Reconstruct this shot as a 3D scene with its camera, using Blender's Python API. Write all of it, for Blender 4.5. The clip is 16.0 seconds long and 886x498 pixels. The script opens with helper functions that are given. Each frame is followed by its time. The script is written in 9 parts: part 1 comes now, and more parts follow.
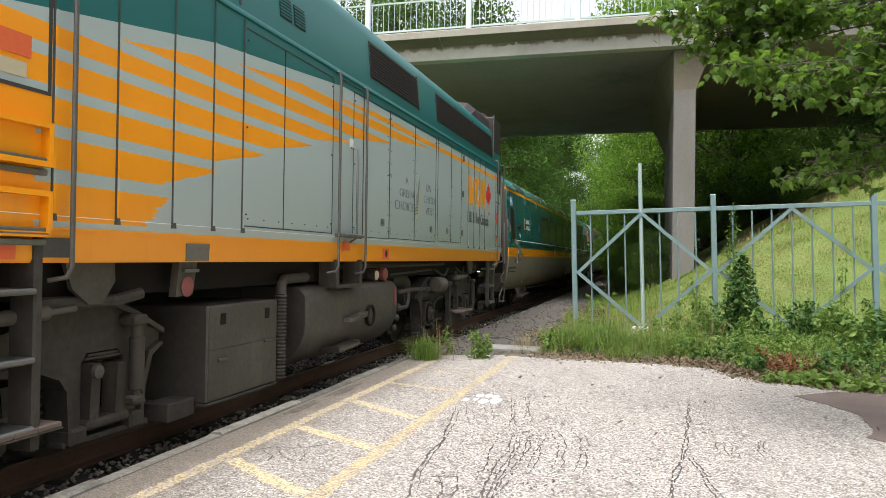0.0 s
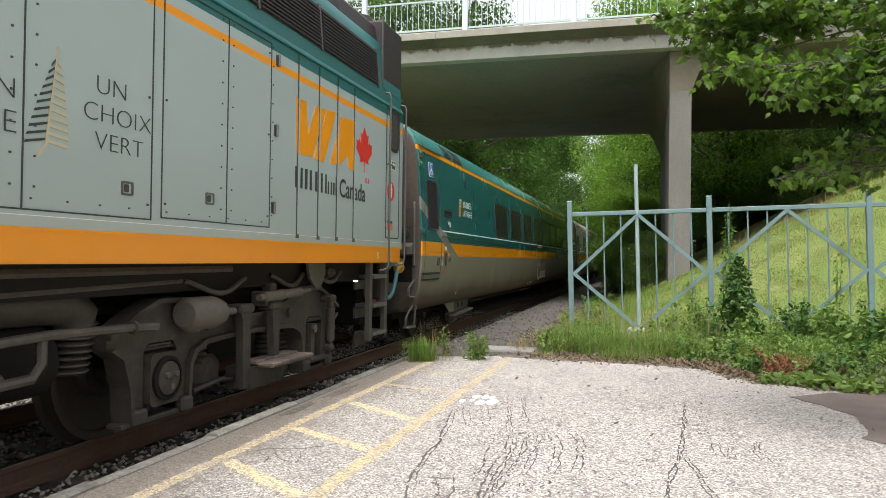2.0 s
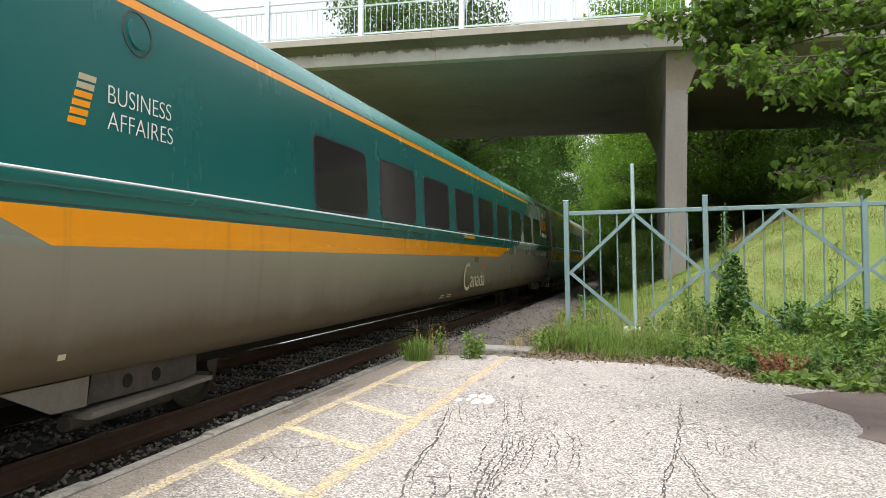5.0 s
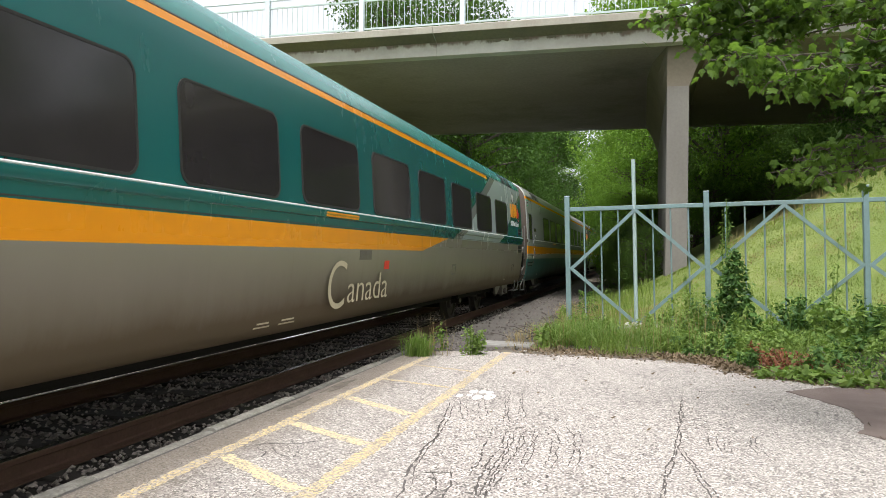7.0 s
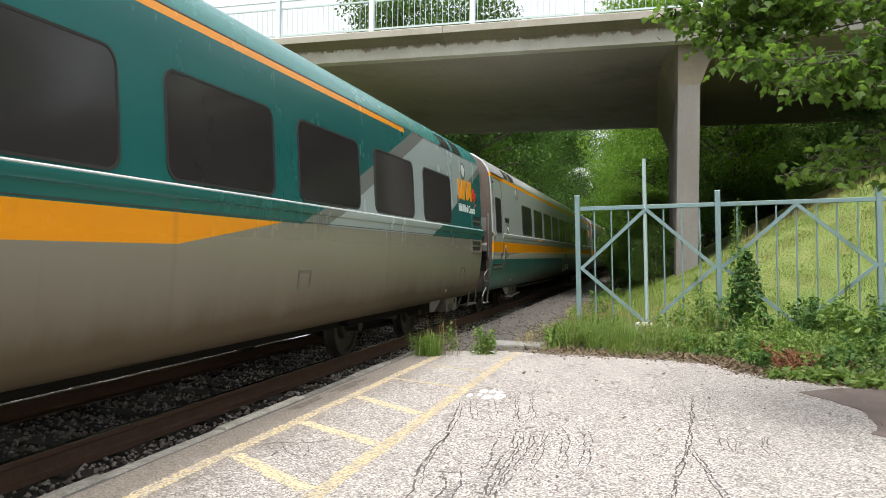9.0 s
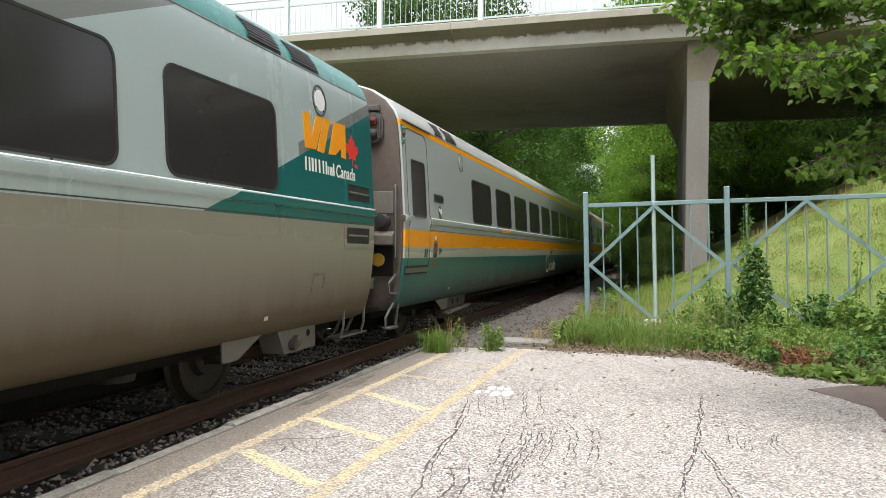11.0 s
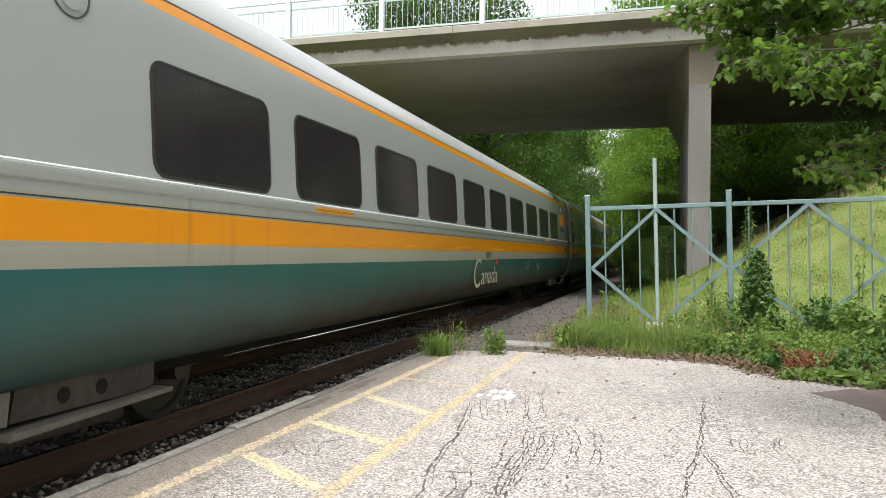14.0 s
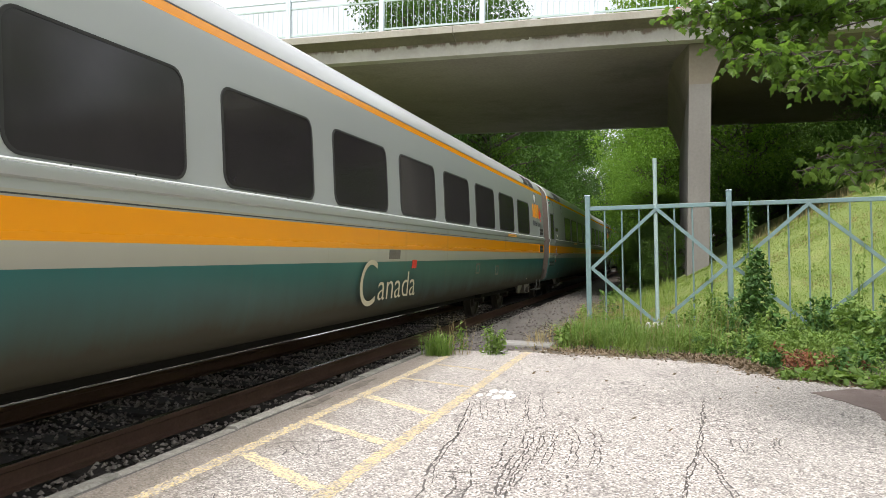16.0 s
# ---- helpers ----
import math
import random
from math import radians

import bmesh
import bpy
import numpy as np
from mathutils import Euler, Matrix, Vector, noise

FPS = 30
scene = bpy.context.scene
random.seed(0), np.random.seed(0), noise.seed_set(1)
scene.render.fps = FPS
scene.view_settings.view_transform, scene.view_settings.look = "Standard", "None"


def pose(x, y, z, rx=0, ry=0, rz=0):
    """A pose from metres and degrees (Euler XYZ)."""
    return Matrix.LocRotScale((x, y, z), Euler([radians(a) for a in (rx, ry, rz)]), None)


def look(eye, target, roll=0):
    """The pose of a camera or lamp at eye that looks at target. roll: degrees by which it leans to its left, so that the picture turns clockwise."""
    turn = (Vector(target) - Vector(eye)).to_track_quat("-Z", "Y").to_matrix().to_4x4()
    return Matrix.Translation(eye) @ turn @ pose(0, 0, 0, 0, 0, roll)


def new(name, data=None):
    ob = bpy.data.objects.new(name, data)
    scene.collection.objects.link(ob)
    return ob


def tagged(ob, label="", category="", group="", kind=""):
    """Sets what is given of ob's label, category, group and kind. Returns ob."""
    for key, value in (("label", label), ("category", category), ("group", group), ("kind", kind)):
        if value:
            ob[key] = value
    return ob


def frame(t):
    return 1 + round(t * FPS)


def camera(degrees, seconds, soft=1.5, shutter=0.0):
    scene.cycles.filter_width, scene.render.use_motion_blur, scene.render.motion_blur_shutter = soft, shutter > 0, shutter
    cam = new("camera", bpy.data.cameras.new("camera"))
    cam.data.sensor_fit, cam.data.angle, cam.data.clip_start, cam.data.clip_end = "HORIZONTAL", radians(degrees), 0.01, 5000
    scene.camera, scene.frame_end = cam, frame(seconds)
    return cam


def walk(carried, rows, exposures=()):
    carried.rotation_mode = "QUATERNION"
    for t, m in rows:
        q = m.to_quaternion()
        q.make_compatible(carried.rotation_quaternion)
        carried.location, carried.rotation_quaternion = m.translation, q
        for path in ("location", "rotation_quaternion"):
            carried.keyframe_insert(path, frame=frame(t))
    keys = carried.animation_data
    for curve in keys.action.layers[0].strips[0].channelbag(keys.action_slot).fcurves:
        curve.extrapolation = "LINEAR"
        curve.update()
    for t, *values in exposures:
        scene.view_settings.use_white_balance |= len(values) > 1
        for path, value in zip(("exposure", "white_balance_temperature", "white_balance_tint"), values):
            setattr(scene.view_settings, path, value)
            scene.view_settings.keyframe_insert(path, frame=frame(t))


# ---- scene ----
# camera, its path, the light
cam = camera(62.19, 16.0, soft=0.8)
EYE = (0.0, 0.0, 1.30)
# seconds, turn to the left of the track's direction, tilt up
AIM = [(0, 15.683, 0.65), (0.5, 15.671, 0.745), (1, 15.63, 0.752), (1.5, 15.53, 0.761), (2, 15.40, 0.752),
       (2.5, 15.353, 0.785), (3, 15.26, 0.809), (3.5, 15.181, 0.852), (4, 15.105, 0.84), (6.5, 15.175, 0.386),
       (7, 15.193, 0.362), (7.5, 15.26, 0.362), (8, 15.426, 0.372), (8.5, 15.744, 0.349), (9, 15.966, 0.324),
       (11.5, 16.670, 0.042), (12, 16.713, 0.085), (12.5, 16.738, 0.11), (13, 16.738, 0.13), (13.5, 16.738, 0.245),
       (14, 16.738, 0.312), (14.5, 16.738, 0.312), (15, 16.738, 0.312), (15.5, 16.738, 0.30), (16, 16.738, 0.30)]


def aim(yaw, tilt):
    a, b = radians(yaw), radians(tilt)
    return look(EYE, (EYE[0] - math.sin(a) * math.cos(b), EYE[1] + math.cos(a) * math.cos(b), EYE[2] + math.sin(b)), 0.76)


walk(cam, [(t, aim(a, b)) for t, a, b in AIM], exposures=[(0, 1.15), (16, 1.15)])

SUN_EL, SUN_AZ = 66.0, 188.0      # high, behind the camera
world = bpy.data.worlds.new("overcast_sky")
scene.world = world
world.use_nodes = True
wn, wl = world.node_tree.nodes, world.node_tree.links
wn.clear()
sky = wn.new("ShaderNodeTexSky")
sky.sky_type, sky.sun_disc = "NISHITA", False
sky.sun_elevation, sky.sun_rotation = radians(SUN_EL), radians(SUN_AZ)
sky.air_density, sky.dust_density, sky.ozone_density = 1.0, 4.0, 1.0
cloud = wn.new("ShaderNodeHueSaturation")
cloud.inputs["Saturation"].default_value = 0.22
cloud.inputs["Value"].default_value = 1.0
back = wn.new("ShaderNodeBackground")
back.inputs["Strength"].default_value = 0.15
wout = wn.new("ShaderNodeOutputWorld")
wl.new(sky.outputs[0], cloud.inputs["Color"])
wl.new(cloud.outputs[0], back.inputs["Color"])
wl.new(back.outputs[0], wout.inputs[0])

sun = new("sun", bpy.data.lights.new("sun", "SUN"))
sun.data.energy, sun.data.angle, sun.data.color = 1.5, radians(25), (1.0, 0.988, 0.98)
el, az = radians(SUN_EL), radians(SUN_AZ)
sun.matrix_world = look((0, 0, 30), (-math.sin(az) * math.cos(el) * 10, -math.cos(az) * math.cos(el) * 10, 30 - math.sin(el) * 10))

# ---- materials ----
def nodes_of(name):
    m = bpy.data.materials.new(name)
    m.use_nodes = True
    return m, m.node_tree.nodes, m.node_tree.links, m.node_tree.nodes["Principled BSDF"]


def put(links, socket, value):
    if isinstance(value, bpy.types.NodeSocket):
        links.new(value, socket)
    elif isinstance(value, (tuple, list)):
        socket.default_value = (*value[:3], 1.0) if len(socket.default_value) == 4 else value
    else:
        socket.default_value = value


def mth(n, l, op, a, b=None, c=None):
    k = n.new("ShaderNodeMath")
    k.operation = op
    for i, v in enumerate((a, b, c)):
        if v is not None:
            put(l, k.inputs[i], v)
    return k.outputs[0]


def mixc(n, l, f, a, b, blend="MIX"):
    k = n.new("ShaderNodeMix")
    k.data_type, k.blend_type = "RGBA", blend
    put(l, k.inputs[0], f)
    put(l, k.inputs[6], a)
    put(l, k.inputs[7], b)
    return k.outputs[2]


def noi(n, l, vec, scale, detail=4.0, rough=0.6, stretch=None):
    if stretch:
        mp = n.new("ShaderNodeMapping")
        mp.inputs["Scale"].default_value = stretch
        l.new(vec, mp.inputs[0])
        vec = mp.outputs[0]
    k = n.new("ShaderNodeTexNoise")
    k.inputs["Scale"].default_value, k.inputs["Detail"].default_value, k.inputs["Roughness"].default_value = scale, detail, rough
    l.new(vec, k.inputs["Vector"])
    return k.outputs[0]


def ramp(n, l, v, lo, hi):
    k = n.new("ShaderNodeMapRange")
    k.inputs[1].default_value, k.inputs[2].default_value = lo, hi
    l.new(v, k.inputs[0])
    return k.outputs[0]


def relief(n, l, bsdf, h, strength, dist=0.01):
    k = n.new("ShaderNodeBump")
    k.inputs["Strength"].default_value, k.inputs["Distance"].default_value = strength, dist
    l.new(h, k.inputs["Height"])
    l.new(k.outputs[0], bsdf.inputs["Normal"])


def surface(name, col, col2=None, rough=0.6, metal=0.0, big=1.5, fine=30.0, amount=0.5, bump=0.15, dist=0.01, stain=None, per=None, spec=0.5, trans=0.0):
    """A worn surface: two colours in patches, fine grain, relief; per: 'object' or 'island' varies pieces."""
    m, n, l, b = nodes_of(name)
    tc = n.new("ShaderNodeTexCoord").outputs["Object"]
    col2 = col2 or tuple(c * 0.7 for c in col)
    f = ramp(n, l, noi(n, l, tc, big), 0.35, 0.65)
    g = noi(n, l, tc, fine, 6.0, 0.7)
    c = mixc(n, l, mth(n, l, "MULTIPLY", f, amount), col, col2)
    c = mixc(n, l, mth(n, l, "MULTIPLY", ramp(n, l, g, 0.3, 0.75), amount), c, tuple(x * 0.72 for x in col2))
    if stain:
        s = ramp(n, l, noi(n, l, tc, big * 0.6, 6.0, 0.7, (1, 1, 0.25)), 0.52, 0.72)
        c = mixc(n, l, mth(n, l, "MULTIPLY", s, 0.6), c, stain)
    if per:
        if per == "object":
            r = n.new("ShaderNodeObjectInfo").outputs["Random"]
        else:
            r = n.new("ShaderNodeNewGeometry").outputs["Random Per Island"]
        hs = n.new("ShaderNodeHueSaturation")
        l.new(ramp(n, l, r, -0.9, 2.6), hs.inputs["Value"])
        k = n.new("ShaderNodeMapRange")
        k.inputs[3].default_value, k.inputs[4].default_value = 0.6, 1.4
        l.new(r, k.inputs[0])
        l.new(k.outputs[0], hs.inputs["Value"])
        l.new(c, hs.inputs["Color"])
        c = hs.outputs[0]
    put(l, b.inputs["Base Color"], c)
    put(l, b.inputs["Roughness"], mth(n, l, "ADD", mth(n, l, "MULTIPLY", g, 0.2), rough - 0.1))
    b.inputs["Metallic"].default_value = metal
    b.inputs["Specular IOR Level"].default_value = spec
    if trans:
        b.inputs["Transmission Weight"].default_value = trans
    if bump:
        relief(n, l, b, g, bump, dist)
    return m


def leaf_mat(name, col, col2, sheer=0.35, rough=0.5):
    """Leaves: vary by leaf, let some light through."""
    m, n, l, b = nodes_of(name)
    r = n.new("ShaderNodeNewGeometry").outputs["Random Per Island"]
    tc = n.new("ShaderNodeTexCoord").outputs["Object"]
    f = ramp(n, l, noi(n, l, tc, 0.7, 2.0), 0.3, 0.7)
    c = mixc(n, l, mth(n, l, "ADD", mth(n, l, "MULTIPLY", r, 0.6), mth(n, l, "MULTIPLY", f, 0.4)), col, col2)
    put(l, b.inputs["Base Color"], c)
    b.inputs["Roughness"].default_value = rough
    b.inputs["Specular IOR Level"].default_value = 0.2
    tr = n.new("ShaderNodeBsdfTranslucent")
    put(l, tr.inputs[0], mixc(n, l, 0.5, c, (col2[0] * 1.3, col2[1] * 1.5, col2[2] * 0.5)))
    mx = n.new("ShaderNodeMixShader")
    mx.inputs[0].default_value = sheer
    l.new(b.outputs[0], mx.inputs[1])
    l.new(tr.outputs[0], mx.inputs[2])
    l.new(mx.outputs[0], n["Material Output"].inputs[0])
    return m


def glow(name, col, strength):
    m, n, l, b = nodes_of(name)
    b.inputs["Base Color"].default_value = (*col, 1)
    b.inputs["Emission Color"].default_value = (*col, 1)
    b.inputs["Emission Strength"].default_value = strength
    return m


TEAL, GREY, AMBER, BEIGE = (0.002, 0.12, 0.122), (0.385, 0.45, 0.46), (0.90, 0.325, 0.003), (0.40, 0.385, 0.33)
DKGREY = (0.19, 0.20, 0.195)


def livery(name, paint, grime=(0.16, 0.115, 0.075), dirt=0.5, rough=0.2, coat=0.6, door=False):
    """Painted, weathered bodywork. paint(n, l, y, z) gives the scheme's colour by length and height on the car."""
    m, n, l, b = nodes_of(name)
    tc = n.new("ShaderNodeTexCoord").outputs["Object"]
    sp = n.new("ShaderNodeSeparateXYZ")
    l.new(tc, sp.inputs[0])
    c = paint(n, l, sp.outputs[1], sp.outputs[2])
    low = mth(n, l, "POWER", ramp(n, l, sp.outputs[2], 1.42, 0.50), 1.45)
    streak = ramp(n, l, noi(n, l, tc, 2.2, 6.0, 0.7, (1, 1, 0.16)), 0.30, 0.80)
    patch = ramp(n, l, noi(n, l, tc, 0.9, 5.0, 0.6), 0.3, 0.75)
    film = mth(n, l, "MULTIPLY", mth(n, l, "ADD", mth(n, l, "MULTIPLY", low, 0.95), 0.05), mth(n, l, "ADD", mth(n, l, "ADD", mth(n, l, "MULTIPLY", patch, 0.16), 0.54), mth(n, l, "MULTIPLY", streak, 0.16)))
    film = mth(n, l, "MINIMUM", mth(n, l, "MULTIPLY", film, dirt * 1.7), 0.9)
    if door:               # the panels round the entrance are washed more often
        film = mth(n, l, "MULTIPLY", film, mth(n, l, "ADD", mth(n, l, "MULTIPLY", ramp(n, l, sp.outputs[1], 1.2, 6.5), 0.50), 0.50))
    runs = ramp(n, l, noi(n, l, tc, 1.0, 4.0, 0.65, (0.3, 3.4, 0.10)), 0.60, 0.74)
    below = mth(n, l, "LESS_THAN", sp.outputs[2], 1.66)
    runs = mth(n, l, "MULTIPLY", mth(n, l, "MULTIPLY", runs, below), 0.34 * min(1.0, dirt))
    c = mixc(n, l, runs, c, (0.15, 0.085, 0.05))
    c = mixc(n, l, film, c, grime)
    put(l, b.inputs["Base Color"], c)
    put(l, b.inputs["Roughness"], mth(n, l, "ADD", mth(n, l, "MULTIPLY", film, 0.5), rough))
    put(l, b.inputs["Specular IOR Level"], mth(n, l, "SUBTRACT", 0.45, mth(n, l, "MULTIPLY", film, 0.42)))
    put(l, b.inputs["Coat Weight"], mth(n, l, "MULTIPLY", mth(n, l, "SUBTRACT", 1.0, film), coat))
    b.inputs["Coat Roughness"].default_value = 0.24
    relief(n, l, b, noi(n, l, tc, 1.4, 3.0), 0.04, 0.02)
    return m


def band(n, l, v, lo, hi):
    return mth(n, l, "MULTIPLY", mth(n, l, "GREATER_THAN", v, lo), mth(n, l, "LESS_THAN", v, hi))


def slant(n, l, y, z, y0, k):
    """1 where y lies past a slanting line y0 + k * z."""
    return mth(n, l, "GREATER_THAN", mth(n, l, "SUBTRACT", y, mth(n, l, "MULTIPLY", z, k)), y0)


def paint_green_coach(n, l, y, z):
    c = mixc(n, l, mth(n, l, "GREATER_THAN", z, 1.56), (0.245, 0.222, 0.185), TEAL)
    # the grey wedges near the door and at the tail
    tail = slant(n, l, y, z, 13.6, 2.45)
    tail2 = slant(n, l, y, z, 14.15, 2.45)
    up = mth(n, l, "GREATER_THAN", z, 1.56)
    c = mixc(n, l, mth(n, l, "MULTIPLY", tail, up), c, DKGREY)
    c = mixc(n, l, mth(n, l, "MULTIPLY", tail2, up), c, GREY)
    low = mth(n, l, "LESS_THAN", mth(n, l, "SUBTRACT", z, mth(n, l, "MULTIPLY", y, 0.39)), 2.46 - 0.39 * 24.0)
    low2 = mth(n, l, "LESS_THAN", mth(n, l, "SUBTRACT", z, mth(n, l, "MULTIPLY", y, 0.39)), 2.585 - 0.39 * 24.0)
    c = mixc(n, l, mth(n, l, "MULTIPLY", mth(n, l, "MULTIPLY", low2, up), mth(n, l, "GREATER_THAN", y, 23.2)), c, DKGREY)
    c = mixc(n, l, mth(n, l, "MULTIPLY", mth(n, l, "MULTIPLY", low, up), mth(n, l, "GREATER_THAN", y, 20.9)), c, TEAL)
    c = mixc(n, l, mth(n, l, "MULTIPLY", band(n, l, z, 1.34, 1.56), mth(n, l, "SUBTRACT", 1.0, slant(n, l, y, z, 6.3, 6.9))), c, AMBER)
    roof = mth(n, l, "GREATER_THAN", z, 3.02)
    c = mixc(n, l, roof, c, (0.03, 0.20, 0.18))
    c = mixc(n, l, mth(n, l, "MULTIPLY", band(n, l, z, 2.93, 3.00), mth(n, l, "LESS_THAN", y, 20.6)), c, AMBER)
    # grey slash by the door
    s1 = mth(n, l, "MULTIPLY", slant(n, l, y, z, 5.03, -2.45), mth(n, l, "SUBTRACT", 1.0, slant(n, l, y, z, 5.5, -2.45)))
    c = mixc(n, l, mth(n, l, "MULTIPLY", s1, band(n, l, z, 1.34, 2.3)), c, (0.225, 0.235, 0.21))
    return c


def paint_grey_coach(n, l, y, z):
    c = mixc(n, l, mth(n, l, "GREATER_THAN", z, 1.185), TEAL, BEIGE)
    c = mixc(n, l, mth(n, l, "GREATER_THAN", z, 1.60), c, (0.39, 0.41, 0.405))
    c = mixc(n, l, band(n, l, z, 1.335, 1.56), c, AMBER)
    c = mixc(n, l, band(n, l, z, 2.92, 3.00), c, AMBER)
    c = mixc(n, l, mth(n, l, "GREATER_THAN", z, 3.0), c, (0.46, 0.47, 0.46))
    return c


def paint_loco(n, l, y, z):
    """y runs from the nose (0) to the tail (17.1). Level brush-stroke stripes: bottom, top, start, end, lengths of the two points."""
    c = mixc(n, l, mth(n, l, "LESS_THAN", z, 1.43), GREY, AMBER)
    comb = n.new("ShaderNodeCombineXYZ")
    l.new(y, comb.inputs[1])
    l.new(z, comb.inputs[2])
    brush = mth(n, l, "MULTIPLY", mth(n, l, "SUBTRACT", noi(n, l, comb.outputs[0], 1.0, 5.0, 0.7, (1.0, 2.2, 40.0)), 0.5), 0.34)
    yy = mth(n, l, "ADD", y, brush)
    for zb, zt, ys, ye, a, b in ((1.475, 1.685, -9, 5.30, 1, 0.25), (1.765, 1.94, -9, 5.90, 1, 0.7), (2.01, 2.16, -9, 6.65, 1, 0.8), (2.225, 2.375, -9, 7.55, 1, 0.9), (2.445, 2.56, -9, 8.55, 1, 1.0),
                                 (2.635, 2.75, 4.8, 9.85, 0.8, 1.1), (2.83, 2.93, 6.15, 11.45, 1.1, 1.3), (2.972, 3.035, 8.0, 30.0, 1.2, 1)):
        k = mth(n, l, "MULTIPLY", mth(n, l, "DIVIDE", mth(n, l, "SUBTRACT", yy, ye - b), b), zt - zb)
        lo = mth(n, l, "ADD", mth(n, l, "MAXIMUM", k, 0.0), zb)
        q = mth(n, l, "MULTIPLY", mth(n, l, "DIVIDE", mth(n, l, "SUBTRACT", yy, ys), a), zt - zb)
        hi = mth(n, l, "ADD", mth(n, l, "MINIMUM", q, zt - zb), zb)
        s = mth(n, l, "MULTIPLY", mth(n, l, "GREATER_THAN", z, lo), mth(n, l, "LESS_THAN", z, hi))
        c = mixc(n, l, s, c, AMBER)
    e1 = mth(n, l, "ADD", mth(n, l, "MULTIPLY", mth(n, l, "SUBTRACT", y, 4.09), 0.165), 2.62)
    e2 = mth(n, l, "ADD", mth(n, l, "MULTIPLY", mth(n, l, "SUBTRACT", y, 6.31), 0.09), 2.95)
    edge = mth(n, l, "MINIMUM", mth(n, l, "MINIMUM", e1, e2), 3.125)
    c = mixc(n, l, mth(n, l, "GREATER_THAN", z, edge), c, TEAL)
    c = mixc(n, l, mth(n, l, "MULTIPLY", mth(n, l, "LESS_THAN", y, 4.15), mth(n, l, "LESS_THAN", z, 2.15)), c, AMBER)
    return c


M_GREEN = livery("paint_green_coach", paint_green_coach, dirt=1.1, grime=(0.095, 0.070, 0.045), rough=0.24, coat=0.28)
M_GREYC = livery("paint_grey_coach", paint_grey_coach, dirt=1.0, grime=(0.062, 0.043, 0.029), rough=0.24, coat=0.28, door=True)
M_LOCO = livery("paint_loco", paint_loco, dirt=0.30, rough=0.45, coat=0.12)
M_AMBER = surface("amber_paint", AMBER, (0.86, 0.34, 0.006), 0.4, amount=0.25, bump=0.02)
M_WHITE = surface("white_marking", (0.78, 0.78, 0.75), (0.7, 0.7, 0.66), 0.5, amount=0.2, bump=0)
M_INK = surface("dark_lettering", (0.035, 0.04, 0.04), (0.05, 0.055, 0.055), 0.5, amount=0.3, bump=0)
M_CREAM = surface("cream_lettering", (0.52, 0.46, 0.33), (0.44, 0.38, 0.27), 0.5, amount=0.3, bump=0)
M_RED = surface("red_marking", (0.74, 0.03, 0.022), (0.66, 0.03, 0.022), 0.45, amount=0.3, bump=0)
M_ORED = surface("orange_label", (0.75, 0.13, 0.04), (0.6, 0.12, 0.05), 0.5, amount=0.3, bump=0)
M_BLUEPLUG = surface("blue_plastic", (0.05, 0.17, 0.29), (0.04, 0.12, 0.20), 0.45, bump=0.05)
M_BLUE = surface("blue_sign", (0.03, 0.07, 0.42), (0.03, 0.06, 0.35), 0.4, amount=0.3, bump=0)
M_BLACKGLASS = surface("tinted_window", (0.030, 0.027, 0.029), (0.044, 0.040, 0.042), 0.12, amount=0.4, bump=0.0, big=2.0, spec=0.6)
M_RUBBER = surface("black_rubber", (0.018, 0.018, 0.018), (0.03, 0.028, 0.026), 0.7, bump=0.1)
M_GRIME = surface("grimy_steel", (0.064, 0.054, 0.046), (0.036, 0.030, 0.026), 0.75, metal=0.1, big=4.0, fine=18, amount=0.8, bump=0.3, stain=(0.10, 0.074, 0.052))
M_TANK = surface("dusty_tank", (0.088, 0.078, 0.068), (0.056, 0.048, 0.042), 0.5, metal=0.15, big=2.2, fine=22, amount=0.75, bump=0.12, stain=(0.14, 0.115, 0.09))
M_DARK = surface("underframe_black", (0.011, 0.010, 0.0095), (0.018, 0.016, 0.014), 0.9, bump=0.2, spec=0.2)
M_STEEL = surface("handrail_steel", (0.22, 0.22, 0.22), (0.16, 0.15, 0.14), 0.42, metal=0.75, bump=0.05)
M_ENDWALL = surface("brown_end_wall", (0.098, 0.070, 0.053), (0.060, 0.044, 0.035), 0.6, big=1.2, fine=12, amount=0.7, bump=0.08, stain=(0.035, 0.031, 0.028))
M_ENDGREY = surface("grey_end_plate", (0.16, 0.145, 0.125), (0.11, 0.095, 0.08), 0.6, bump=0.1, stain=(0.07, 0.05, 0.035))
M_GRILLE = surface("radiator_grille", (0.040, 0.030, 0.030), (0.026, 0.02, 0.02), 0.6, metal=0.2, bump=0.05)
M_PANELGAP = surface("panel_gap", (0.03, 0.035, 0.035), (0.05, 0.05, 0.05), 0.7, bump=0)
M_RIB = surface("grey_batten", (0.09, 0.085, 0.08), (0.06, 0.056, 0.052), 0.5, metal=0.2, bump=0.05)
M_WHEEL = surface("wheel_steel", (0.085, 0.07, 0.06), (0.05, 0.042, 0.036), 0.55, metal=0.5, bump=0.1)
M_TREAD = surface("polished_tread", (0.80, 0.79, 0.78), (0.66, 0.65, 0.64), 0.18, metal=1.0, amount=0.3, bump=0.0)
# Near-white: paints the sky glint on the belt ridge; also the hatch cover.
M_GLINT_HATCH = surface("belt_glint_and_hatch_pale", (0.86, 0.87, 0.87), (0.8, 0.8, 0.8), 0.35, metal=0.0, amount=0.3, bump=0)
M_RUST = surface("rusty_rail", (0.155, 0.084, 0.058), (0.098, 0.052, 0.036), 0.85, metal=0.1, big=5, bump=0.3)
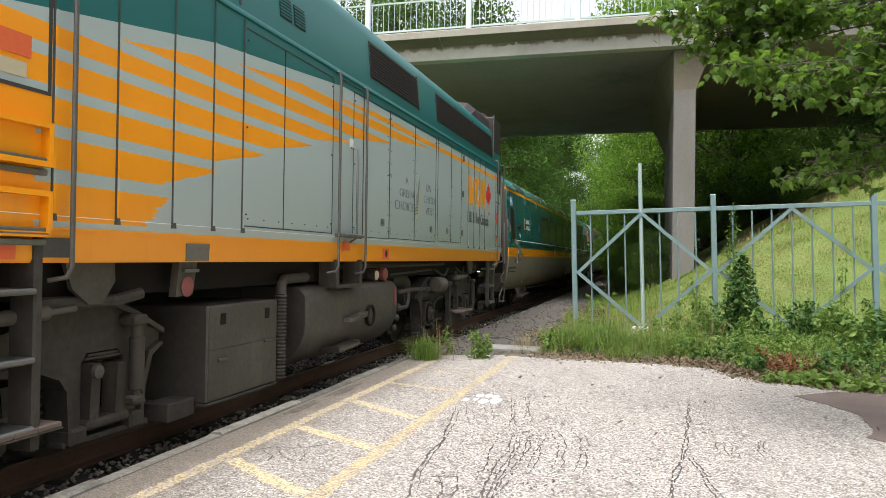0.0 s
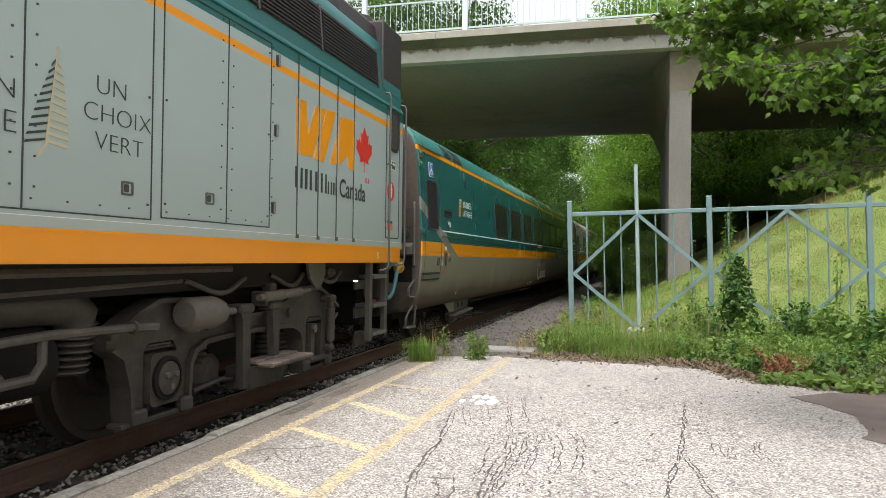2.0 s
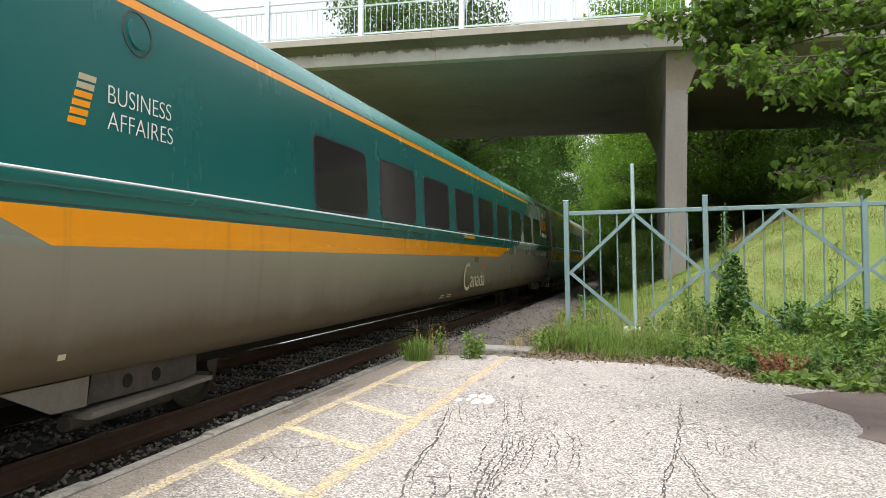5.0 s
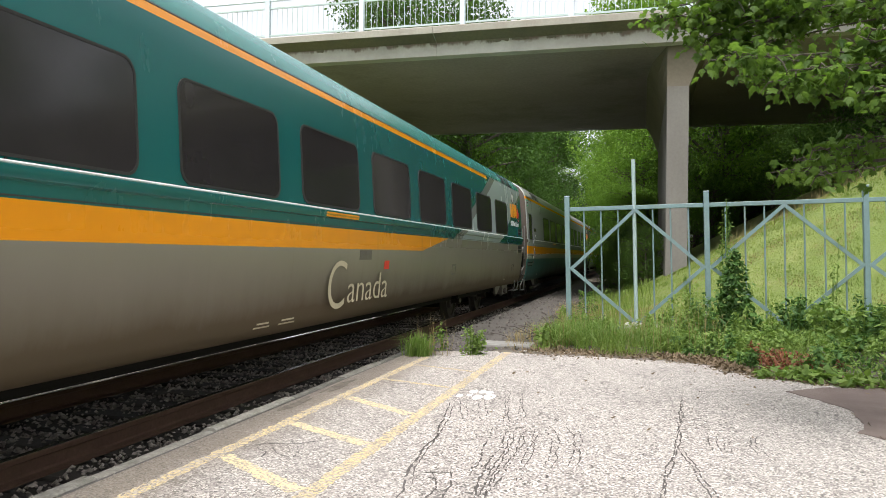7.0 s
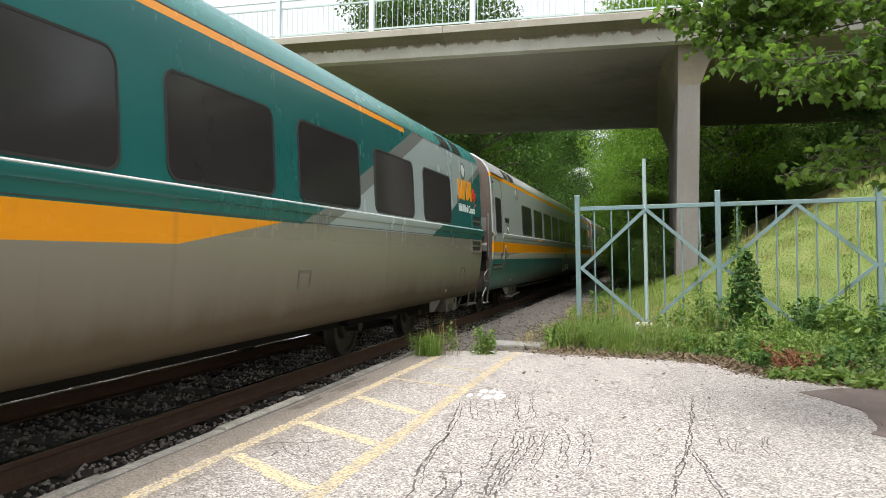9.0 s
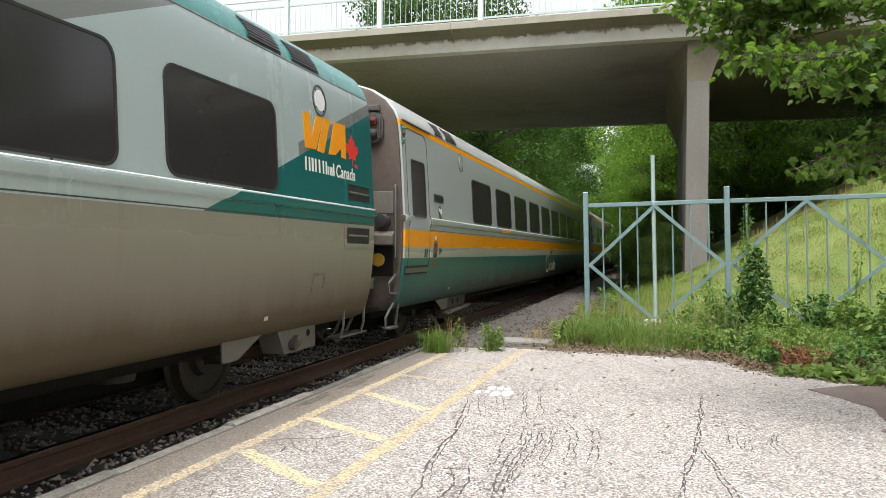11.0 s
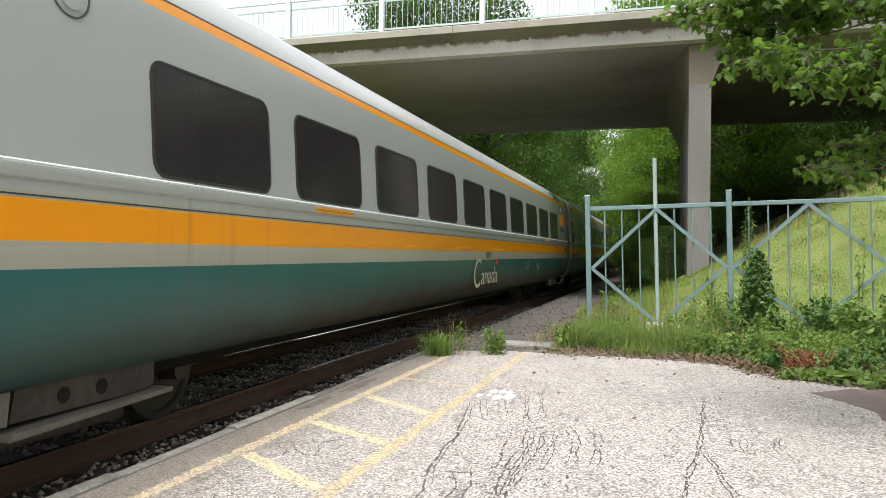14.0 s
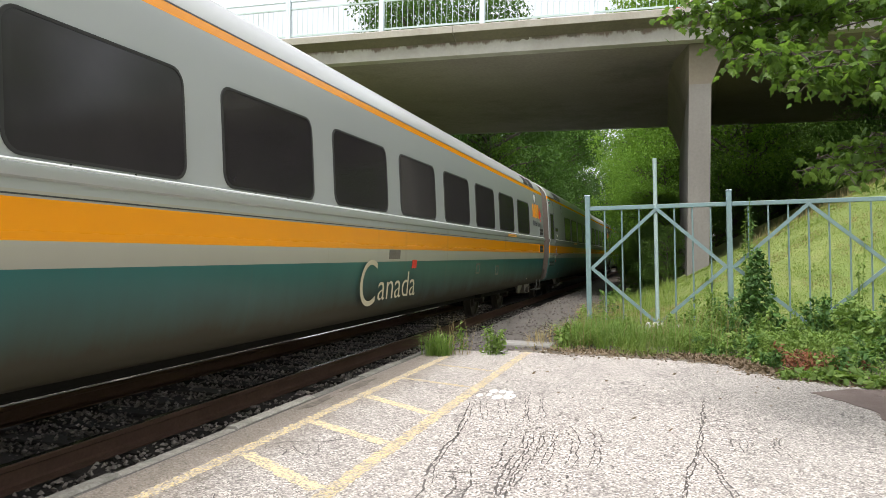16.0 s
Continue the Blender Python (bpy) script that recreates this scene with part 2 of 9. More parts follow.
M_TIE = surface("weathered_tie", (0.055, 0.047, 0.04), (0.035, 0.03, 0.027), 0.9, big=4, fine=60, bump=0.5, per="object")
M_DULLRED = surface("faded_red", (0.26, 0.07, 0.065), (0.16, 0.05, 0.045), 0.6, bump=0.05)
M_GRIT = surface("path_grit", (0.17, 0.15, 0.132), (0.06, 0.052, 0.045), 0.9, big=3, bump=0.2, per="island")
M_COPE = surface("coping_concrete", (0.34, 0.315, 0.27), (0.25, 0.23, 0.195), 0.85, big=0.7, fine=16, bump=0.25, stain=(0.17, 0.14, 0.105))
M_BALLAST = surface("ballast_stone", (0.46, 0.405, 0.36), (0.15, 0.125, 0.105), 0.9, big=3, bump=0.2, per="island")
M_BED = surface("ballast_bed", (0.115, 0.10, 0.088), (0.06, 0.052, 0.046), 0.95, big=6, fine=45, amount=0.8, bump=1.0, dist=0.04)
M_WOODU = leaf_mat("undergrowth_leaf", (0.030, 0.075, 0.020), (0.13, 0.21, 0.045), 0.42, 0.7)
M_CONC = surface("weathered_concrete", (0.27, 0.26, 0.24), (0.20, 0.19, 0.172), 0.85, big=0.6, fine=14, bump=0.25, stain=(0.14, 0.125, 0.105))
M_PIER = surface("grey_pier_concrete", (0.185, 0.172, 0.155), (0.14, 0.13, 0.116), 0.88, big=0.5, fine=14, bump=0.25, stain=(0.10, 0.09, 0.078))
M_PALEC = surface("chalky_concrete", (0.55, 0.53, 0.49), (0.38, 0.36, 0.32), 0.9, big=8, fine=40, bump=0.4)
M_SOFFIT = surface("stained_soffit", (0.315, 0.265, 0.265), (0.215, 0.182, 0.182), 0.9, big=0.35, fine=10, bump=0.2, stain=(0.10, 0.09, 0.082))
# Darker brown concrete: pier heads, coping undersides, flaked spots.
M_HAUNCH = surface("dark_brown_concrete", (0.17, 0.145, 0.105), (0.125, 0.106, 0.08), 0.9, big=0.8, fine=12, bump=0.2, stain=(0.08, 0.07, 0.055))
M_CURB = surface("mossy_curb", (0.30, 0.285, 0.25), (0.14, 0.13, 0.108), 0.9, big=5, fine=40, amount=0.8, bump=0.5, stain=(0.085, 0.09, 0.06), per="object")
M_GATE = surface("pale_blue_green_paint", (0.165, 0.25, 0.255), (0.13, 0.20, 0.205), 0.45, big=5, bump=0.08, stain=(0.17, 0.19, 0.17))
M_RAILP = surface("pale_blue_rail_paint", (0.62, 0.70, 0.75), (0.52, 0.6, 0.65), 0.45, big=2, bump=0.04)
M_PICKET = surface("pale_picket_paint", (0.46, 0.55, 0.53), (0.37, 0.46, 0.44), 0.45, big=2, bump=0.04)
M_RAILG = surface("green_grey_rail_paint", (0.33, 0.42, 0.41), (0.27, 0.35, 0.34), 0.5, big=2, bump=0.04)
M_BARK = surface("bark", (0.10, 0.082, 0.066), (0.055, 0.045, 0.037), 0.95, big=3, fine=22, bump=0.8, dist=0.03)
M_HANDRAIL = surface("dark_handrail", (0.12, 0.112, 0.104), (0.08, 0.074, 0.068), 0.45, metal=0.4, bump=0.05)
M_YELLOWPLUG = surface("yellow_plastic", (0.50, 0.29, 0.03), (0.36, 0.21, 0.03), 0.5, bump=0.05)
M_TEALHOSE = surface("teal_hose", (0.075, 0.23, 0.25), (0.08, 0.17, 0.18), 0.5, bump=0.05)
M_LAMPRED = surface("red_lens", (0.085, 0.012, 0.013), (0.06, 0.01, 0.01), 0.2, bump=0)
M_LAMPGRN = glow("green_lens", (0.02, 0.25, 0.11), 0.03)
M_LIT = glow("lit_lamp", (1.0, 0.95, 0.85), 6.0)
M_CAR = surface("dull_red_car_paint", (0.22, 0.115, 0.12), (0.18, 0.10, 0.10), 0.3, metal=0.3, bump=0)
M_CARGLASS = surface("pale_car_glass", (0.20, 0.215, 0.205), (0.16, 0.175, 0.165), 0.1, amount=0.4, bump=0)
M_STEPGREY = surface("worn_step_grey", (0.092, 0.083, 0.075), (0.060, 0.053, 0.047), 0.6, metal=0.1, big=4, fine=25, amount=0.7, bump=0.15, stain=(0.075, 0.058, 0.045))
M_STRAW = leaf_mat("dry_grass", (0.20, 0.15, 0.075), (0.33, 0.26, 0.13), 0.2)
M_TURF = leaf_mat("mown_turf", (0.145, 0.205, 0.044), (0.23, 0.275, 0.076), 0.55)
M_LITTER = leaf_mat("dead_leaf", (0.085, 0.06, 0.04), (0.21, 0.155, 0.10), 0.1)
M_BOARD = surface("worn_tread_boards", (0.15, 0.112, 0.095), (0.10, 0.075, 0.062), 0.8, big=6, fine=50, bump=0.4, per="object")
M_CYL = surface("dusty_cylinder", (0.105, 0.09, 0.075), (0.07, 0.06, 0.05), 0.7, big=3, bump=0.1)
M_GRASS = leaf_mat("grass_blade", (0.10, 0.17, 0.034), (0.22, 0.28, 0.072), 0.35)
M_WEED = leaf_mat("weed_leaf", (0.07, 0.135, 0.032), (0.23, 0.315, 0.085), 0.38)
M_VINE = leaf_mat("climber_leaf", (0.035, 0.085, 0.024), (0.095, 0.18, 0.045), 0.30)
M_RUSTWEED = leaf_mat("reddish_dock", (0.13, 0.05, 0.028), (0.22, 0.085, 0.04), 0.15)
M_MAPLE = leaf_mat("maple_leaf", (0.018, 0.046, 0.014), (0.15, 0.235, 0.048), 0.55, 0.40)
M_WOOD1 = leaf_mat("dark_leaf", (0.022, 0.060, 0.014), (0.085, 0.155, 0.032), 0.40, 0.7)
M_WOOD2 = leaf_mat("light_leaf", (0.055, 0.125, 0.020), (0.19, 0.31, 0.05), 0.45, 0.7)
M_WOOD3 = leaf_mat("pale_leaf", (0.10, 0.21, 0.04), (0.27, 0.42, 0.085), 0.5)


def pavement_mat():
    """Old pale asphalt with exposed stones, hairline cracks and a pale worn sheen."""
    m, n, l, b = nodes_of("old_asphalt")
    tc = n.new("ShaderNodeTexCoord").outputs["Object"]
    sp = n.new("ShaderNodeSeparateXYZ")
    l.new(tc, sp.inputs[0])
    v = n.new("ShaderNodeTexVoronoi")
    v.inputs["Scale"].default_value = 92.0
    l.new(tc, v.inputs["Vector"])
    f1 = ramp(n, l, noi(n, l, tc, 0.55, 5.0, 0.6), 0.3, 0.7)
    f2 = noi(n, l, tc, 24.0, 6.0, 0.75)
    c = mixc(n, l, f1, (0.37, 0.336, 0.305), (0.285, 0.258, 0.235))
    c = mixc(n, l, ramp(n, l, f2, 0.42, 0.75), c, (0.22, 0.20, 0.19))
    st = n.new("ShaderNodeSeparateColor")
    l.new(v.outputs["Color"], st.inputs[0])
    c = mixc(n, l, mth(n, l, "MULTIPLY", ramp(n, l, st.outputs[0], 0.40, 0.90), 0.70), c, (0.68, 0.625, 0.57))
    c = mixc(n, l, mth(n, l, "MULTIPLY", ramp(n, l, st.outputs[1], 0.58, 0.82), 0.78), c, (0.09, 0.08, 0.073))
    bend = n.new("ShaderNodeVectorMath")
    bend.operation = "MULTIPLY_ADD"
    wob3 = n.new("ShaderNodeTexNoise")
    wob3.inputs["Scale"].default_value, wob3.inputs["Detail"].default_value = 14.0, 5.0
    l.new(tc, wob3.inputs["Vector"])
    l.new(wob3.outputs["Color"], bend.inputs[0])
    bend.inputs[1].default_value = (0.09, 0.09, 0.0)
    squash = n.new("ShaderNodeMapping")
    squash.inputs["Scale"].default_value = (1.0, 0.42, 1.0)
    l.new(tc, squash.inputs[0])
    l.new(squash.outputs[0], bend.inputs[2])
    net = n.new("ShaderNodeTexVoronoi")
    net.feature = "DISTANCE_TO_EDGE"
    net.inputs["Scale"].default_value = 13.0
    l.new(bend.outputs[0], net.inputs["Vector"])
    place = ramp(n, l, noi(n, l, tc, 1.7, 4.0, 0.6, (1.0, 0.55, 1.0)), 0.50, 0.60)
    bits = ramp(n, l, noi(n, l, tc, 17.0, 3.0), 0.42, 0.58)
    hair = mth(n, l, "MULTIPLY", mth(n, l, "MULTIPLY", ramp(n, l, net.outputs["Distance"], 0.075, 0.02), place), bits)
    c = mixc(n, l, mth(n, l, "MULTIPLY", hair, 0.85), c, (0.07, 0.063, 0.06))
    worn = ramp(n, l, noi(n, l, tc, 7.0, 6.0, 0.75), 0.52, 0.62)
    c = mixc(n, l, mth(n, l, "MULTIPLY", worn, mth(n, l, "MULTIPLY", ramp(n, l, noi(n, l, tc, 0.9, 3.0), 0.45, 0.6), 0.55)), c, (0.17, 0.155, 0.145))
    # greyer strip along the track side
    strip = mth(n, l, "MULTIPLY", ramp(n, l, mth(n, l, "ADD", sp.outputs[0], mth(n, l, "MULTIPLY", noi(n, l, tc, 1.3, 4.0), 0.8)), -1.85, -2.35), 0.85)
    c = mixc(n, l, strip, c, mixc(n, l, st.outputs[2], (0.21, 0.178, 0.14), (0.105, 0.085, 0.066)))
    put(l, b.inputs["Base Color"], c)
    b.inputs["Roughness"].default_value = 0.85
    h = mth(n, l, "ADD", v.outputs["Distance"], mth(n, l, "MULTIPLY", f2, 0.6))
    relief(n, l, b, h, 0.4, 0.012)
    return m


def ground_mat():
    """Grass on the bank, dark soil by the track."""
    m, n, l, b = nodes_of("grassy_ground")
    tc = n.new("ShaderNodeTexCoord").outputs["Object"]
    sp = n.new("ShaderNodeSeparateXYZ")
    l.new(tc, sp.inputs[0])
    f = ramp(n, l, noi(n, l, tc, 0.5, 5.0, 0.65), 0.3, 0.7)
    g = noi(n, l, tc, 18.0, 6.0, 0.75)
    c = mixc(n, l, f, (0.15, 0.20, 0.045), (0.22, 0.245, 0.07))
    f3 = ramp(n, l, noi(n, l, tc, 2.2, 6.0, 0.72), 0.40, 0.62)
    c = mixc(n, l, mth(n, l, "MULTIPLY", f3, 0.5), c, (0.11, 0.165, 0.036))
    c = mixc(n, l, mth(n, l, "MULTIPLY", ramp(n, l, noi(n, l, tc, 1.4, 4.0, 0.65), 0.55, 0.75), 0.6), c, (0.25, 0.235, 0.10))
    c = mixc(n, l, mth(n, l, "MULTIPLY", ramp(n, l, g, 0.4, 0.75), 0.65), c, (0.075, 0.11, 0.028))
    soil = mixc(n, l, f, (0.10, 0.082, 0.065), (0.06, 0.05, 0.04))
    wob = mth(n, l, "ADD", sp.outputs[0], mth(n, l, "MULTIPLY", mth(n, l, "SUBTRACT", noi(n, l, tc, 1.1, 4.0), 0.5), 1.6))
    near = band(n, l, wob, -7.4, -1.35)
    c = mixc(n, l, near, c, soil)
    edge = mth(n, l, "ADD", sp.outputs[1], mth(n, l, "MULTIPLY", mth(n, l, "SUBTRACT", noi(n, l, tc, 1.6, 5.0, 0.7), 0.5), 2.2))
    c = mixc(n, l, mth(n, l, "MULTIPLY", band(n, l, edge, 7.6, 11.6), mth(n, l, "GREATER_THAN", sp.outputs[0], -1.6)), c, soil)
    put(l, b.inputs["Base Color"], c)
    b.inputs["Roughness"].default_value = 0.95
    relief(n, l, b, g, 0.8, 0.05)
    return m


M_PAVE = pavement_mat()
M_GROUND = ground_mat()
M_PATH = surface("dusty_path", (0.105, 0.092, 0.080), (0.066, 0.057, 0.049), 0.95, big=1.5, fine=25, amount=0.7, bump=0.6, dist=0.02)
M_TAR = surface("dark_patch_asphalt", (0.165, 0.128, 0.116), (0.225, 0.18, 0.162), 0.95, big=3, fine=70, amount=0.8, bump=0.9, dist=0.015, spec=0.15)
M_DIRT = surface("trodden_dirt", (0.19, 0.162, 0.13), (0.10, 0.085, 0.068), 0.95, big=9, fine=90, amount=0.8, bump=0.5)
M_CRACK = surface("crack_tar", (0.062, 0.055, 0.051), (0.12, 0.108, 0.10), 0.9, big=8, fine=60, amount=0.8, bump=0.3)


def worn_paint(name, col, keep):
    """Old road paint, flaked so that the asphalt's grey shows."""
    m, n, l, b = nodes_of(name)
    tc = n.new("ShaderNodeTexCoord").outputs["Object"]
    g = noi(n, l, tc, 52.0, 5.0, 0.75)
    h = noi(n, l, tc, 9.0, 4.0, 0.7)
    f = noi(n, l, tc, 2.4, 3.0, 0.6)
    v = n.new("ShaderNodeTexVoronoi")
    v.inputs["Scale"].default_value = 85.0
    l.new(tc, v.inputs["Vector"])
    st = n.new("ShaderNodeSeparateColor")
    l.new(v.outputs["Color"], st.inputs[0])
    mix = mth(n, l, "ADD", mth(n, l, "MULTIPLY", g, 0.50), mth(n, l, "ADD", mth(n, l, "MULTIPLY", h, 0.22), mth(n, l, "ADD", mth(n, l, "MULTIPLY", f, 0.16), mth(n, l, "MULTIPLY", st.outputs[0], 0.22))))
    w = ramp(n, l, mix, keep, keep + 0.10)
    grey = mixc(n, l, st.outputs[1], (0.38, 0.345, 0.31), (0.14, 0.125, 0.11))
    c = mixc(n, l, mth(n, l, "MULTIPLY", g, 0.5), col, tuple(x * 0.7 for x in col))
    c = mixc(n, l, mth(n, l, "MULTIPLY", w, 0.92), c, grey)
    put(l, b.inputs["Base Color"], c)
    b.inputs["Roughness"].default_value = 0.9
    relief(n, l, b, g, 0.5, 0.01)
    return m


M_YLINE = worn_paint("worn_yellow_paint", (0.62, 0.475, 0.235), 0.472)
M_YBAR = worn_paint("pale_yellow_paint", (0.68, 0.54, 0.30), 0.512)
M_WPAINT = worn_paint("white_paint_blot", (0.80, 0.79, 0.77), 0.66)


def band_mat():
    """Pale lime-washed concrete with a ragged brown stain creeping down from its top edge."""
    m, n, l, b = nodes_of("pale_stained_band")
    tc = n.new("ShaderNodeTexCoord").outputs["Object"]
    sp = n.new("ShaderNodeSeparateXYZ")
    l.new(tc, sp.inputs[0])
    f = ramp(n, l, noi(n, l, tc, 1.2, 5.0, 0.65), 0.3, 0.7)
    g = noi(n, l, tc, 16.0, 6.0, 0.7)
    c = mixc(n, l, f, (0.50, 0.475, 0.45), (0.36, 0.335, 0.31))
    c = mixc(n, l, mth(n, l, "MULTIPLY", g, 0.4), c, (0.25, 0.23, 0.21))
    run = mth(n, l, "ADD", sp.outputs[2], mth(n, l, "MULTIPLY", noi(n, l, tc, 2.6, 5.0, 0.7, (1.0, 1.0, 0.3)), 0.55))
    s = ramp(n, l, run, 7.575, 7.66)
    c = mixc(n, l, mth(n, l, "MULTIPLY", s, 0.85), c, (0.13, 0.085, 0.068))
    put(l, b.inputs["Base Color"], c)
    b.inputs["Roughness"].default_value = 0.9
    relief(n, l, b, g, 0.3, 0.01)
    return m


M_BAND = band_mat()

# ---- mesh building ----
class Geo:
    """Collects vertices and faces of one mesh; each face may have a material of its own."""

    def __init__(self):
        self.v, self.f, self.m = [], [], []

    def add(self, verts, faces, mi=0):
        o = len(self.v)
        self.v.extend(verts)
        self.f.extend([tuple(i + o for i in q) for q in faces])
        self.m.extend([mi] * len(faces))
        return self

    def box(self, lo, hi, ch=0.0, mi=0):
        """A box from corner to corner, its edges chamfered by ch."""
        (x0, y0, z0), (x1, y1, z1) = lo, hi
        if ch <= 0:
            v = [(x0, y0, z0), (x1, y0, z0), (x1, y1, z0), (x0, y1, z0), (x0, y0, z1), (x1, y0, z1), (x1, y1, z1), (x0, y1, z1)]
            return self.add(v, [(0, 3, 2, 1), (4, 5, 6, 7), (0, 1, 5, 4), (1, 2, 6, 5), (2, 3, 7, 6), (3, 0, 4, 7)], mi)
        ch = min(ch, 0.45 * (x1 - x0), 0.45 * (y1 - y0), 0.45 * (z1 - z0))

        def ring(z, d):
            return [(x0 + d, y0 + ch, z), (x0 + ch, y0 + d, z), (x1 - ch, y0 + d, z), (x1 - d, y0 + ch, z),
                    (x1 - d, y1 - ch, z), (x1 - ch, y1 - d, z), (x0 + ch, y1 - d, z), (x0 + d, y1 - ch, z)]

        v = ring(z0, ch * 0.9) + ring(z0 + ch, 0) + ring(z1 - ch, 0) + ring(z1, ch * 0.9)
        f = [tuple(range(7, -1, -1)), tuple(range(24, 32))]
        for r in range(3):
            for i in range(8):
                j = (i + 1) % 8
                f.append((r * 8 + i, r * 8 + j, r * 8 + 8 + j, r * 8 + 8 + i))
        return self.add(v, f, mi)

    def tube(self, path, r, n=8, mi=0, caps=True):
        """A round bar along a path; r may be one radius or one for each point."""
        pts = [Vector(p) for p in path]
        rs = r if isinstance(r, (list, tuple)) else [r] * len(pts)
        v, f = [], []
        up = None
        for i, p in enumerate(pts):
            d = (pts[min(i + 1, len(pts) - 1)] - pts[max(i - 1, 0)])
            d = d.normalized() if d.length > 1e-9 else Vector((0, 0, 1))
            if up is None:
                up = Vector((1, 0, 0)) if abs(d.x) < 0.8 else Vector((0, 0, 1))
            a = (up - d * up.dot(d))
            a = a.normalized() if a.length > 1e-6 else d.orthogonal().normalized()
            up = a
            b = d.cross(a)
            for k in range(n):
                t = 2 * math.pi * k / n
                v.append(tuple(p + (a * math.cos(t) + b * math.sin(t)) * rs[i]))
        for i in range(len(pts) - 1):
            for k in range(n):
                j = (k + 1) % n
                f.append((i * n + k, i * n + j, (i + 1) * n + j, (i + 1) * n + k))
        if caps:
            f.append(tuple(range(n - 1, -1, -1)))
            f.append(tuple(range((len(pts) - 1) * n, len(pts) * n)))
        return self.add(v, f, mi)

    def prism(self, outline, axis, a, b, mi=0):
        """An outline of (p, q) pushed along x, y or z from a to b."""
        def at(p, q, s):
            return {"x": (s, p, q), "y": (p, s, q), "z": (p, q, s)}[axis]

        n = len(outline)
        v = [at(p, q, a) for p, q in outline] + [at(p, q, b) for p, q in outline]
        f = [tuple(range(n - 1, -1, -1)), tuple(range(n, 2 * n))] + [(i, (i + 1) % n, n + (i + 1) % n, n + i) for i in range(n)]
        return self.add(v, f, mi)

    def lathe(self, prof, centre, axis="x", n=24, mi=0):
        """A turned shape: prof of (radius, place along the axis)."""
        v, f = [], []
        cx, cy, cz = centre
        for r, s in prof:
            for k in range(n):
                t = 2 * math.pi * k / n
                a, b = r * math.cos(t), r * math.sin(t)
                v.append({"x": (cx + s, cy + a, cz + b), "y": (cx + a, cy + s, cz + b), "z": (cx + a, cy + b, cz + s)}[axis])
        for i in range(len(prof) - 1):
            for k in range(n):
                j = (k + 1) % n
                f.append((i * n + k, i * n + j, (i + 1) * n + j, (i + 1) * n + k))
        f.append(tuple(range(n - 1, -1, -1)))
        f.append(tuple(range((len(prof) - 1) * n, len(prof) * n)))
        return self.add(v, f, mi)

    def data(self, name, mats, smooth=False):
        me = bpy.data.meshes.new(name)
        me.from_pydata(self.v, [], self.f)
        for m in mats if isinstance(mats, (list, tuple)) else [mats]:
            me.materials.append(m)
        me.polygons.foreach_set("material_index", self.m)
        if smooth:
            me.polygons.foreach_set("use_smooth", [True] * len(me.polygons))
        bm = bmesh.new()
        bm.from_mesh(me)
        bmesh.ops.recalc_face_normals(bm, faces=bm.faces)
        bm.to_mesh(me)
        bm.free()
        if smooth:
            me.set_sharp_from_angle(angle=radians(38))
        me.update()
        return me


def part(name, geo, mats, parent, label="", smooth=False):
    ob = new(name, geo.data(name, mats, smooth))
    ob.parent = parent
    if label:
        tagged(ob, label)
    return ob


def thing(name, geo, mats, label, category, group="", kind="", smooth=False):
    return tagged(new(name, geo.data(name, mats, smooth)), label, category, group, kind)


def empty(name, loc, label, category, group="", kind=""):
    ob = new(name)
    ob.location = loc
    ob.empty_display_size = 0.3
    return tagged(ob, label, category, group, kind)


def rounded(y0, y1, z0, z1, r, n=5):
    out = []
    for cy, cz, a0 in ((y1 - r, z1 - r, 0), (y0 + r, z1 - r, 90), (y0 + r, z0 + r, 180), (y1 - r, z0 + r, 270)):
        for k in range(n + 1):
            a = radians(a0 + 90 * k / n)
            out.append((cy + r * math.cos(a), cz + r * math.sin(a)))
    return out


RAIL_Z = -0.10                     # top of the rails; the pavement is at 0
TRACK_X = -4.783                   # centre line of the track


# ---- the large structure ----
def hill(x, y):
    """Height of the ground: level by the pavement, a grassy bank rising past the gate."""
    s = min(max((y - 12.6) / 7.5, 0.0), 1.0)
    s = s * s * (3 - 2 * s)
    rise = max(0.0, 0.44 + 0.52 * x)
    rise = rise if rise < 4.2 else 4.2 + (rise - 4.2) * 0.25
    if x < -0.6:
        rise *= max(0.0, min(1.0, (x + 1.7) / 1.1))
    near = 0.10 * min(max((x - 1.2) / 2.0, 0), 1)
    right = min(max((x - 3.0) / 7.0, 0), 1) ** 2 * 1.6
    z = rise * s + near + right * (1 - s)
    if -8.4 < x < -3.1:
        z = -0.42
    elif x <= -8.4:
        z = -0.42 + 0.05 * math.sin(x * 0.7) + 0.04 * math.sin(y * 0.35 + x)
    elif x < -2.0:
        z = -0.06
    z += 0.03 * noise.noise(Vector((x * 0.8, y * 0.8, 0))) if x > -2 else 0
    if y < 10.3 and -3.2 < x < 3.0:
        z = min(z, -0.06)
    return z


def grid_line(lo, hi, near0, near1, step, grow):
    out, v, d = [], near0, step
    while v < near1:
        out.append(v)
        v += step
    v, d = near1, step
    while v < hi:
        out.append(v)
        d *= grow
        v += d
    out.append(hi)
    v, d = near0, step
    while True:
        d *= grow
        v -= d
        if v <= lo:
            break
        out.insert(0, v)
    out.insert(0, lo)
    return out


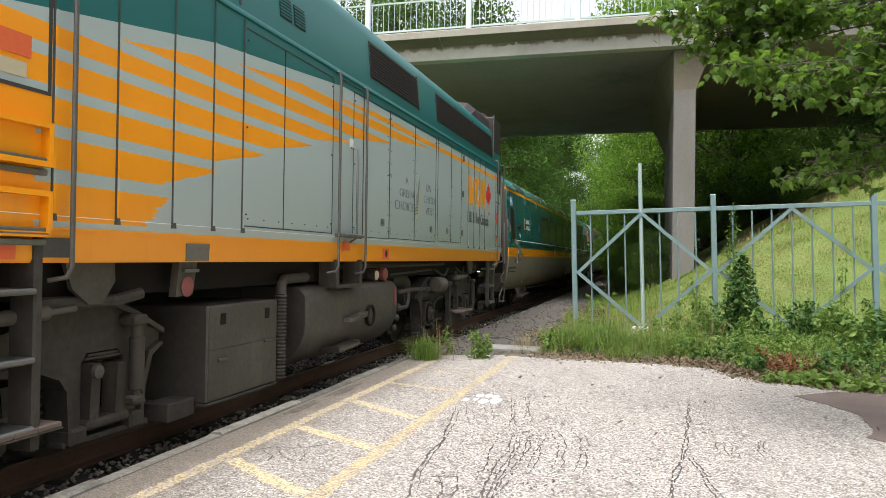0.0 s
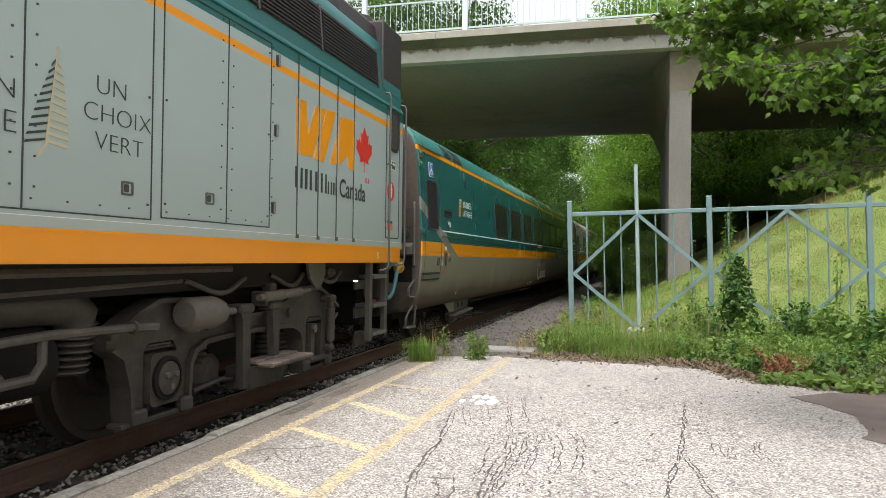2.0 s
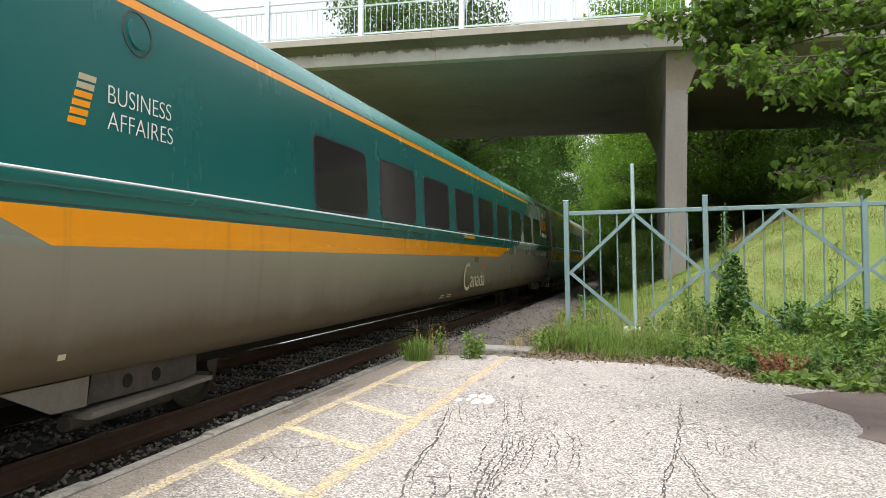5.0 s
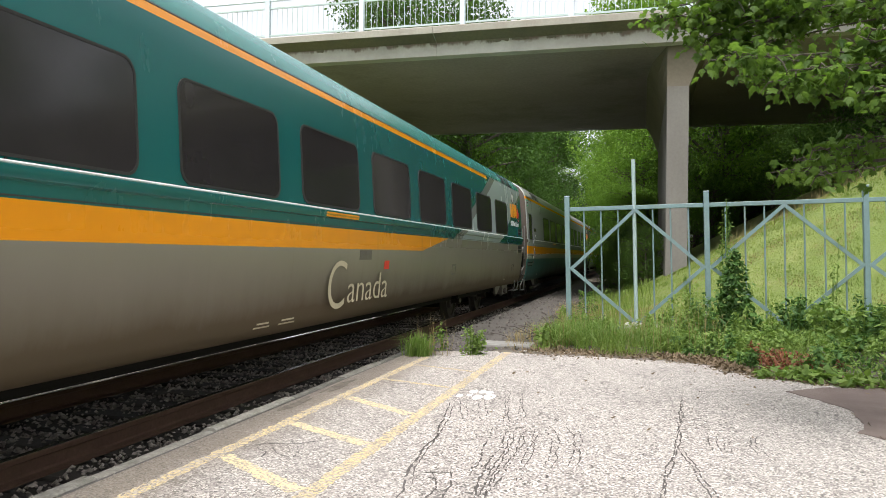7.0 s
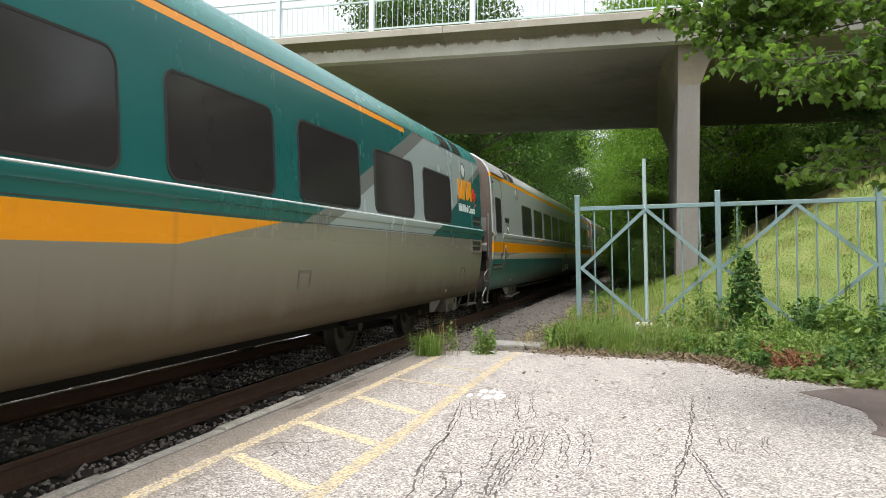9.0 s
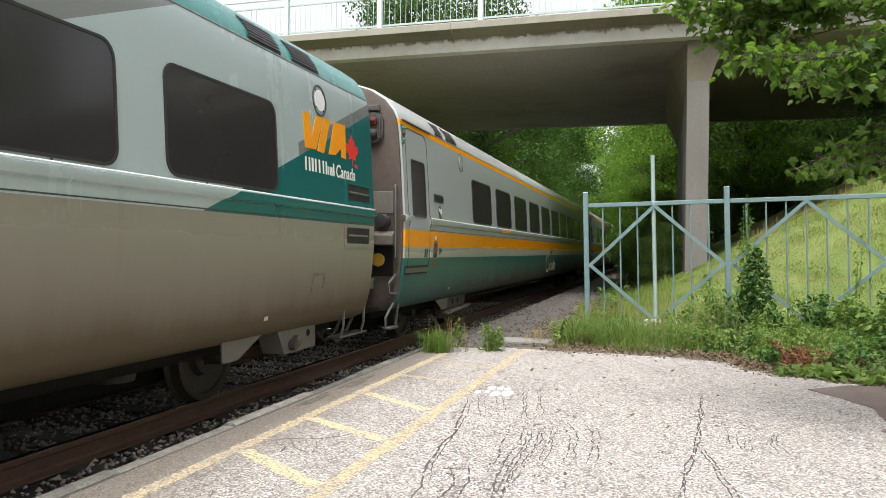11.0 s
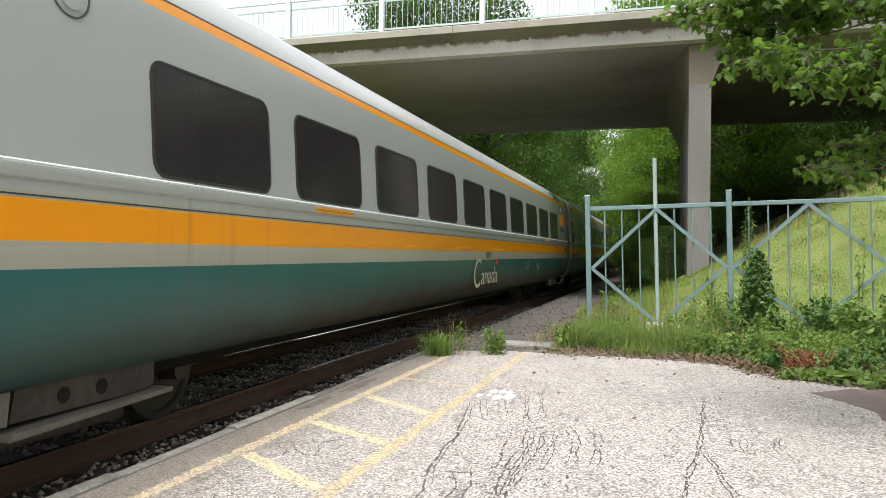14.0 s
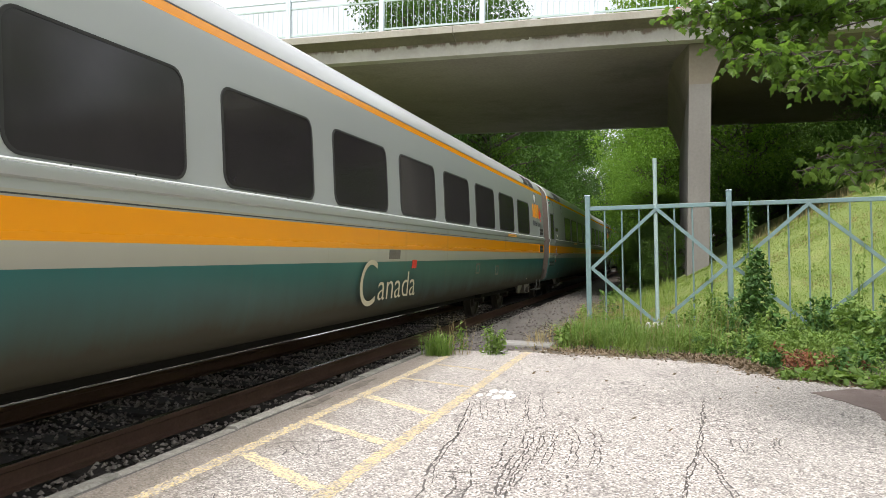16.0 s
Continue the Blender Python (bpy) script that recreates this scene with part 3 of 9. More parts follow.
def build_ground():
    xs = grid_line(-900, 900, -9.0, 9.0, 0.3, 1.35)
    ys = grid_line(-900, 1500, -1.0, 38.0, 0.4, 1.3)
    g = Geo()
    v = [(x, y, hill(x, y)) for y in ys for x in xs]
    w = len(xs)
    f = [(j * w + i, j * w + i + 1, (j + 1) * w + i + 1, (j + 1) * w + i) for j in range(len(ys) - 1) for i in range(w - 1)]
    g.add(v, f)
    thing("ground", g, M_GROUND, "mown grass bank and soil beside the railway", "ground", kind="structure", smooth=True)


def ragged(x, y, k, amp):
    return (x + amp * noise.noise(Vector((x * k, y * k, 3.1))), y + amp * noise.noise(Vector((x * k, y * k, 7.7))))


def build_pavement():
    # outline of the paved apron: straight along the track, ragged at the grass
    far = [(-2.98, 9.3), (-2.4, 9.55), (-1.7, 9.85), (-1.3, 10.0), (-0.6, 9.95), (-0.2, 9.85), (0.4, 10.0), (0.8, 10.0), (1.0, 9.5), (1.2, 9.05), (1.5, 8.5), (2.2, 8.3), (4.0, 8.1), (9.0, 7.8)]
    pts = []
    for (x0, y0), (x1, y1) in zip(far, far[1:]):
        for k in range(8):
            t = k / 8
            pts.append(ragged(x0 + (x1 - x0) * t, y0 + (y1 - y0) * t, 3.0, 0.10))
    out = [(-2.925, -9.0), (9.0, -9.0)] + [(9.0, 7.8)] + pts[::-1] + [(-2.925, 9.3)]
    g = Geo().prism(out, "z", -0.14, 0.0)
    pave = thing("pavement", g, M_PAVE, "pale cracked old asphalt apron beside the track", "pavement", kind="structure")
    # dark repair patch
    edge = [(1.36, 7.82), (1.5, 7.45), (1.72, 7.2), (1.72, 6.6), (1.58, 6.1), (1.75, 5.9), (2.2, 5.6), (3.2, 5.5), (4.5, 5.6), (4.5, 8.05), (2.3, 8.25), (1.7, 8.1)]
    pp = []
    for (x0, y0), (x1, y1) in zip(edge, edge[1:] + edge[:1]):
        for k in range(7):
            pp.append(ragged(x0 + (x1 - x0) * k / 7, y0 + (y1 - y0) * k / 7, 5.0, 0.09))
    part("asphalt_patch", Geo().prism(pp, "z", -0.05, 0.006), M_TAR, pave, "dark newer asphalt patch with a ragged edge")

    def stripe(name, x0, y0, x1, y1, w, mat, seed, seg=0.03):
        rnd = random.Random(seed)
        d = Vector((x1 - x0, y1 - y0))
        ln = d.length
        d.normalize()
        nrm = Vector((-d.y, d.x))
        k = max(2, int(ln / seg))
        a = [Vector((x0, y0)) + d * ln * i / k + nrm * (w / 2 + rnd.uniform(-0.016, 0.010)) for i in range(k + 1)]
        b = [Vector((x0, y0)) + d * ln * i / k - nrm * (w / 2 + rnd.uniform(-0.016, 0.010)) for i in range(k + 1)]
        part(name, Geo().prism([tuple(p) for p in a + b[::-1]], "z", -0.004, 0.0014), mat, pave, "worn yellow platform line")

    stripe("painted_line", -2.62, -3.0, -2.60, 8.9, 0.10, M_YLINE, 1)
    stripe("painted_line", -1.72, -3.0, -1.72, 9.75, 0.11, M_YLINE, 2)
    for i, (y0, y1) in enumerate(((2.0, 1.5), (3.07, 2.60), (4.15, 3.66), (5.10, 4.68), (6.16, 5.67), (7.16, 6.92), (8.2, 7.95))):
        stripe("painted_bar", -2.55, y0, -1.80, y1, 0.115 if i < 5 else 0.07, M_YBAR if i < 5 else M_YLINE, 10 + i)
    # blot of white paint
    for cx, cy, r in ((-1.52, 6.78, 0.035), (-1.44, 6.80, 0.033), (-1.37, 6.78, 0.030), (-1.33, 6.58, 0.05), (-1.43, 6.52, 0.042), (-1.60, 6.55, 0.028), (-1.52, 6.60, 0.022)):
        o = [(cx + r * (1 + 0.3 * noise.noise(Vector((math.cos(a) * 2 + cx * 9, math.sin(a) * 2, 1)))) * math.cos(a),
              cy + 2.4 * r * (1 + 0.3 * noise.noise(Vector((math.cos(a) * 2, math.sin(a) * 2 + cx * 9, 5)))) * math.sin(a)) for a in (k * math.pi / 10 for k in range(20))]
        part("paint_blot", Geo().prism(o, "z", -0.004, 0.005 + cx * 0.0005), M_WPAINT, pave, "spilt white paint blot")

    # broken cracks: crooked thin ribbons with gaps
    def crack(pts, w, seed, gap=0.12):
        rnd = random.Random(seed)
        line = []
        for (x0, y0), (x1, y1) in zip(pts, pts[1:]):
            k = max(3, int(math.hypot(x1 - x0, y1 - y0) / 0.03))
            for i in range(k):
                x, y = x0 + (x1 - x0) * i / k, y0 + (y1 - y0) * i / k
                s = Vector((x * 4.0 + seed, y * 4.0, seed * 0.37))
                line.append((x + 0.022 * noise.noise(s) + 0.012 * noise.noise(s * 5), y + 0.012 * noise.noise(s * 3 + Vector((9, 0, 0)))))
        a, b = [], []
        for i, (x, y) in enumerate(line):
            q = w * (0.55 + 0.75 * noise.noise(Vector((i * 0.35, seed, 1)))) * min(1.0, 4 * i / len(line) + 0.3, 4 * (1 - i / len(line)) + 0.2)
            (xa, ya), (xb, yb) = line[max(0, i - 1)], line[min(len(line) - 1, i + 1)]
            d = max(1e-6, math.hypot(xb - xa, yb - ya))
            nx, ny = -(yb - ya) / d * max(q, 0.002) / 2, (xb - xa) / d * max(q, 0.002) / 2
            a.append((x - nx, y - ny))
            b.append((x + nx, y + ny))
        g2 = Geo()
        n = len(a)
        keep = [i for i in range(n - 1) if rnd.random() > gap]
        for z in (0.0022, -0.01):
            g2.add([(x, y, z) for x, y in a] + [(x, y, z) for x, y in b], [(i, n + i, n + i + 1, i + 1) for i in keep])
        part("crack", g2, M_CRACK, pave)

    def double(pts, w, seed, off=0.022, gap=0.2):
        """Two thin lines side by side, the edges of a sealed joint, with crossing nicks."""
        for q, s in ((0, -1), (1, 1)):
            crack([(x + s * off * random.Random(seed * 31 + k).uniform(0.6, 1.2), y) for k, (x, y) in enumerate(pts)], w, seed * 2 + q, gap)
        rnd = random.Random(seed)
        for (x0, y0), (x1, y1) in zip(pts, pts[1:]):
            for _ in range(int(math.hypot(x1 - x0, y1 - y0) / 0.14)):
                t = rnd.random()
                x, y = x0 + (x1 - x0) * t, y0 + (y1 - y0) * t
                crack([(x - off * 1.1, y + rnd.uniform(-0.03, 0.03)), (x + off * 1.1, y + rnd.uniform(-0.03, 0.03))], w * 0.8, rnd.randint(1000, 9000), 0.3)

    crack([(-1.60, 6.24), (-1.49, 5.56), (-1.41, 5.08), (-1.38, 4.66), (-1.34, 4.25), (-1.26, 3.83), (-1.22, 3.4)], 0.026, 1, 0.05)
    crack([(-1.57, 6.24), (-1.46, 5.60), (-1.39, 5.08), (-1.35, 4.66), (-1.31, 4.25), (-1.22, 3.83)], 0.014, 2)
    double([(-1.55, 6.44), (-1.42, 5.98), (-1.30, 5.54)], 0.013, 3, 0.030, 0.35)
    double([(-1.41, 6.50), (-1.27, 6.03), (-1.17, 5.58)], 0.013, 4, 0.028, 0.35)
    double([(-1.23, 6.95), (-1.10, 6.20), (-0.97, 5.44)], 0.013, 5, 0.018, 0.2)
    double([(-1.12, 7.0), (-1.0, 6.35), (-0.89, 5.69)], 0.013, 6, 0.018, 0.2)
    crack([(-1.06, 5.41), (-1.0, 4.79), (-0.97, 4.38), (-0.96, 4.17)], 0.018, 7)
    for k in range(3):
        crack([(-0.95 + 0.03 * k, 5.36), (-0.90 + 0.028 * k, 4.9), (-0.90 + 0.032 * k, 4.3), (-0.86 + 0.03 * k, 3.83), (-0.80 + 0.03 * k, 3.4)], 0.022 - 0.004 * k, 8 + k, 0.12)
    double([(-0.82, 5.45), (-0.78, 4.81), (-0.80, 4.33), (-0.80, 3.8)], 0.014, 12, 0.016)
    double([(-0.75, 5.48), (-0.71, 5.11), (-0.70, 4.71), (-0.69, 4.40)], 0.013, 13, 0.020)
    double([(-0.69, 5.63), (-0.62, 5.36), (-0.57, 5.16), (-0.54, 4.77), (-0.54, 4.48)], 0.015, 14, 0.024)
    double([(-0.54, 5.68), (-0.45, 5.42), (-0.41, 5.07), (-0.40, 4.75), (-0.41, 4.52)], 0.015, 15, 0.024)
    for k, (x0, y0, x1, y1) in enumerate(((-0.97, 5.36, -0.83, 5.53), (-1.16, 5.13, -1.05, 5.13), (-1.24, 4.71, -1.03, 4.78), (-1.24, 4.18, -1.05, 4.24))):
        double([(x0, y0), (x1, y1)], 0.014, 20 + k, 0.012, 0.3)
    crack([(-1.19, 4.19), (-1.09, 3.93), (-1.10, 3.71), (-1.12, 3.4)], 0.02, 26)
    crack([(-1.09, 4.26), (-1.02, 4.0), (-1.01, 3.74), (-1.02, 3.4)], 0.02, 27)
    double([(0.37, 7.17), (0.31, 6.2), (0.26, 5.43), (0.14, 4.45), (0.10, 3.8)], 0.017, 28, 0.012, 0.12)
    double([(0.25, 5.27), (0.37, 4.42), (0.43, 3.9)], 0.018, 29, 0.014, 0.12)
    double([(0.50, 5.68), (0.48, 5.40), (0.50, 5.21)], 0.012, 30, 0.022, 0.3)
    double([(0.60, 5.63), (0.56, 5.16)], 0.012, 31, 0.024, 0.3)
    double([(0.80, 5.79), (0.75, 5.45), (0.80, 5.15)], 0.017, 32, 0.022, 0.2)
    crack([(-2.53, 4.34), (-2.43, 4.49), (-2.22, 4.57), (-2.01, 4.80)], 0.022, 33, 0.03)
    crack([(-2.47, 4.40), (-2.34, 4.30), (-2.27, 4.12)], 0.016, 34)
    crack([(-2.36, 4.44), (-2.26, 4.30), (-2.13, 4.22)], 0.014, 35)
    crack([(-2.22, 4.50), (-2.12, 4.34), (-2.10, 4.20)], 0.014, 36)
    # scuffed places where the surface is worn into short broken cracks
    rnd = random.Random(5)
    for cx, cy, rx, ry, n in ((-0.20, 5.85, 0.16, 0.22, 16), (-0.22, 4.46, 0.20, 0.18, 18), (-0.57, 4.18, 0.15, 0.22, 14), (-0.90, 5.3, 0.14, 0.3, 20), (-0.9, 4.55, 0.16, 0.4, 26), (-1.15, 4.0, 0.18, 0.3, 14), (-2.3, 3.2, 0.16, 0.3, 12), (0.3, 4.6, 0.2, 0.5, 10), (1.0, 6.6, 0.5, 1.0, 10), (-0.6, 7.6, 0.9, 1.2, 12), (-2.0, 7.7, 0.3, 0.6, 6)):
        for _ in range(n):
            x, y = rnd.gauss(cx, rx * 0.6), rnd.gauss(cy, ry * 0.6)
            a = rnd.uniform(-0.5, 0.5) + (1.57 if rnd.random() < 0.4 else 0)
            d = rnd.uniform(0.04, 0.11)
            crack([(x, y), (x + d * math.cos(a), y + d * math.sin(a))], 0.014, rnd.randint(10000, 90000), 0.25)

    # brown dirt trodden into the strip beside the edge stones
    for k, (cx, cy, rx, ry) in enumerate(((-2.84, 6.62, 0.05, 0.40), (-2.85, 5.75, 0.05, 0.3), (-0.3, 9.75, 1.0, 0.13), (0.7, 9.60, 0.45, 0.16), (1.25, 9.0, 0.35, 0.20), (-1.5, 9.75, 0.5, 0.10))):
        o = []
        for q in range(40):
            a = q * math.pi / 20
            r = 1 + 0.7 * noise.noise(Vector((math.cos(a) * 1.5 + k * 7, math.sin(a) * 1.5, 4))) + 0.15 * noise.noise(Vector((math.cos(a) * 9, math.sin(a) * 9 + k, 2)))
            o.append((cx + rx * r * math.cos(a), cy + ry * r * math.sin(a)))
        part("dirt_patch", Geo().prism(o, "z", -0.004, 0.0022 + 0.0002 * k), M_DIRT, pave, "brown dirt trodden into the asphalt")

    # Dark filler strip: the groove's shade behind the edge stones, put in as colour.
    part("joint_shade", Geo().box((-2.973, -3.0, -0.1), (-2.923, 9.4, -0.012)), M_CRACK, pave, "dark strip drawing the shaded groove behind the edge stones")
    # curb stones along the platform's edge
    rnd = random.Random(8)
    y = -3.0
    while y < 9.4:
        ln = rnd.uniform(1.1, 1.5)
        top, out = rnd.uniform(-0.010, 0.008), rnd.uniform(-0.006, 0.006)
        g3 = Geo().prism([(-3.12 + out, -0.45), (-3.12 + out, top - 0.075), (-3.10 + out, top - 0.03), (-3.065 + out, top - 0.004), (-2.995, top), (-2.976, top - 0.014), (-2.972, -0.45)], "y", y + 0.010, min(y + ln, 9.45) - 0.006)
        part("curb_stone", g3, M_CURB, pave, "worn concrete edge stone")
        y += ln
    # beyond the pavement: the trodden path under the bridge
    o = []
    for k in range(40):
        yy = 9.6 + 28 * k / 39
        o.append((-3.02 + 0.10 * noise.noise(Vector((yy, 1, 0))), yy))
    for k in range(39, -1, -1):
        yy = 9.6 + 28 * k / 39
        o.append((-1.55 - 0.016 * (yy - 9.6) + 0.25 * noise.noise(Vector((yy * 0.8, 5, 0))), yy))
    thing("path", Geo().prism(o, "z", -0.3, -0.025), M_PATH, "trodden grey gravel path under the bridge", "path", kind="structure")
    part("path_slab", Geo().box((-2.25, 10.35, -0.2), (-1.5, 10.75, 0.02), 0.02), M_CONC, pave, "pale concrete slab half sunk in the grass")


def build_track():
    track = empty("railway_track", (TRACK_X, 0, RAIL_Z), "single railway track on dark ballast with rusty rails", "railway track", kind="structure")
    prof = [(-0.073, -0.172), (0.073, -0.172), (0.073, -0.160), (0.018, -0.148), (0.009, -0.13), (0.009, -0.05), (0.034, -0.036), (0.036, -0.008), (0.028, 0.0),
            (-0.028, 0.0), (-0.036, -0.008), (-0.034, -0.036), (-0.009, -0.05), (-0.009, -0.13), (-0.018, -0.148), (-0.073, -0.160)]
    for s in (-0.753, 0.753):
        g = Geo().prism([(p + s, q) for p, q in prof], "y", -60, 300)
        r = part("rail", g, M_RUST, track, "rust-brown steel rail with a shiny head")
        part("rail_head", Geo().box((s - 0.026, -60, -0.001), (s + 0.026, 300, 0.0035)), M_TREAD, r, "polished running surface")
    # bed
    bed = [(-3.1, -0.55), (-1.75, -0.21), (1.62, -0.21), (1.70, -0.30), (1.70, -0.55)]
    part("ballast_bed", Geo().prism(bed, "y", -60, 300), M_BED, track, "bed of dark oily crushed stone")
    tie = Geo().box((-1.3, -0.115, -0.37), (1.3, 0.115, -0.172), 0.015).data("tie", M_TIE)
    rnd = random.Random(3)
    for i in range(90):
        ob = new("tie", tie)
        ob.parent = track
        ob.location = (rnd.uniform(-0.03, 0.03), -8 + i * 0.56 + rnd.uniform(-0.03, 0.03), rnd.uniform(-0.012, 0.004))
        ob.rotation_euler = (0, 0, rnd.uniform(-0.02, 0.02))
    # loose stones near the platform
    v, f = [], []
    rs = np.random.RandomState(4)
    base = np.array([(1, 0, 0), (-1, 0, 0), (0, 1, 0), (0, -1, 0), (0, 0, 1), (0, 0, -1)], float)
    tri = [(0, 2, 4), (2, 1, 4), (1, 3, 4), (3, 0, 4), (2, 0, 5), (1, 2, 5), (3, 1, 5), (0, 3, 5)]
    count = 38000
    for i in range(count):
        y = -2 + 24 * rs.rand() ** 1.5
        x = rs.uniform(-2.7, 1.66)
        size = rs.uniform(0.010, 0.030)
        if abs(abs(x) - 0.753) < 0.09:
            continue
        p = base * size * rs.uniform(0.6, 1.25, (6, 1))
        a = rs.rand() * 6.28
        c, s = math.cos(a), math.sin(a)
        t = rs.uniform(-0.5, 0.5)
        q = np.stack([p[:, 0] * c - p[:, 1] * s, p[:, 0] * s + p[:, 1] * c, p[:, 2] * 0.8 + t * p[:, 0]], 1)
        zz = -0.180 - 0.03 * rs.rand() if x > -1.75 else -0.205 - (abs(x) - 1.75) * 0.25
        q += (x, y, zz + rs.uniform(-0.004, 0.02))
        o = len(v)
        v.extend(map(tuple, q))
        f.extend([(a1 + o, b1 + o, c1 + o) for a1, b1, c1 in tri])
    me = bpy.data.meshes.new("ballast_stones")
    me.from_pydata(v, [], f)
    me.materials.append(M_BALLAST)
    tagged(new("ballast_stones", me), "loose dark crushed ballast stones between the rails", "ballast", kind="stuff").location = (TRACK_X, 0, RAIL_Z)


DECK = (20.0, 34.4)               # the bridge along the track


def build_bridge():
    y0, y1 = DECK
    bridge = empty("road_bridge", (0.9, y0, 0), "weathered concrete road bridge on a wall pier over the railway", "bridge", kind="structure")

    def bp(name, g, mat, label="", parent=None):
        ob = new(name, g.data(name, mat))
        ob.parent = parent or bridge
        ob.matrix_parent_inverse = Matrix.Translation((-0.9, -y0, 0))
        if label:
            tagged(ob, label)
        return ob

    xa, xb = -42.0, 26.0
    bp("deck_slab", Geo().prism([(y0 + 0.73, 7.30), (y0 + 0.74, 7.02), (y1 - 0.62, 7.02), (y1 - 0.45, 7.30), (y1 - 0.45, 7.60), (y0 + 0.73, 7.60)], "x", xa, xb), M_SOFFIT, "dark stained concrete deck with a flat underside")
    # edge beams: lower spalled band and projecting coping, in pieces with joints
    rnd = random.Random(2)
    x = xa
    while x < xb:
        ln = 6.03
        jx = min(x + ln, xb)
        bp("edge_beam", Geo().prism([(y0 + 0.42, 7.02), (y0 + 0.72, 7.0), (y0 + 0.72, 7.42), (y0 + 0.42, 7.42)], "x", x + 0.003, jx - 0.003), M_BAND, "pale concrete edge band, stained along its top")
        bp("coping", Geo().prism([(y0, 7.56), (y0 + 0.5, 7.38), (y0 + 0.9, 7.60), (y0 + 0.9, 7.80), (y0 + 0.04, 7.77), (y0, 7.74)], "x", x + 0.006, jx - 0.006), M_COPE, "pale concrete coping")
        # Separate strip in darker brown along the coping's sloping underside.
        bp("coping_underside", Geo().prism([(y0 + 0.004, 7.552), (y0 + 0.5, 7.373), (y0 + 0.52, 7.385), (y0 + 0.03, 7.565)], "x", x + 0.012, jx - 0.012), M_HAUNCH, "dark brown underside of the coping")
        bp("edge_beam", Geo().prism([(y1 - 0.28, 7.02), (y1 - 0.64, 7.0), (y1 - 0.5, 7.44), (y1 - 0.28, 7.44)], "x", x + 0.01, jx - 0.01), M_CONC)
        bp("coping", Geo().prism([(y1, 7.40), (y1 - 0.5, 7.44), (y1 - 0.9, 7.64), (y1 - 0.9, 7.80), (y1 - 0.04, 7.76), (y1, 7.72)], "x", x + 0.006, jx - 0.006), M_CONC)
        x = jx
    bp("road_surface", Geo().box((xa, y0 + 0.9, 7.58), (xb, y1 - 0.9, 7.66)), M_TAR, "asphalt road on the bridge")
    # wall pier with a flared head
    for px in (0.88, -17.5):
        bp("pier", Geo().prism([(px - 0.28, y0 + 0.72), (px + 0.28, y0 + 0.72), (px + 0.28, y1 - 1.4), (px + 0.2, y1 - 1.2), (px - 0.2, y1 - 1.2), (px - 0.28, y1 - 1.4)], "z", -0.6, 5.9), M_PIER, "pale concrete wall pier with form marks")
        half = [(0.285, 5.9), (0.33, 6.02), (0.43, 6.3), (0.58, 6.66), (0.80, 7.03)]
        g = Geo()
        for yy, k in ((y0 + 0.735, 0.0), (y0 + 2.6, 0.75), (y0 + 4.5, 1.0), (y1 - 0.65, 1.0)):
            g.v += [(px + a, yy, b) for a, b in half] + [(px - 0.285 - (a - 0.285) * k, yy, b) for a, b in half[::-1]]
        n = 2 * len(half)
        for q in range(3):
            g.f += [(q * n + r, q * n + (r + 1) % n, (q + 1) * n + (r + 1) % n, (q + 1) * n + r) for r in range(n)]
        g.f += [tuple(range(n)), tuple(range(4 * n - 1, 3 * n - 1, -1))]
        g.m = [0] * len(g.f)
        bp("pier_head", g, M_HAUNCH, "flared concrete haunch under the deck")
    # flaked and stained places on the edge band
    rnd = random.Random(17)
    for k in range(12):
        cx = rnd.uniform(-12, 3.5)
        w, h = rnd.uniform(0.1, 0.5), rnd.uniform(0.02, 0.07)
        o = [(cx - w / 2, 7.43)] + [(cx - w / 2 + w * i / 8, 7.37 - h * rnd.uniform(0.2, 1.0)) for i in range(9)] + [(cx + w / 2, 7.43)]
        bp("spall", Geo().prism(o, "y", y0 + 0.405 - 0.0004 * k, y0 + 0.425), M_HAUNCH, "dark flaked concrete")
    # abutment to the right and left
    bp("abutment", Geo().box((11.5, y0 + 0.6, 0.0), (26, y1 - 0.6, 7.03)), M_CONC, "concrete abutment wall in the bank")
    bp("abutment", Geo().box((-42, y0 + 0.6, -1.0), (-27, y1 - 0.6, 7.03)), M_CONC)
    # railing
    for yy, near in ((y0 + 0.30, True), (y1 - 0.30, False)):
        k = 0
        px = -26.55
        while px < 22:
            bp("railing_post", Geo().box((px - 0.075, yy - 0.06, 7.74), (px + 0.075, yy + 0.06, 9.12), 0.012), M_RAILP, "pale blue square steel railing post")
            px += 3.075
        bp("top_rail", Geo().tube([(-30, yy, 8.98), (24, yy, 8.98)], 0.03, 8), M_RAILP, "pale blue tube rail")
        bp("middle_rail", Geo().box((-30, yy - 0.02, 8.72), (24, yy + 0.02, 8.76)), M_PICKET)
        bp("bottom_rail", Geo().box((-30, yy - 0.02, 7.88), (24, yy + 0.02, 7.93)), M_PICKET)
        if near:
            me = Geo().box((-0.006, -0.006, 7.92), (0.006, 0.006, 8.73)).data("picket", M_PICKET)
            px = -16.0
            while px < 12.0:
                ob = new("picket", me)
                ob.parent = bridge
                ob.location = (px - 0.9, yy - y0, 0)
                px += 0.171
        else:
            g = Geo()
            px = -16.0
            while px < 12.0:
                g.box((px - 0.006, yy - 0.006, 7.92), (px + 0.006, yy + 0.006, 8.73))
                px += 0.171
            tagged(bp("far_pickets", g, M_RAILP, "thin railing pickets"), kind="stuff")


build_ground()
build_pavement()
build_track()
build_bridge()

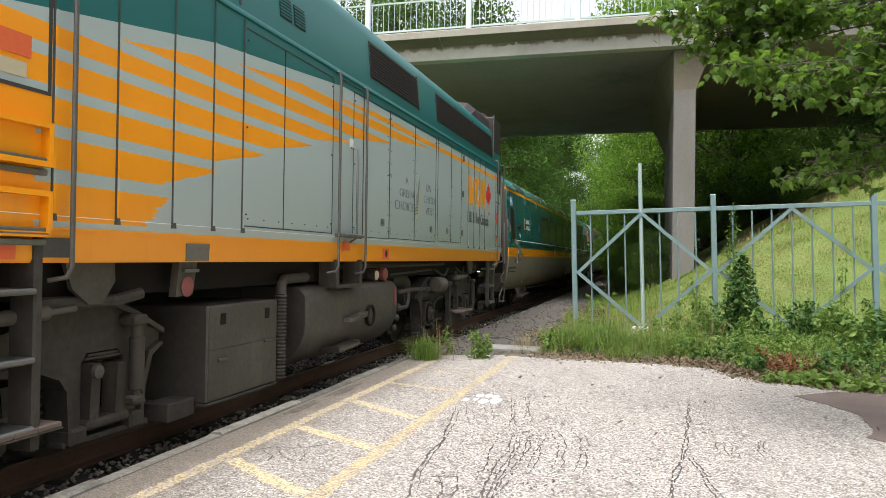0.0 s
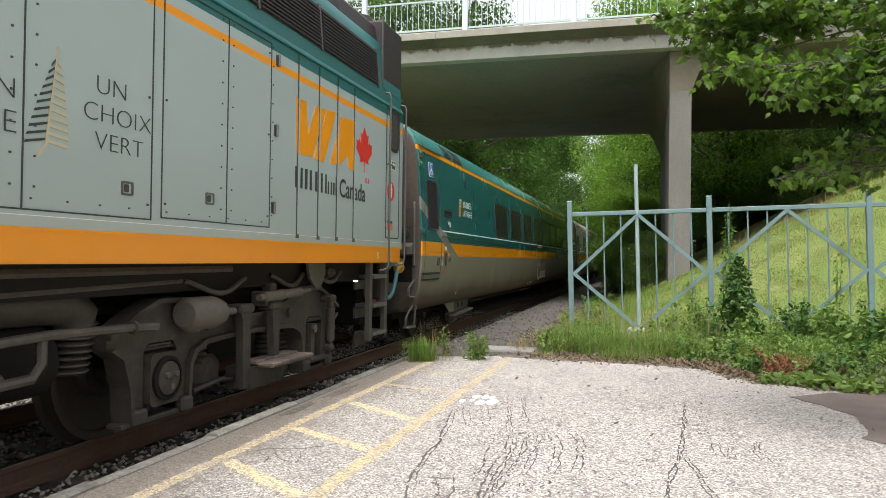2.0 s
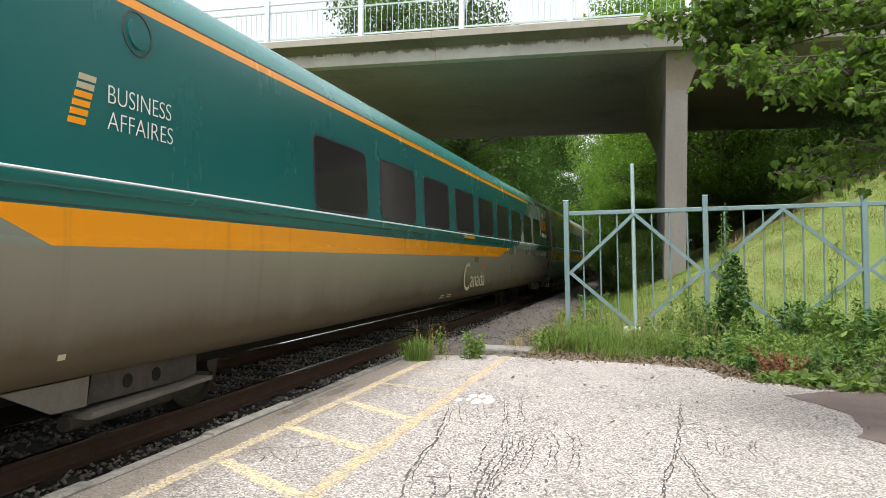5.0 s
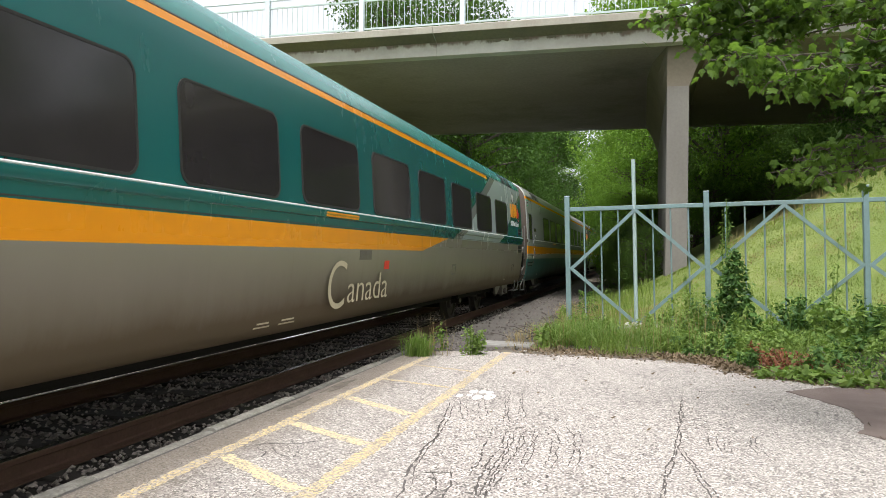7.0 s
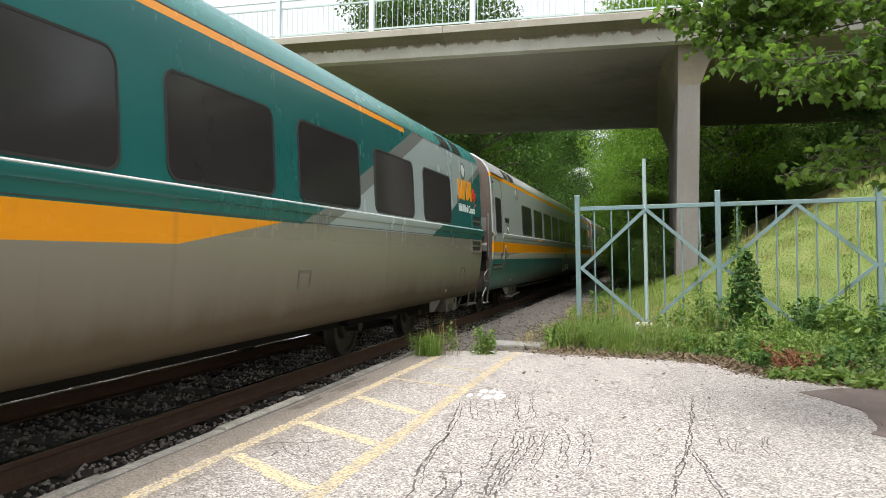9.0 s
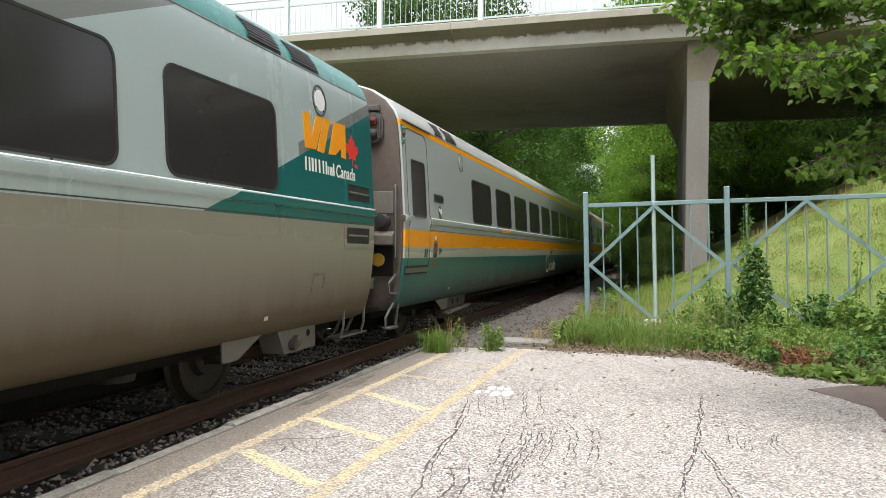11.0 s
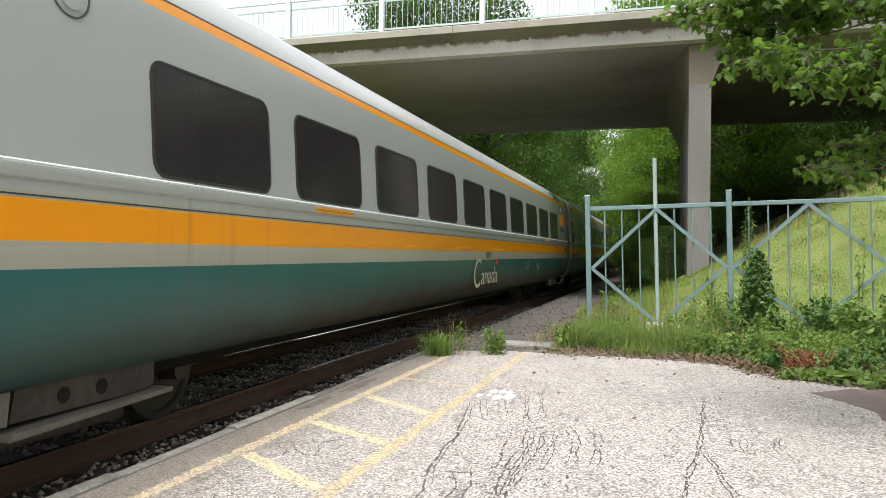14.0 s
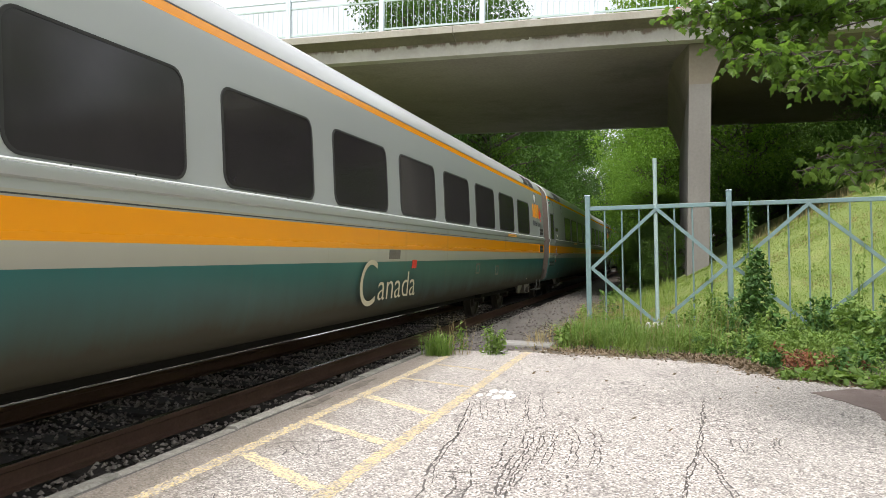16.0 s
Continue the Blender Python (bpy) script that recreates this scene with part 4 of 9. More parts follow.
# ---- the train ----
LRC = [(1.06, 0.47), (1.34, 0.50), (1.44, 0.545), (1.505, 0.63), (1.55, 0.80), (1.592, 1.185), (1.60, 1.335), (1.60, 1.56), (1.60, 1.655), (1.622, 1.668), (1.632, 1.70), (1.628, 1.735),
       (1.592, 1.752), (1.56, 2.30), (1.525, 2.75), (1.505, 2.92), (1.49, 3.00), (1.44, 3.12), (1.33, 3.26), (1.13, 3.39), (0.8, 3.50), (0.4, 3.56), (0.0, 3.58)]
F40 = [(1.40, 1.24), (1.56, 1.24), (1.575, 1.26), (1.575, 1.40), (1.595, 1.43), (1.595, 2.2), (1.595, 3.0), (1.595, 3.25), (1.59, 3.28), (1.57, 3.30), (1.565, 3.36), (1.515, 3.92), (1.47, 4.05), (1.38, 4.14),
       (1.12, 4.25), (0.6, 4.33), (0.0, 4.36)]


def side_x(prof, z):
    for (xa, za), (xb, zb) in zip(prof, prof[1:]):
        if za <= z <= zb and zb > za:
            return xa + (xb - xa) * (z - za) / (zb - za)
    return prof[0][0]


def hull(prof, stations, mi=0):
    """A body through stations (y, shrink): the half outline mirrored and drawn along the car."""
    g = Geo()
    ring = [(x, z) for x, z in prof] + [(-x, z) for x, z in prof[-2::-1]]
    n = len(ring)
    v, f = [], []
    zc = 2.0
    for y, k in stations:
        for x, z in ring:
            v.append((x * (1 - k / 1.6), y, zc + (z - zc) * (1 - k / 1.6)))
    for i in range(len(stations) - 1):
        for k in range(n):
            j = (k + 1) % n
            f.append((i * n + k, i * n + j, (i + 1) * n + j, (i + 1) * n + k))
    f.append(tuple(range(n)))
    f.append(tuple(range(len(v) - n, len(v)))[::-1])
    return g.add(v, f, mi)


def dense(outline, step=0.07):
    """The outline with points added on its long upright edges, so that it can follow the side's curve."""
    out = []
    for (ya, za), (yb, zb) in zip(outline, outline[1:] + outline[:1]):
        k = max(1, math.ceil(abs(zb - za) / step))
        out += [(ya + (yb - ya) * i / k, za + (zb - za) * i / k) for i in range(k)]
    return out


def plate(outline, prof, off, thick=0.02, mi=0, g=None, near=True):
    """A thin plate lying on the car's side, standing proud by off."""
    g = g or Geo()
    s = 1 if near else -1
    n = len(outline)
    v = [(s * (side_x(prof, z) + off), y, z) for y, z in outline] + [(s * (side_x(prof, z) + off - thick), y, z) for y, z in outline]
    f = [tuple(range(n)), tuple(range(2 * n - 1, n - 1, -1))] + [(i, n + i, n + (i + 1) % n, (i + 1) % n) for i in range(n)]
    return g.add(v, f, mi)


def frame_plate(outer, inner, prof, off, thick=0.02, near=True):
    g = Geo()
    s = 1 if near else -1
    pairs = []
    for i in range(len(outer)):
        j = (i + 1) % len(outer)
        m = max(1, math.ceil(abs(outer[j][1] - outer[i][1]) / 0.07))
        for q in range(m):
            t = q / m
            pairs.append(tuple((a[i][0] + (a[j][0] - a[i][0]) * t, a[i][1] + (a[j][1] - a[i][1]) * t) for a in (outer, inner)))
    outer, inner = [a for a, _ in pairs], [b for _, b in pairs]
    n = len(outer)
    for k, (o, d) in enumerate(((off, 0), (off - thick, 0))):
        g.v += [(s * (side_x(prof, z) + o), y, z) for y, z in outer] + [(s * (side_x(prof, z) + o), y, z) for y, z in inner]
    for i in range(n):
        j = (i + 1) % n
        g.f += [(i, j, n + j, n + i), (2 * n + i, 3 * n + i, 3 * n + j, 2 * n + j), (i, 2 * n + i, 2 * n + j, j), (n + i, n + j, 3 * n + j, 3 * n + i)]
        g.m += [0] * 4
    return g


def words(text, size, y, z, x, mat, parent, name="lettering", squeeze=1.0, label="", shear=0.0, thin=0.0):
    """Letters painted on a side, read from the platform; y is where they start."""
    cu = bpy.data.curves.new(name, "FONT")
    cu.body, cu.size, cu.extrude, cu.shear, cu.offset = text, size, 0.001, shear, thin
    tmp = bpy.data.objects.new(name, cu)
    scene.collection.objects.link(tmp)
    dg = bpy.context.evaluated_depsgraph_get()
    me = bpy.data.meshes.new_from_object(tmp.evaluated_get(dg))
    bpy.data.objects.remove(tmp)
    me.transform(Matrix.Translation((x, y, z)) @ Matrix(((0, 0, 1, 0), (squeeze, 0, 0, 0), (0, 1, 0, 0), (0, 0, 0, 1))))
    # one mesh for each letter, in reading order
    bm = bmesh.new()
    bm.from_mesh(me)
    bm.faces.ensure_lookup_table()
    left, groups = set(bm.faces), []
    while left:
        todo, grp = [left.pop()], []
        while todo:
            fc = todo.pop()
            grp.append(fc)
            for e in fc.edges:
                for q in e.link_faces:
                    if q in left:
                        left.discard(q)
                        todo.append(q)
        groups.append(grp)
    groups.sort(key=lambda grp: min(v.co.y for fc in grp for v in fc.verts))
    for grp in groups:
        g, at = Geo(), {}
        for fc in grp:
            for v in fc.verts:
                if v.index not in at:
                    at[v.index] = len(g.v)
                    g.v.append(tuple(v.co))
            g.f.append(tuple(at[v.index] for v in fc.verts))
            g.m.append(0)
        part("letter", g, mat, parent, label)
    bm.free()


LEAF = [(0.015, -0.50), (0.02, -0.25), (0.26, -0.295), (0.225, -0.21), (0.485, 0.0), (0.425, 0.03), (0.465, 0.175), (0.335, 0.15), (0.30, 0.215), (0.185, 0.09), (0.235, 0.365), (0.14, 0.315), (0.0, 0.50)]


def maple_mark(y, z, h, prof, parent, off=0.004):
    o = [(y + p * h, z + q * h) for p, q in LEAF] + [(y - p * h, z + q * h) for p, q in LEAF[-2::-1]]
    part("leaf_emblem", plate(o, prof, off, 0.006), M_RED, parent, "red leaf emblem")


def emblem(y, z, k, prof, parent, mat_bar):
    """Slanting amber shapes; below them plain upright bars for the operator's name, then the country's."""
    for pts in ([(0, 0.44), (0.175, 0.44), (0.215, 0.175), (0.35, 0.44), (0.55, 0.45), (0.30, 0.01), (0.01, 0.0)],
                [(0.567, 0.45), (0.767, 0.47), (0.525, -0.01), (0.335, 0.0)],
                [(0.875, 0.45), (1.233, 0.467), (1.20, 0.0), (1.06, 0.01), (1.06, 0.13), (0.865, 0.015), (0.66, 0.0)]):
        g = Geo()
        part("emblem_shape", plate([(y + p * k, z + q * k) for p, q in pts], prof, 0.004, 0.006, g=g), M_AMBER, parent, "amber emblem shape")
    at = 0.0
    for width, tall, gap in ((0.10, 1, 0.035), (0.035, 1, 0.035), (0.11, 1, 0.06), (0.09, 1, 0.02), (0.065, 0, 0.02), (0.025, 0, 0.02), (0.025, 1, 0.05)):
        y0, z0, h = y + at * k * 1.27, z - 0.27 * k, (0.165 if tall else 0.11) * k
        w = width * k * 1.27
        g = Geo()
        for q0, q1, r0, r1 in ((0, 0.26, 0, 1), (0.74, 1.0, 0, 1)) if w > 0.05 * k else ((0, 1, 0, 1),):
            plate([(y0 + w * q0, z0 + h * r0), (y0 + w * q1, z0 + h * r0), (y0 + w * q1, z0 + h * r1), (y0 + w * q0, z0 + h * r1)], prof, 0.004, 0.006, g=g)
        part("name_bar", g, mat_bar, parent)
        at += width + gap
    words("Canada", 0.235 * k, y + 0.86 * k, z - 0.27 * k, side_x(prof, z - 0.2 * k) + 0.004, mat_bar, parent, squeeze=0.90, thin=0.003)
    for a, b in ((1.50, 1.525), (1.56, 1.585)):
        part("name_flag", plate([(y + a * k, z - 0.085 * k), (y + b * k, z - 0.085 * k), (y + b * k, z - 0.035 * k), (y + a * k, z - 0.035 * k)], prof, 0.004, 0.006), M_RED, parent)


def wheelset(v, r, parent, both=True):
    g = Geo()
    g.tube([(-1.02, 0, 0), (1.02, 0, 0)], 0.085, 12, 0)
    for s in (1, -1):
        # flange inside, tread outside
        prof = [(r + 0.028, 0.68), (r + 0.03, 0.70), (r + 0.004, 0.722), (r, 0.73), (r - 0.006, 0.82), (r - 0.02, 0.825), (r - 0.06, 0.82), (r - 0.075, 0.79), (0.20, 0.765), (0.17, 0.82), (0.12, 0.83)]
        back = [(0.12, 0.66), (0.17, 0.67), (0.2, 0.70), (r - 0.07, 0.70), (r - 0.05, 0.68)]
        pr = back + prof
        g.lathe([(a, s * b) for a, b in pr], (0, 0, 0), "x", 28, 0)
        for k in range(6):
            a = k * math.pi / 3
            g.tube([(s * 0.825, 0.09 * math.cos(a), 0.09 * math.sin(a)), (s * 0.845, 0.09 * math.cos(a), 0.09 * math.sin(a))], 0.016, 6, 0)
    ob = part("wheelset", g, M_WHEEL, parent, "steel wheels on an axle", smooth=True)
    ob.location = (0, v, RAIL_Z + r)
    WHEELS.append((ob, v, r))
    return ob


WHEELS = []
VEHICLES = []


def coach(u0, green, first_window, windows, label, near_detail=True):
    car = empty("passenger_coach", (TRACK_X, u0, 0), label, "railway coach", "coaches of the train")
    VEHICLES.append((car, u0))
    mat = M_GREEN if green else M_GREYC
    L = 25.06
    plain = [(x if not 1.66 < z < 1.75 else 1.597, z) for x, z in LRC]
    g = hull(LRC, [(0.05, 0.02), (0.07, 0.0), (0.205, 0.0)])
    for prof, stn in ((plain, [(0.205, 0.0), (1.125, 0.0)]), (LRC, [(1.125, 0.0)] + [(1.2 + (L - 1.34) * k / 12, 0.0) for k in range(12)] + [(L - 0.07, 0.0), (L - 0.05, 0.02)])):
        h = hull(prof, stn)
        g.add(h.v, h.f)
    part("body", g, mat, car, "smooth painted body with a belt ridge", smooth=True)
    # Added white tube: a painted highlight along the belt ridge's upper ledge.
    for ya, yb in ((1.14, L - 0.08),):
        part("belt_glint", Geo().tube([(1.610, ya, 1.749), (1.610, yb, 1.749)], 0.010, 6), M_GLINT_HATCH, car, "thin white line painted as the sky's glint on the belt ridge", smooth=True)
    for ya, yb in ((-0.0, 0.055), (L - 0.055, L)):
        part("end_wall", hull(LRC, [(ya, 0.05), (ya + 0.012, 0.02), (yb - 0.012, 0.02), (yb, 0.05)]), M_ENDWALL, car, "grimy brown end wall", smooth=True)
    # gutter over the amber roof stripe, belt line and seams
    part("gutter", plate([(1.36, 3.003), (L - 0.1, 3.003), (L - 0.1, 3.014), (1.36, 3.014)], LRC, 0.004, 0.008), M_RIB, car, "dark rain gutter line")
    part("belt_seam", plate([(1.14, 1.572), (L - 0.1, 1.572), (L - 0.1, 1.581), (1.14, 1.581)], LRC, 0.003, 0.006), M_PANELGAP, car)
    for k in range(windows):
        y0 = first_window + 1.955 * k
        o, i = rounded(y0, y0 + 1.50, 1.775, 2.56, 0.12), rounded(y0 + 0.02, y0 + 1.48, 1.795, 2.54, 0.105)
        w = part("window", plate(rounded(y0 + 0.015, y0 + 1.485, 1.79, 2.545, 0.108), LRC, 0.006, 0.02), M_BLACKGLASS, car, "dark tinted window")
        part("gasket", frame_plate(o, i, LRC, 0.010, 0.02), M_RUBBER, w, "black rubber gasket")
    for k in range(windows):
        y0 = first_window + 1.955 * k
        part("far_window", plate(rounded(y0 + 0.02, y0 + 1.48, 1.785, 2.51, 0.105), LRC, 0.006, 0.02, near=False), M_BLACKGLASS, car)
    # vestibule door, with its seams, window and step flap
    door = part("door", frame_plate(rounded(0.20, 1.13, 0.98, 2.92, 0.14), rounded(0.214, 1.116, 0.994, 2.906, 0.13), LRC, 0.003, 0.006), M_PANELGAP, car, "flush entrance door")
    part("door_window", plate(rounded(0.40, 0.96, 1.76, 2.50, 0.05), LRC, 0.004, 0.012), M_BLACKGLASS, door, "tall tinted door window")
    part("door_gasket", frame_plate(rounded(0.385, 0.975, 1.745, 2.515, 0.06), rounded(0.405, 0.955, 1.765, 2.495, 0.05), LRC, 0.009, 0.012), M_RUBBER, door)
    fg = Geo()
    for pts in ([(1.05, 0.97), (1.066, 0.97), (1.030, 0.58), (1.014, 0.58)], [(0.130, 0.97), (0.144, 0.97), (0.128, 0.58), (0.114, 0.58)]):
        plate(pts, LRC, 0.003, 0.006, g=fg)
    flap = part("step_flap", fg, M_PANELGAP, car, "seams of the folding step")
    part("grab_slot", plate([(0.13, 0.965), (1.08, 0.965), (1.08, 1.085), (0.13, 1.085)], LRC, 0.006, 0.010), M_RUBBER, flap)
    part("step_edge", plate([(0.14, 0.990), (1.07, 0.990), (1.07, 1.050), (0.14, 1.050)], LRC, 0.030, 0.03), M_STEEL, flap, "worn metal step edge")
    part("door_hood", plate([(0.16, 2.995), (1.35, 2.995), (1.35, 3.012), (0.16, 3.012)], LRC, 0.03, 0.04), M_RIB, door)
    for y in (0.90, 0.98):
        part("vent_slot", plate([(y, 1.19), (y + 0.045, 1.19), (y + 0.045, 1.31), (y, 1.31)], LRC, 0.004, 0.006), M_RUBBER, door)
    # emergency lever box, markings
    box = part("lever_box", frame_plate(rounded(1.30, 1.47, 1.16, 1.42, 0.02), rounded(1.33, 1.44, 1.19, 1.38, 0.015), LRC, 0.012, 0.02), M_STEEL, car, "recessed emergency lever in a metal frame")
    part("lever_recess", plate([(1.33, 1.19), (1.44, 1.19), (1.44, 1.38), (1.33, 1.38)], LRC, 0.003, 0.006), M_RUBBER, box)
    part("lever", plate([(1.36, 1.25), (1.42, 1.25), (1.42, 1.36), (1.36, 1.36)], LRC, 0.012, 0.02), M_DULLRED, box, "dull red lever")
    part("label_plate", plate([(1.36, 1.44), (1.43, 1.44), (1.43, 1.50), (1.36, 1.50)], LRC, 0.004, 0.006), M_WHITE, box)
    part("socket", frame_plate(rounded(1.58, 1.70, 1.24, 1.33, 0.02), rounded(1.61, 1.67, 1.265, 1.305, 0.01), LRC, 0.012, 0.02), M_STEEL, car)
    part("socket_hole", plate(rounded(1.60, 1.68, 1.255, 1.315, 0.01), LRC, 0.004, 0.006), M_RUBBER, car)
    words("R", 0.11, 1.13, 1.19, 1.604, M_WHITE, car, "reporting_letter")
    part("red_tag", plate([(1.36, 1.06), (1.42, 1.06), (1.42, 1.12), (1.36, 1.12)], LRC, 0.004, 0.006), M_RED, car)
    slot = part("number_slot", frame_plate(rounded(1.36, 1.84, 2.0, 2.12, 0.03), rounded(1.39, 1.81, 2.025, 2.095, 0.02), LRC, 0.008, 0.012), M_RUBBER, car)
    part("slot_glass", plate(rounded(1.38, 1.82, 2.015, 2.105, 0.02), LRC, 0.004, 0.006), M_BLACKGLASS, slot)
    for cy, cz, r, mm in ((1.64, 1.885, 0.075, M_INK), (1.60, 1.895, 0.03, M_WHITE), (1.69, 1.875, 0.045, M_WHITE)):
        part("round_emblem", plate([(cy + r * math.cos(a), cz + r * math.sin(a)) for a in (k * math.pi / 9 for k in range(18))], LRC, 0.004 + (0.003 if mm is M_WHITE else 0), 0.006), mm, car)
    words("ZONE", 0.065, 1.565, 1.762, side_x(LRC, 1.81) + 0.006, M_INK, car, squeeze=0.95)
    hatch = part("round_hatch", frame_plate([(3.0 + 0.15 * math.cos(a), 2.765 + 0.155 * math.sin(a)) for a in (k * math.pi / 12 for k in range(24))],
                                            [(3.0 + 0.138 * math.cos(a), 2.765 + 0.143 * math.sin(a)) for a in (k * math.pi / 12 for k in range(24))], LRC, 0.006, 0.01), M_RIB, car, "round riveted hatch")
    part("hatch_cover", plate([(3.0 + 0.10 * math.cos(a), 2.765 + 0.105 * math.sin(a)) for a in (k * math.pi / 12 for k in range(24))], LRC, 0.012, 0.014), mat, hatch)
    # louvres on the roof's curve, at each end
    for y0, y1 in ((1.68, 2.08), (2.28, 2.9), (L - 2.6, L - 2.05), (L - 1.85, L - 1.3)):
        lv = part("roof_louvre", plate(rounded(y0, y1, 3.03, 3.24, 0.02), LRC, 0.006, 0.02), M_RUBBER, car, "black roof louvre")
        g = Geo()
        for k in range(6):
            z = 3.055 + 0.03 * k
            plate([(y0 + 0.02, z), (y1 - 0.02, z), (y1 - 0.02, z + 0.014), (y0 + 0.02, z + 0.014)], LRC, 0.018, 0.012, g=g)
        part("louvre_slats", g, M_RIB, lv)
    # door lamps
    lamps = part("lamp_box", plate([(0.07, 2.68), (0.15, 2.68), (0.15, 2.93), (0.07, 2.93)], LRC, 0.015, 0.02), M_ENDGREY, car, "small lamp cluster beside the door")
    for z, mm in ((2.885, M_LAMPGRN), (2.805, M_RUBBER), (2.725, M_LAMPGRN)):
        x = side_x(LRC, z) + 0.02
        part("lamp", Geo().lathe([(0.024, 0), (0.024, 0.015), (0.016, 0.026), (0.004, 0.03)], (x, 0.11, z), "x", 12), mm, lamps, "green indicator lens" if mm is M_LAMPGRN else "")
    # end wall equipment: marker lamps, handrail, shelf, sockets, plugs, hoses
    if near_detail:
        lamp = part("marker_light", Geo().prism([(1.19 + 0.10 * math.cos(a), 2.87 + (0.10 if math.sin(a) > 0 else -0.10) + 0.10 * math.sin(a)) for a in (k * math.pi / 12 for k in range(24))], "y", -0.07, 0.0), M_RIB, car, "oval marker light with two lenses")
        part("lamp_rim", Geo().prism([(1.19 + 0.125 * math.cos(a), 2.87 + (0.075 if math.sin(a) > 0 else -0.075) + 0.125 * math.sin(a)) for a in (k * math.pi / 12 for k in range(24))], "y", -0.045, 0.0), M_STEPGREY, lamp, "worn outer rim")
        part("lamp_ring", Geo().prism([(1.19 + 0.075 * math.cos(a), 2.87 + (0.09 if math.sin(a) > 0 else -0.09) + 0.075 * math.sin(a)) for a in (k * math.pi / 12 for k in range(24))], "y", -0.08, -0.06), M_GRIME, lamp)
        for z, mm in ((2.95, M_LAMPRED), (2.79, M_RUBBER)):
            part("lens", Geo().lathe([(0.06, 0.0), (0.06, -0.025), (0.045, -0.045), (0.01, -0.055)], (1.19, -0.075, z), "y", 16), mm, lamp, "dark red lens" if mm is M_LAMPRED else "")
        part("lamp_bracket", Geo().box((1.10, -0.05, 3.09), (1.26, 0.0, 3.17), 0.01), M_RIB, lamp)
        part("end_panel", Geo().box((0.92, -0.012, 1.76), (1.46, 0.0, 2.05), 0.004), M_ENDWALL if green else M_ENDGREY, car, "rust-streaked grey access plate")
        part("handrail", Geo().tube([(1.49, 0.0, 2.12), (1.50, -0.07, 2.12), (1.51, -0.08, 2.08), (1.515, -0.08, 1.48), (1.52, -0.08, 1.2), (1.50, 0.0, 1.18)], 0.017, 8), M_STEEL, car, "worn steel grab rail", smooth=True)
        part("end_shelf", Geo().prism([(-0.16, 1.36), (0.0, 1.36), (0.0, 1.53), (-0.06, 1.53), (-0.16, 1.47)], "x", 0.45, 1.50), M_ENDGREY, car, "grey projecting end shelf")
        for x, z, mm in ((0.95, 1.67, M_WHITE if not green else M_RUBBER), (1.33, 1.66, M_RUBBER)):
            sk = part("end_socket", Geo().lathe([(0.095, 0.0), (0.095, -0.05), (0.075, -0.07), (0.075, -0.11), (0.05, -0.12)], (x, 0.0, z), "y", 16), M_RUBBER, car, smooth=True)
            part("socket_cap", Geo().lathe([(0.08, -0.11), (0.08, -0.13), (0.06, -0.135)], (x, 0.0, z), "y", 16), mm, sk, smooth=True)
        part("recess", Geo().box((0.85, -0.02, 0.95), (1.47, 0.0, 1.33), 0.01), M_DARK, car)
        for x, z, mm in ((0.92, 1.17, M_BLUEPLUG), (1.27, 1.16, M_YELLOWPLUG)):
            part("round_plug", Geo().lathe([(0.085, 0.0), (0.09, -0.03), (0.07, -0.05)], (x, -0.02, z), "y", 12), mm, car, smooth=True)
        part("plug_shelf", Geo().prism([(-0.22, 0.80), (0.0, 0.78), (0.0, 0.92), (-0.08, 0.92)], "x", 0.55, 1.22), M_ENDGREY, car)
        if green:
            part("cable_plug", Geo().tube([(0.92, -0.02, 1.18), (0.91, -0.12, 1.16), (0.89, -0.16, 1.09)], [0.05, 0.045, 0.03], 10), M_BLUEPLUG, car, "blue cable plug", smooth=True)
            part("cable", Geo().tube([(0.89, -0.16, 1.09), (0.86, -0.20, 0.92), (0.82, -0.28, 0.78), (0.74, -0.40, 0.70), (0.66, -0.55, 0.80)], 0.026, 8), M_GRIME, car, "grey jumper cable", smooth=True)
            part("cable_plug", Geo().tube([(1.275, -0.02, 1.235), (1.30, -0.10, 1.215), (1.305, -0.16, 1.18), (1.297, -0.185, 1.12)], [0.075, 0.07, 0.055, 0.034], 12), M_YELLOWPLUG, car, "yellow cable plug", smooth=True)
            part("cable", Geo().tube([(1.295, -0.19, 1.12), (1.30, -0.24, 1.03), (1.305, -0.31, 0.92), (1.295, -0.38, 0.80), (1.275, -0.46, 0.735), (1.264, -0.53, 0.735), (1.262, -0.60, 0.80), (1.268, -0.66, 0.90), (1.29, -0.72, 1.01), (1.34, -0.78, 1.13), (1.38, -0.80, 1.18)], 0.030, 10), M_TEALHOSE, car, "sagging teal jumper cable", smooth=True)
            part("cable_plug", Geo().tube([(1.37, -0.795, 1.165), (1.41, -0.81, 1.23)], [0.036, 0.045], 10), M_TEALHOSE, car, "teal cable plug", smooth=True)
            for x in (0.93, 1.04):
                part("red_plug", Geo().tube([(x, -0.1, 0.76), (x, -0.18, 0.66), (x - 0.01, -0.22, 0.58)], [0.055, 0.055, 0.03], 10), M_DULLRED, car, "grimy red plug", smooth=True)
        else:
            for x in (0.89, 1.04):
                rp = part("red_plug", Geo().tube([(x, -0.08, 0.82), (x + 0.0, -0.13, 0.72), (x - 0.02, -0.18, 0.6)], [0.055, 0.06, 0.055], 12), M_RED, car, "red cable plug", smooth=True)
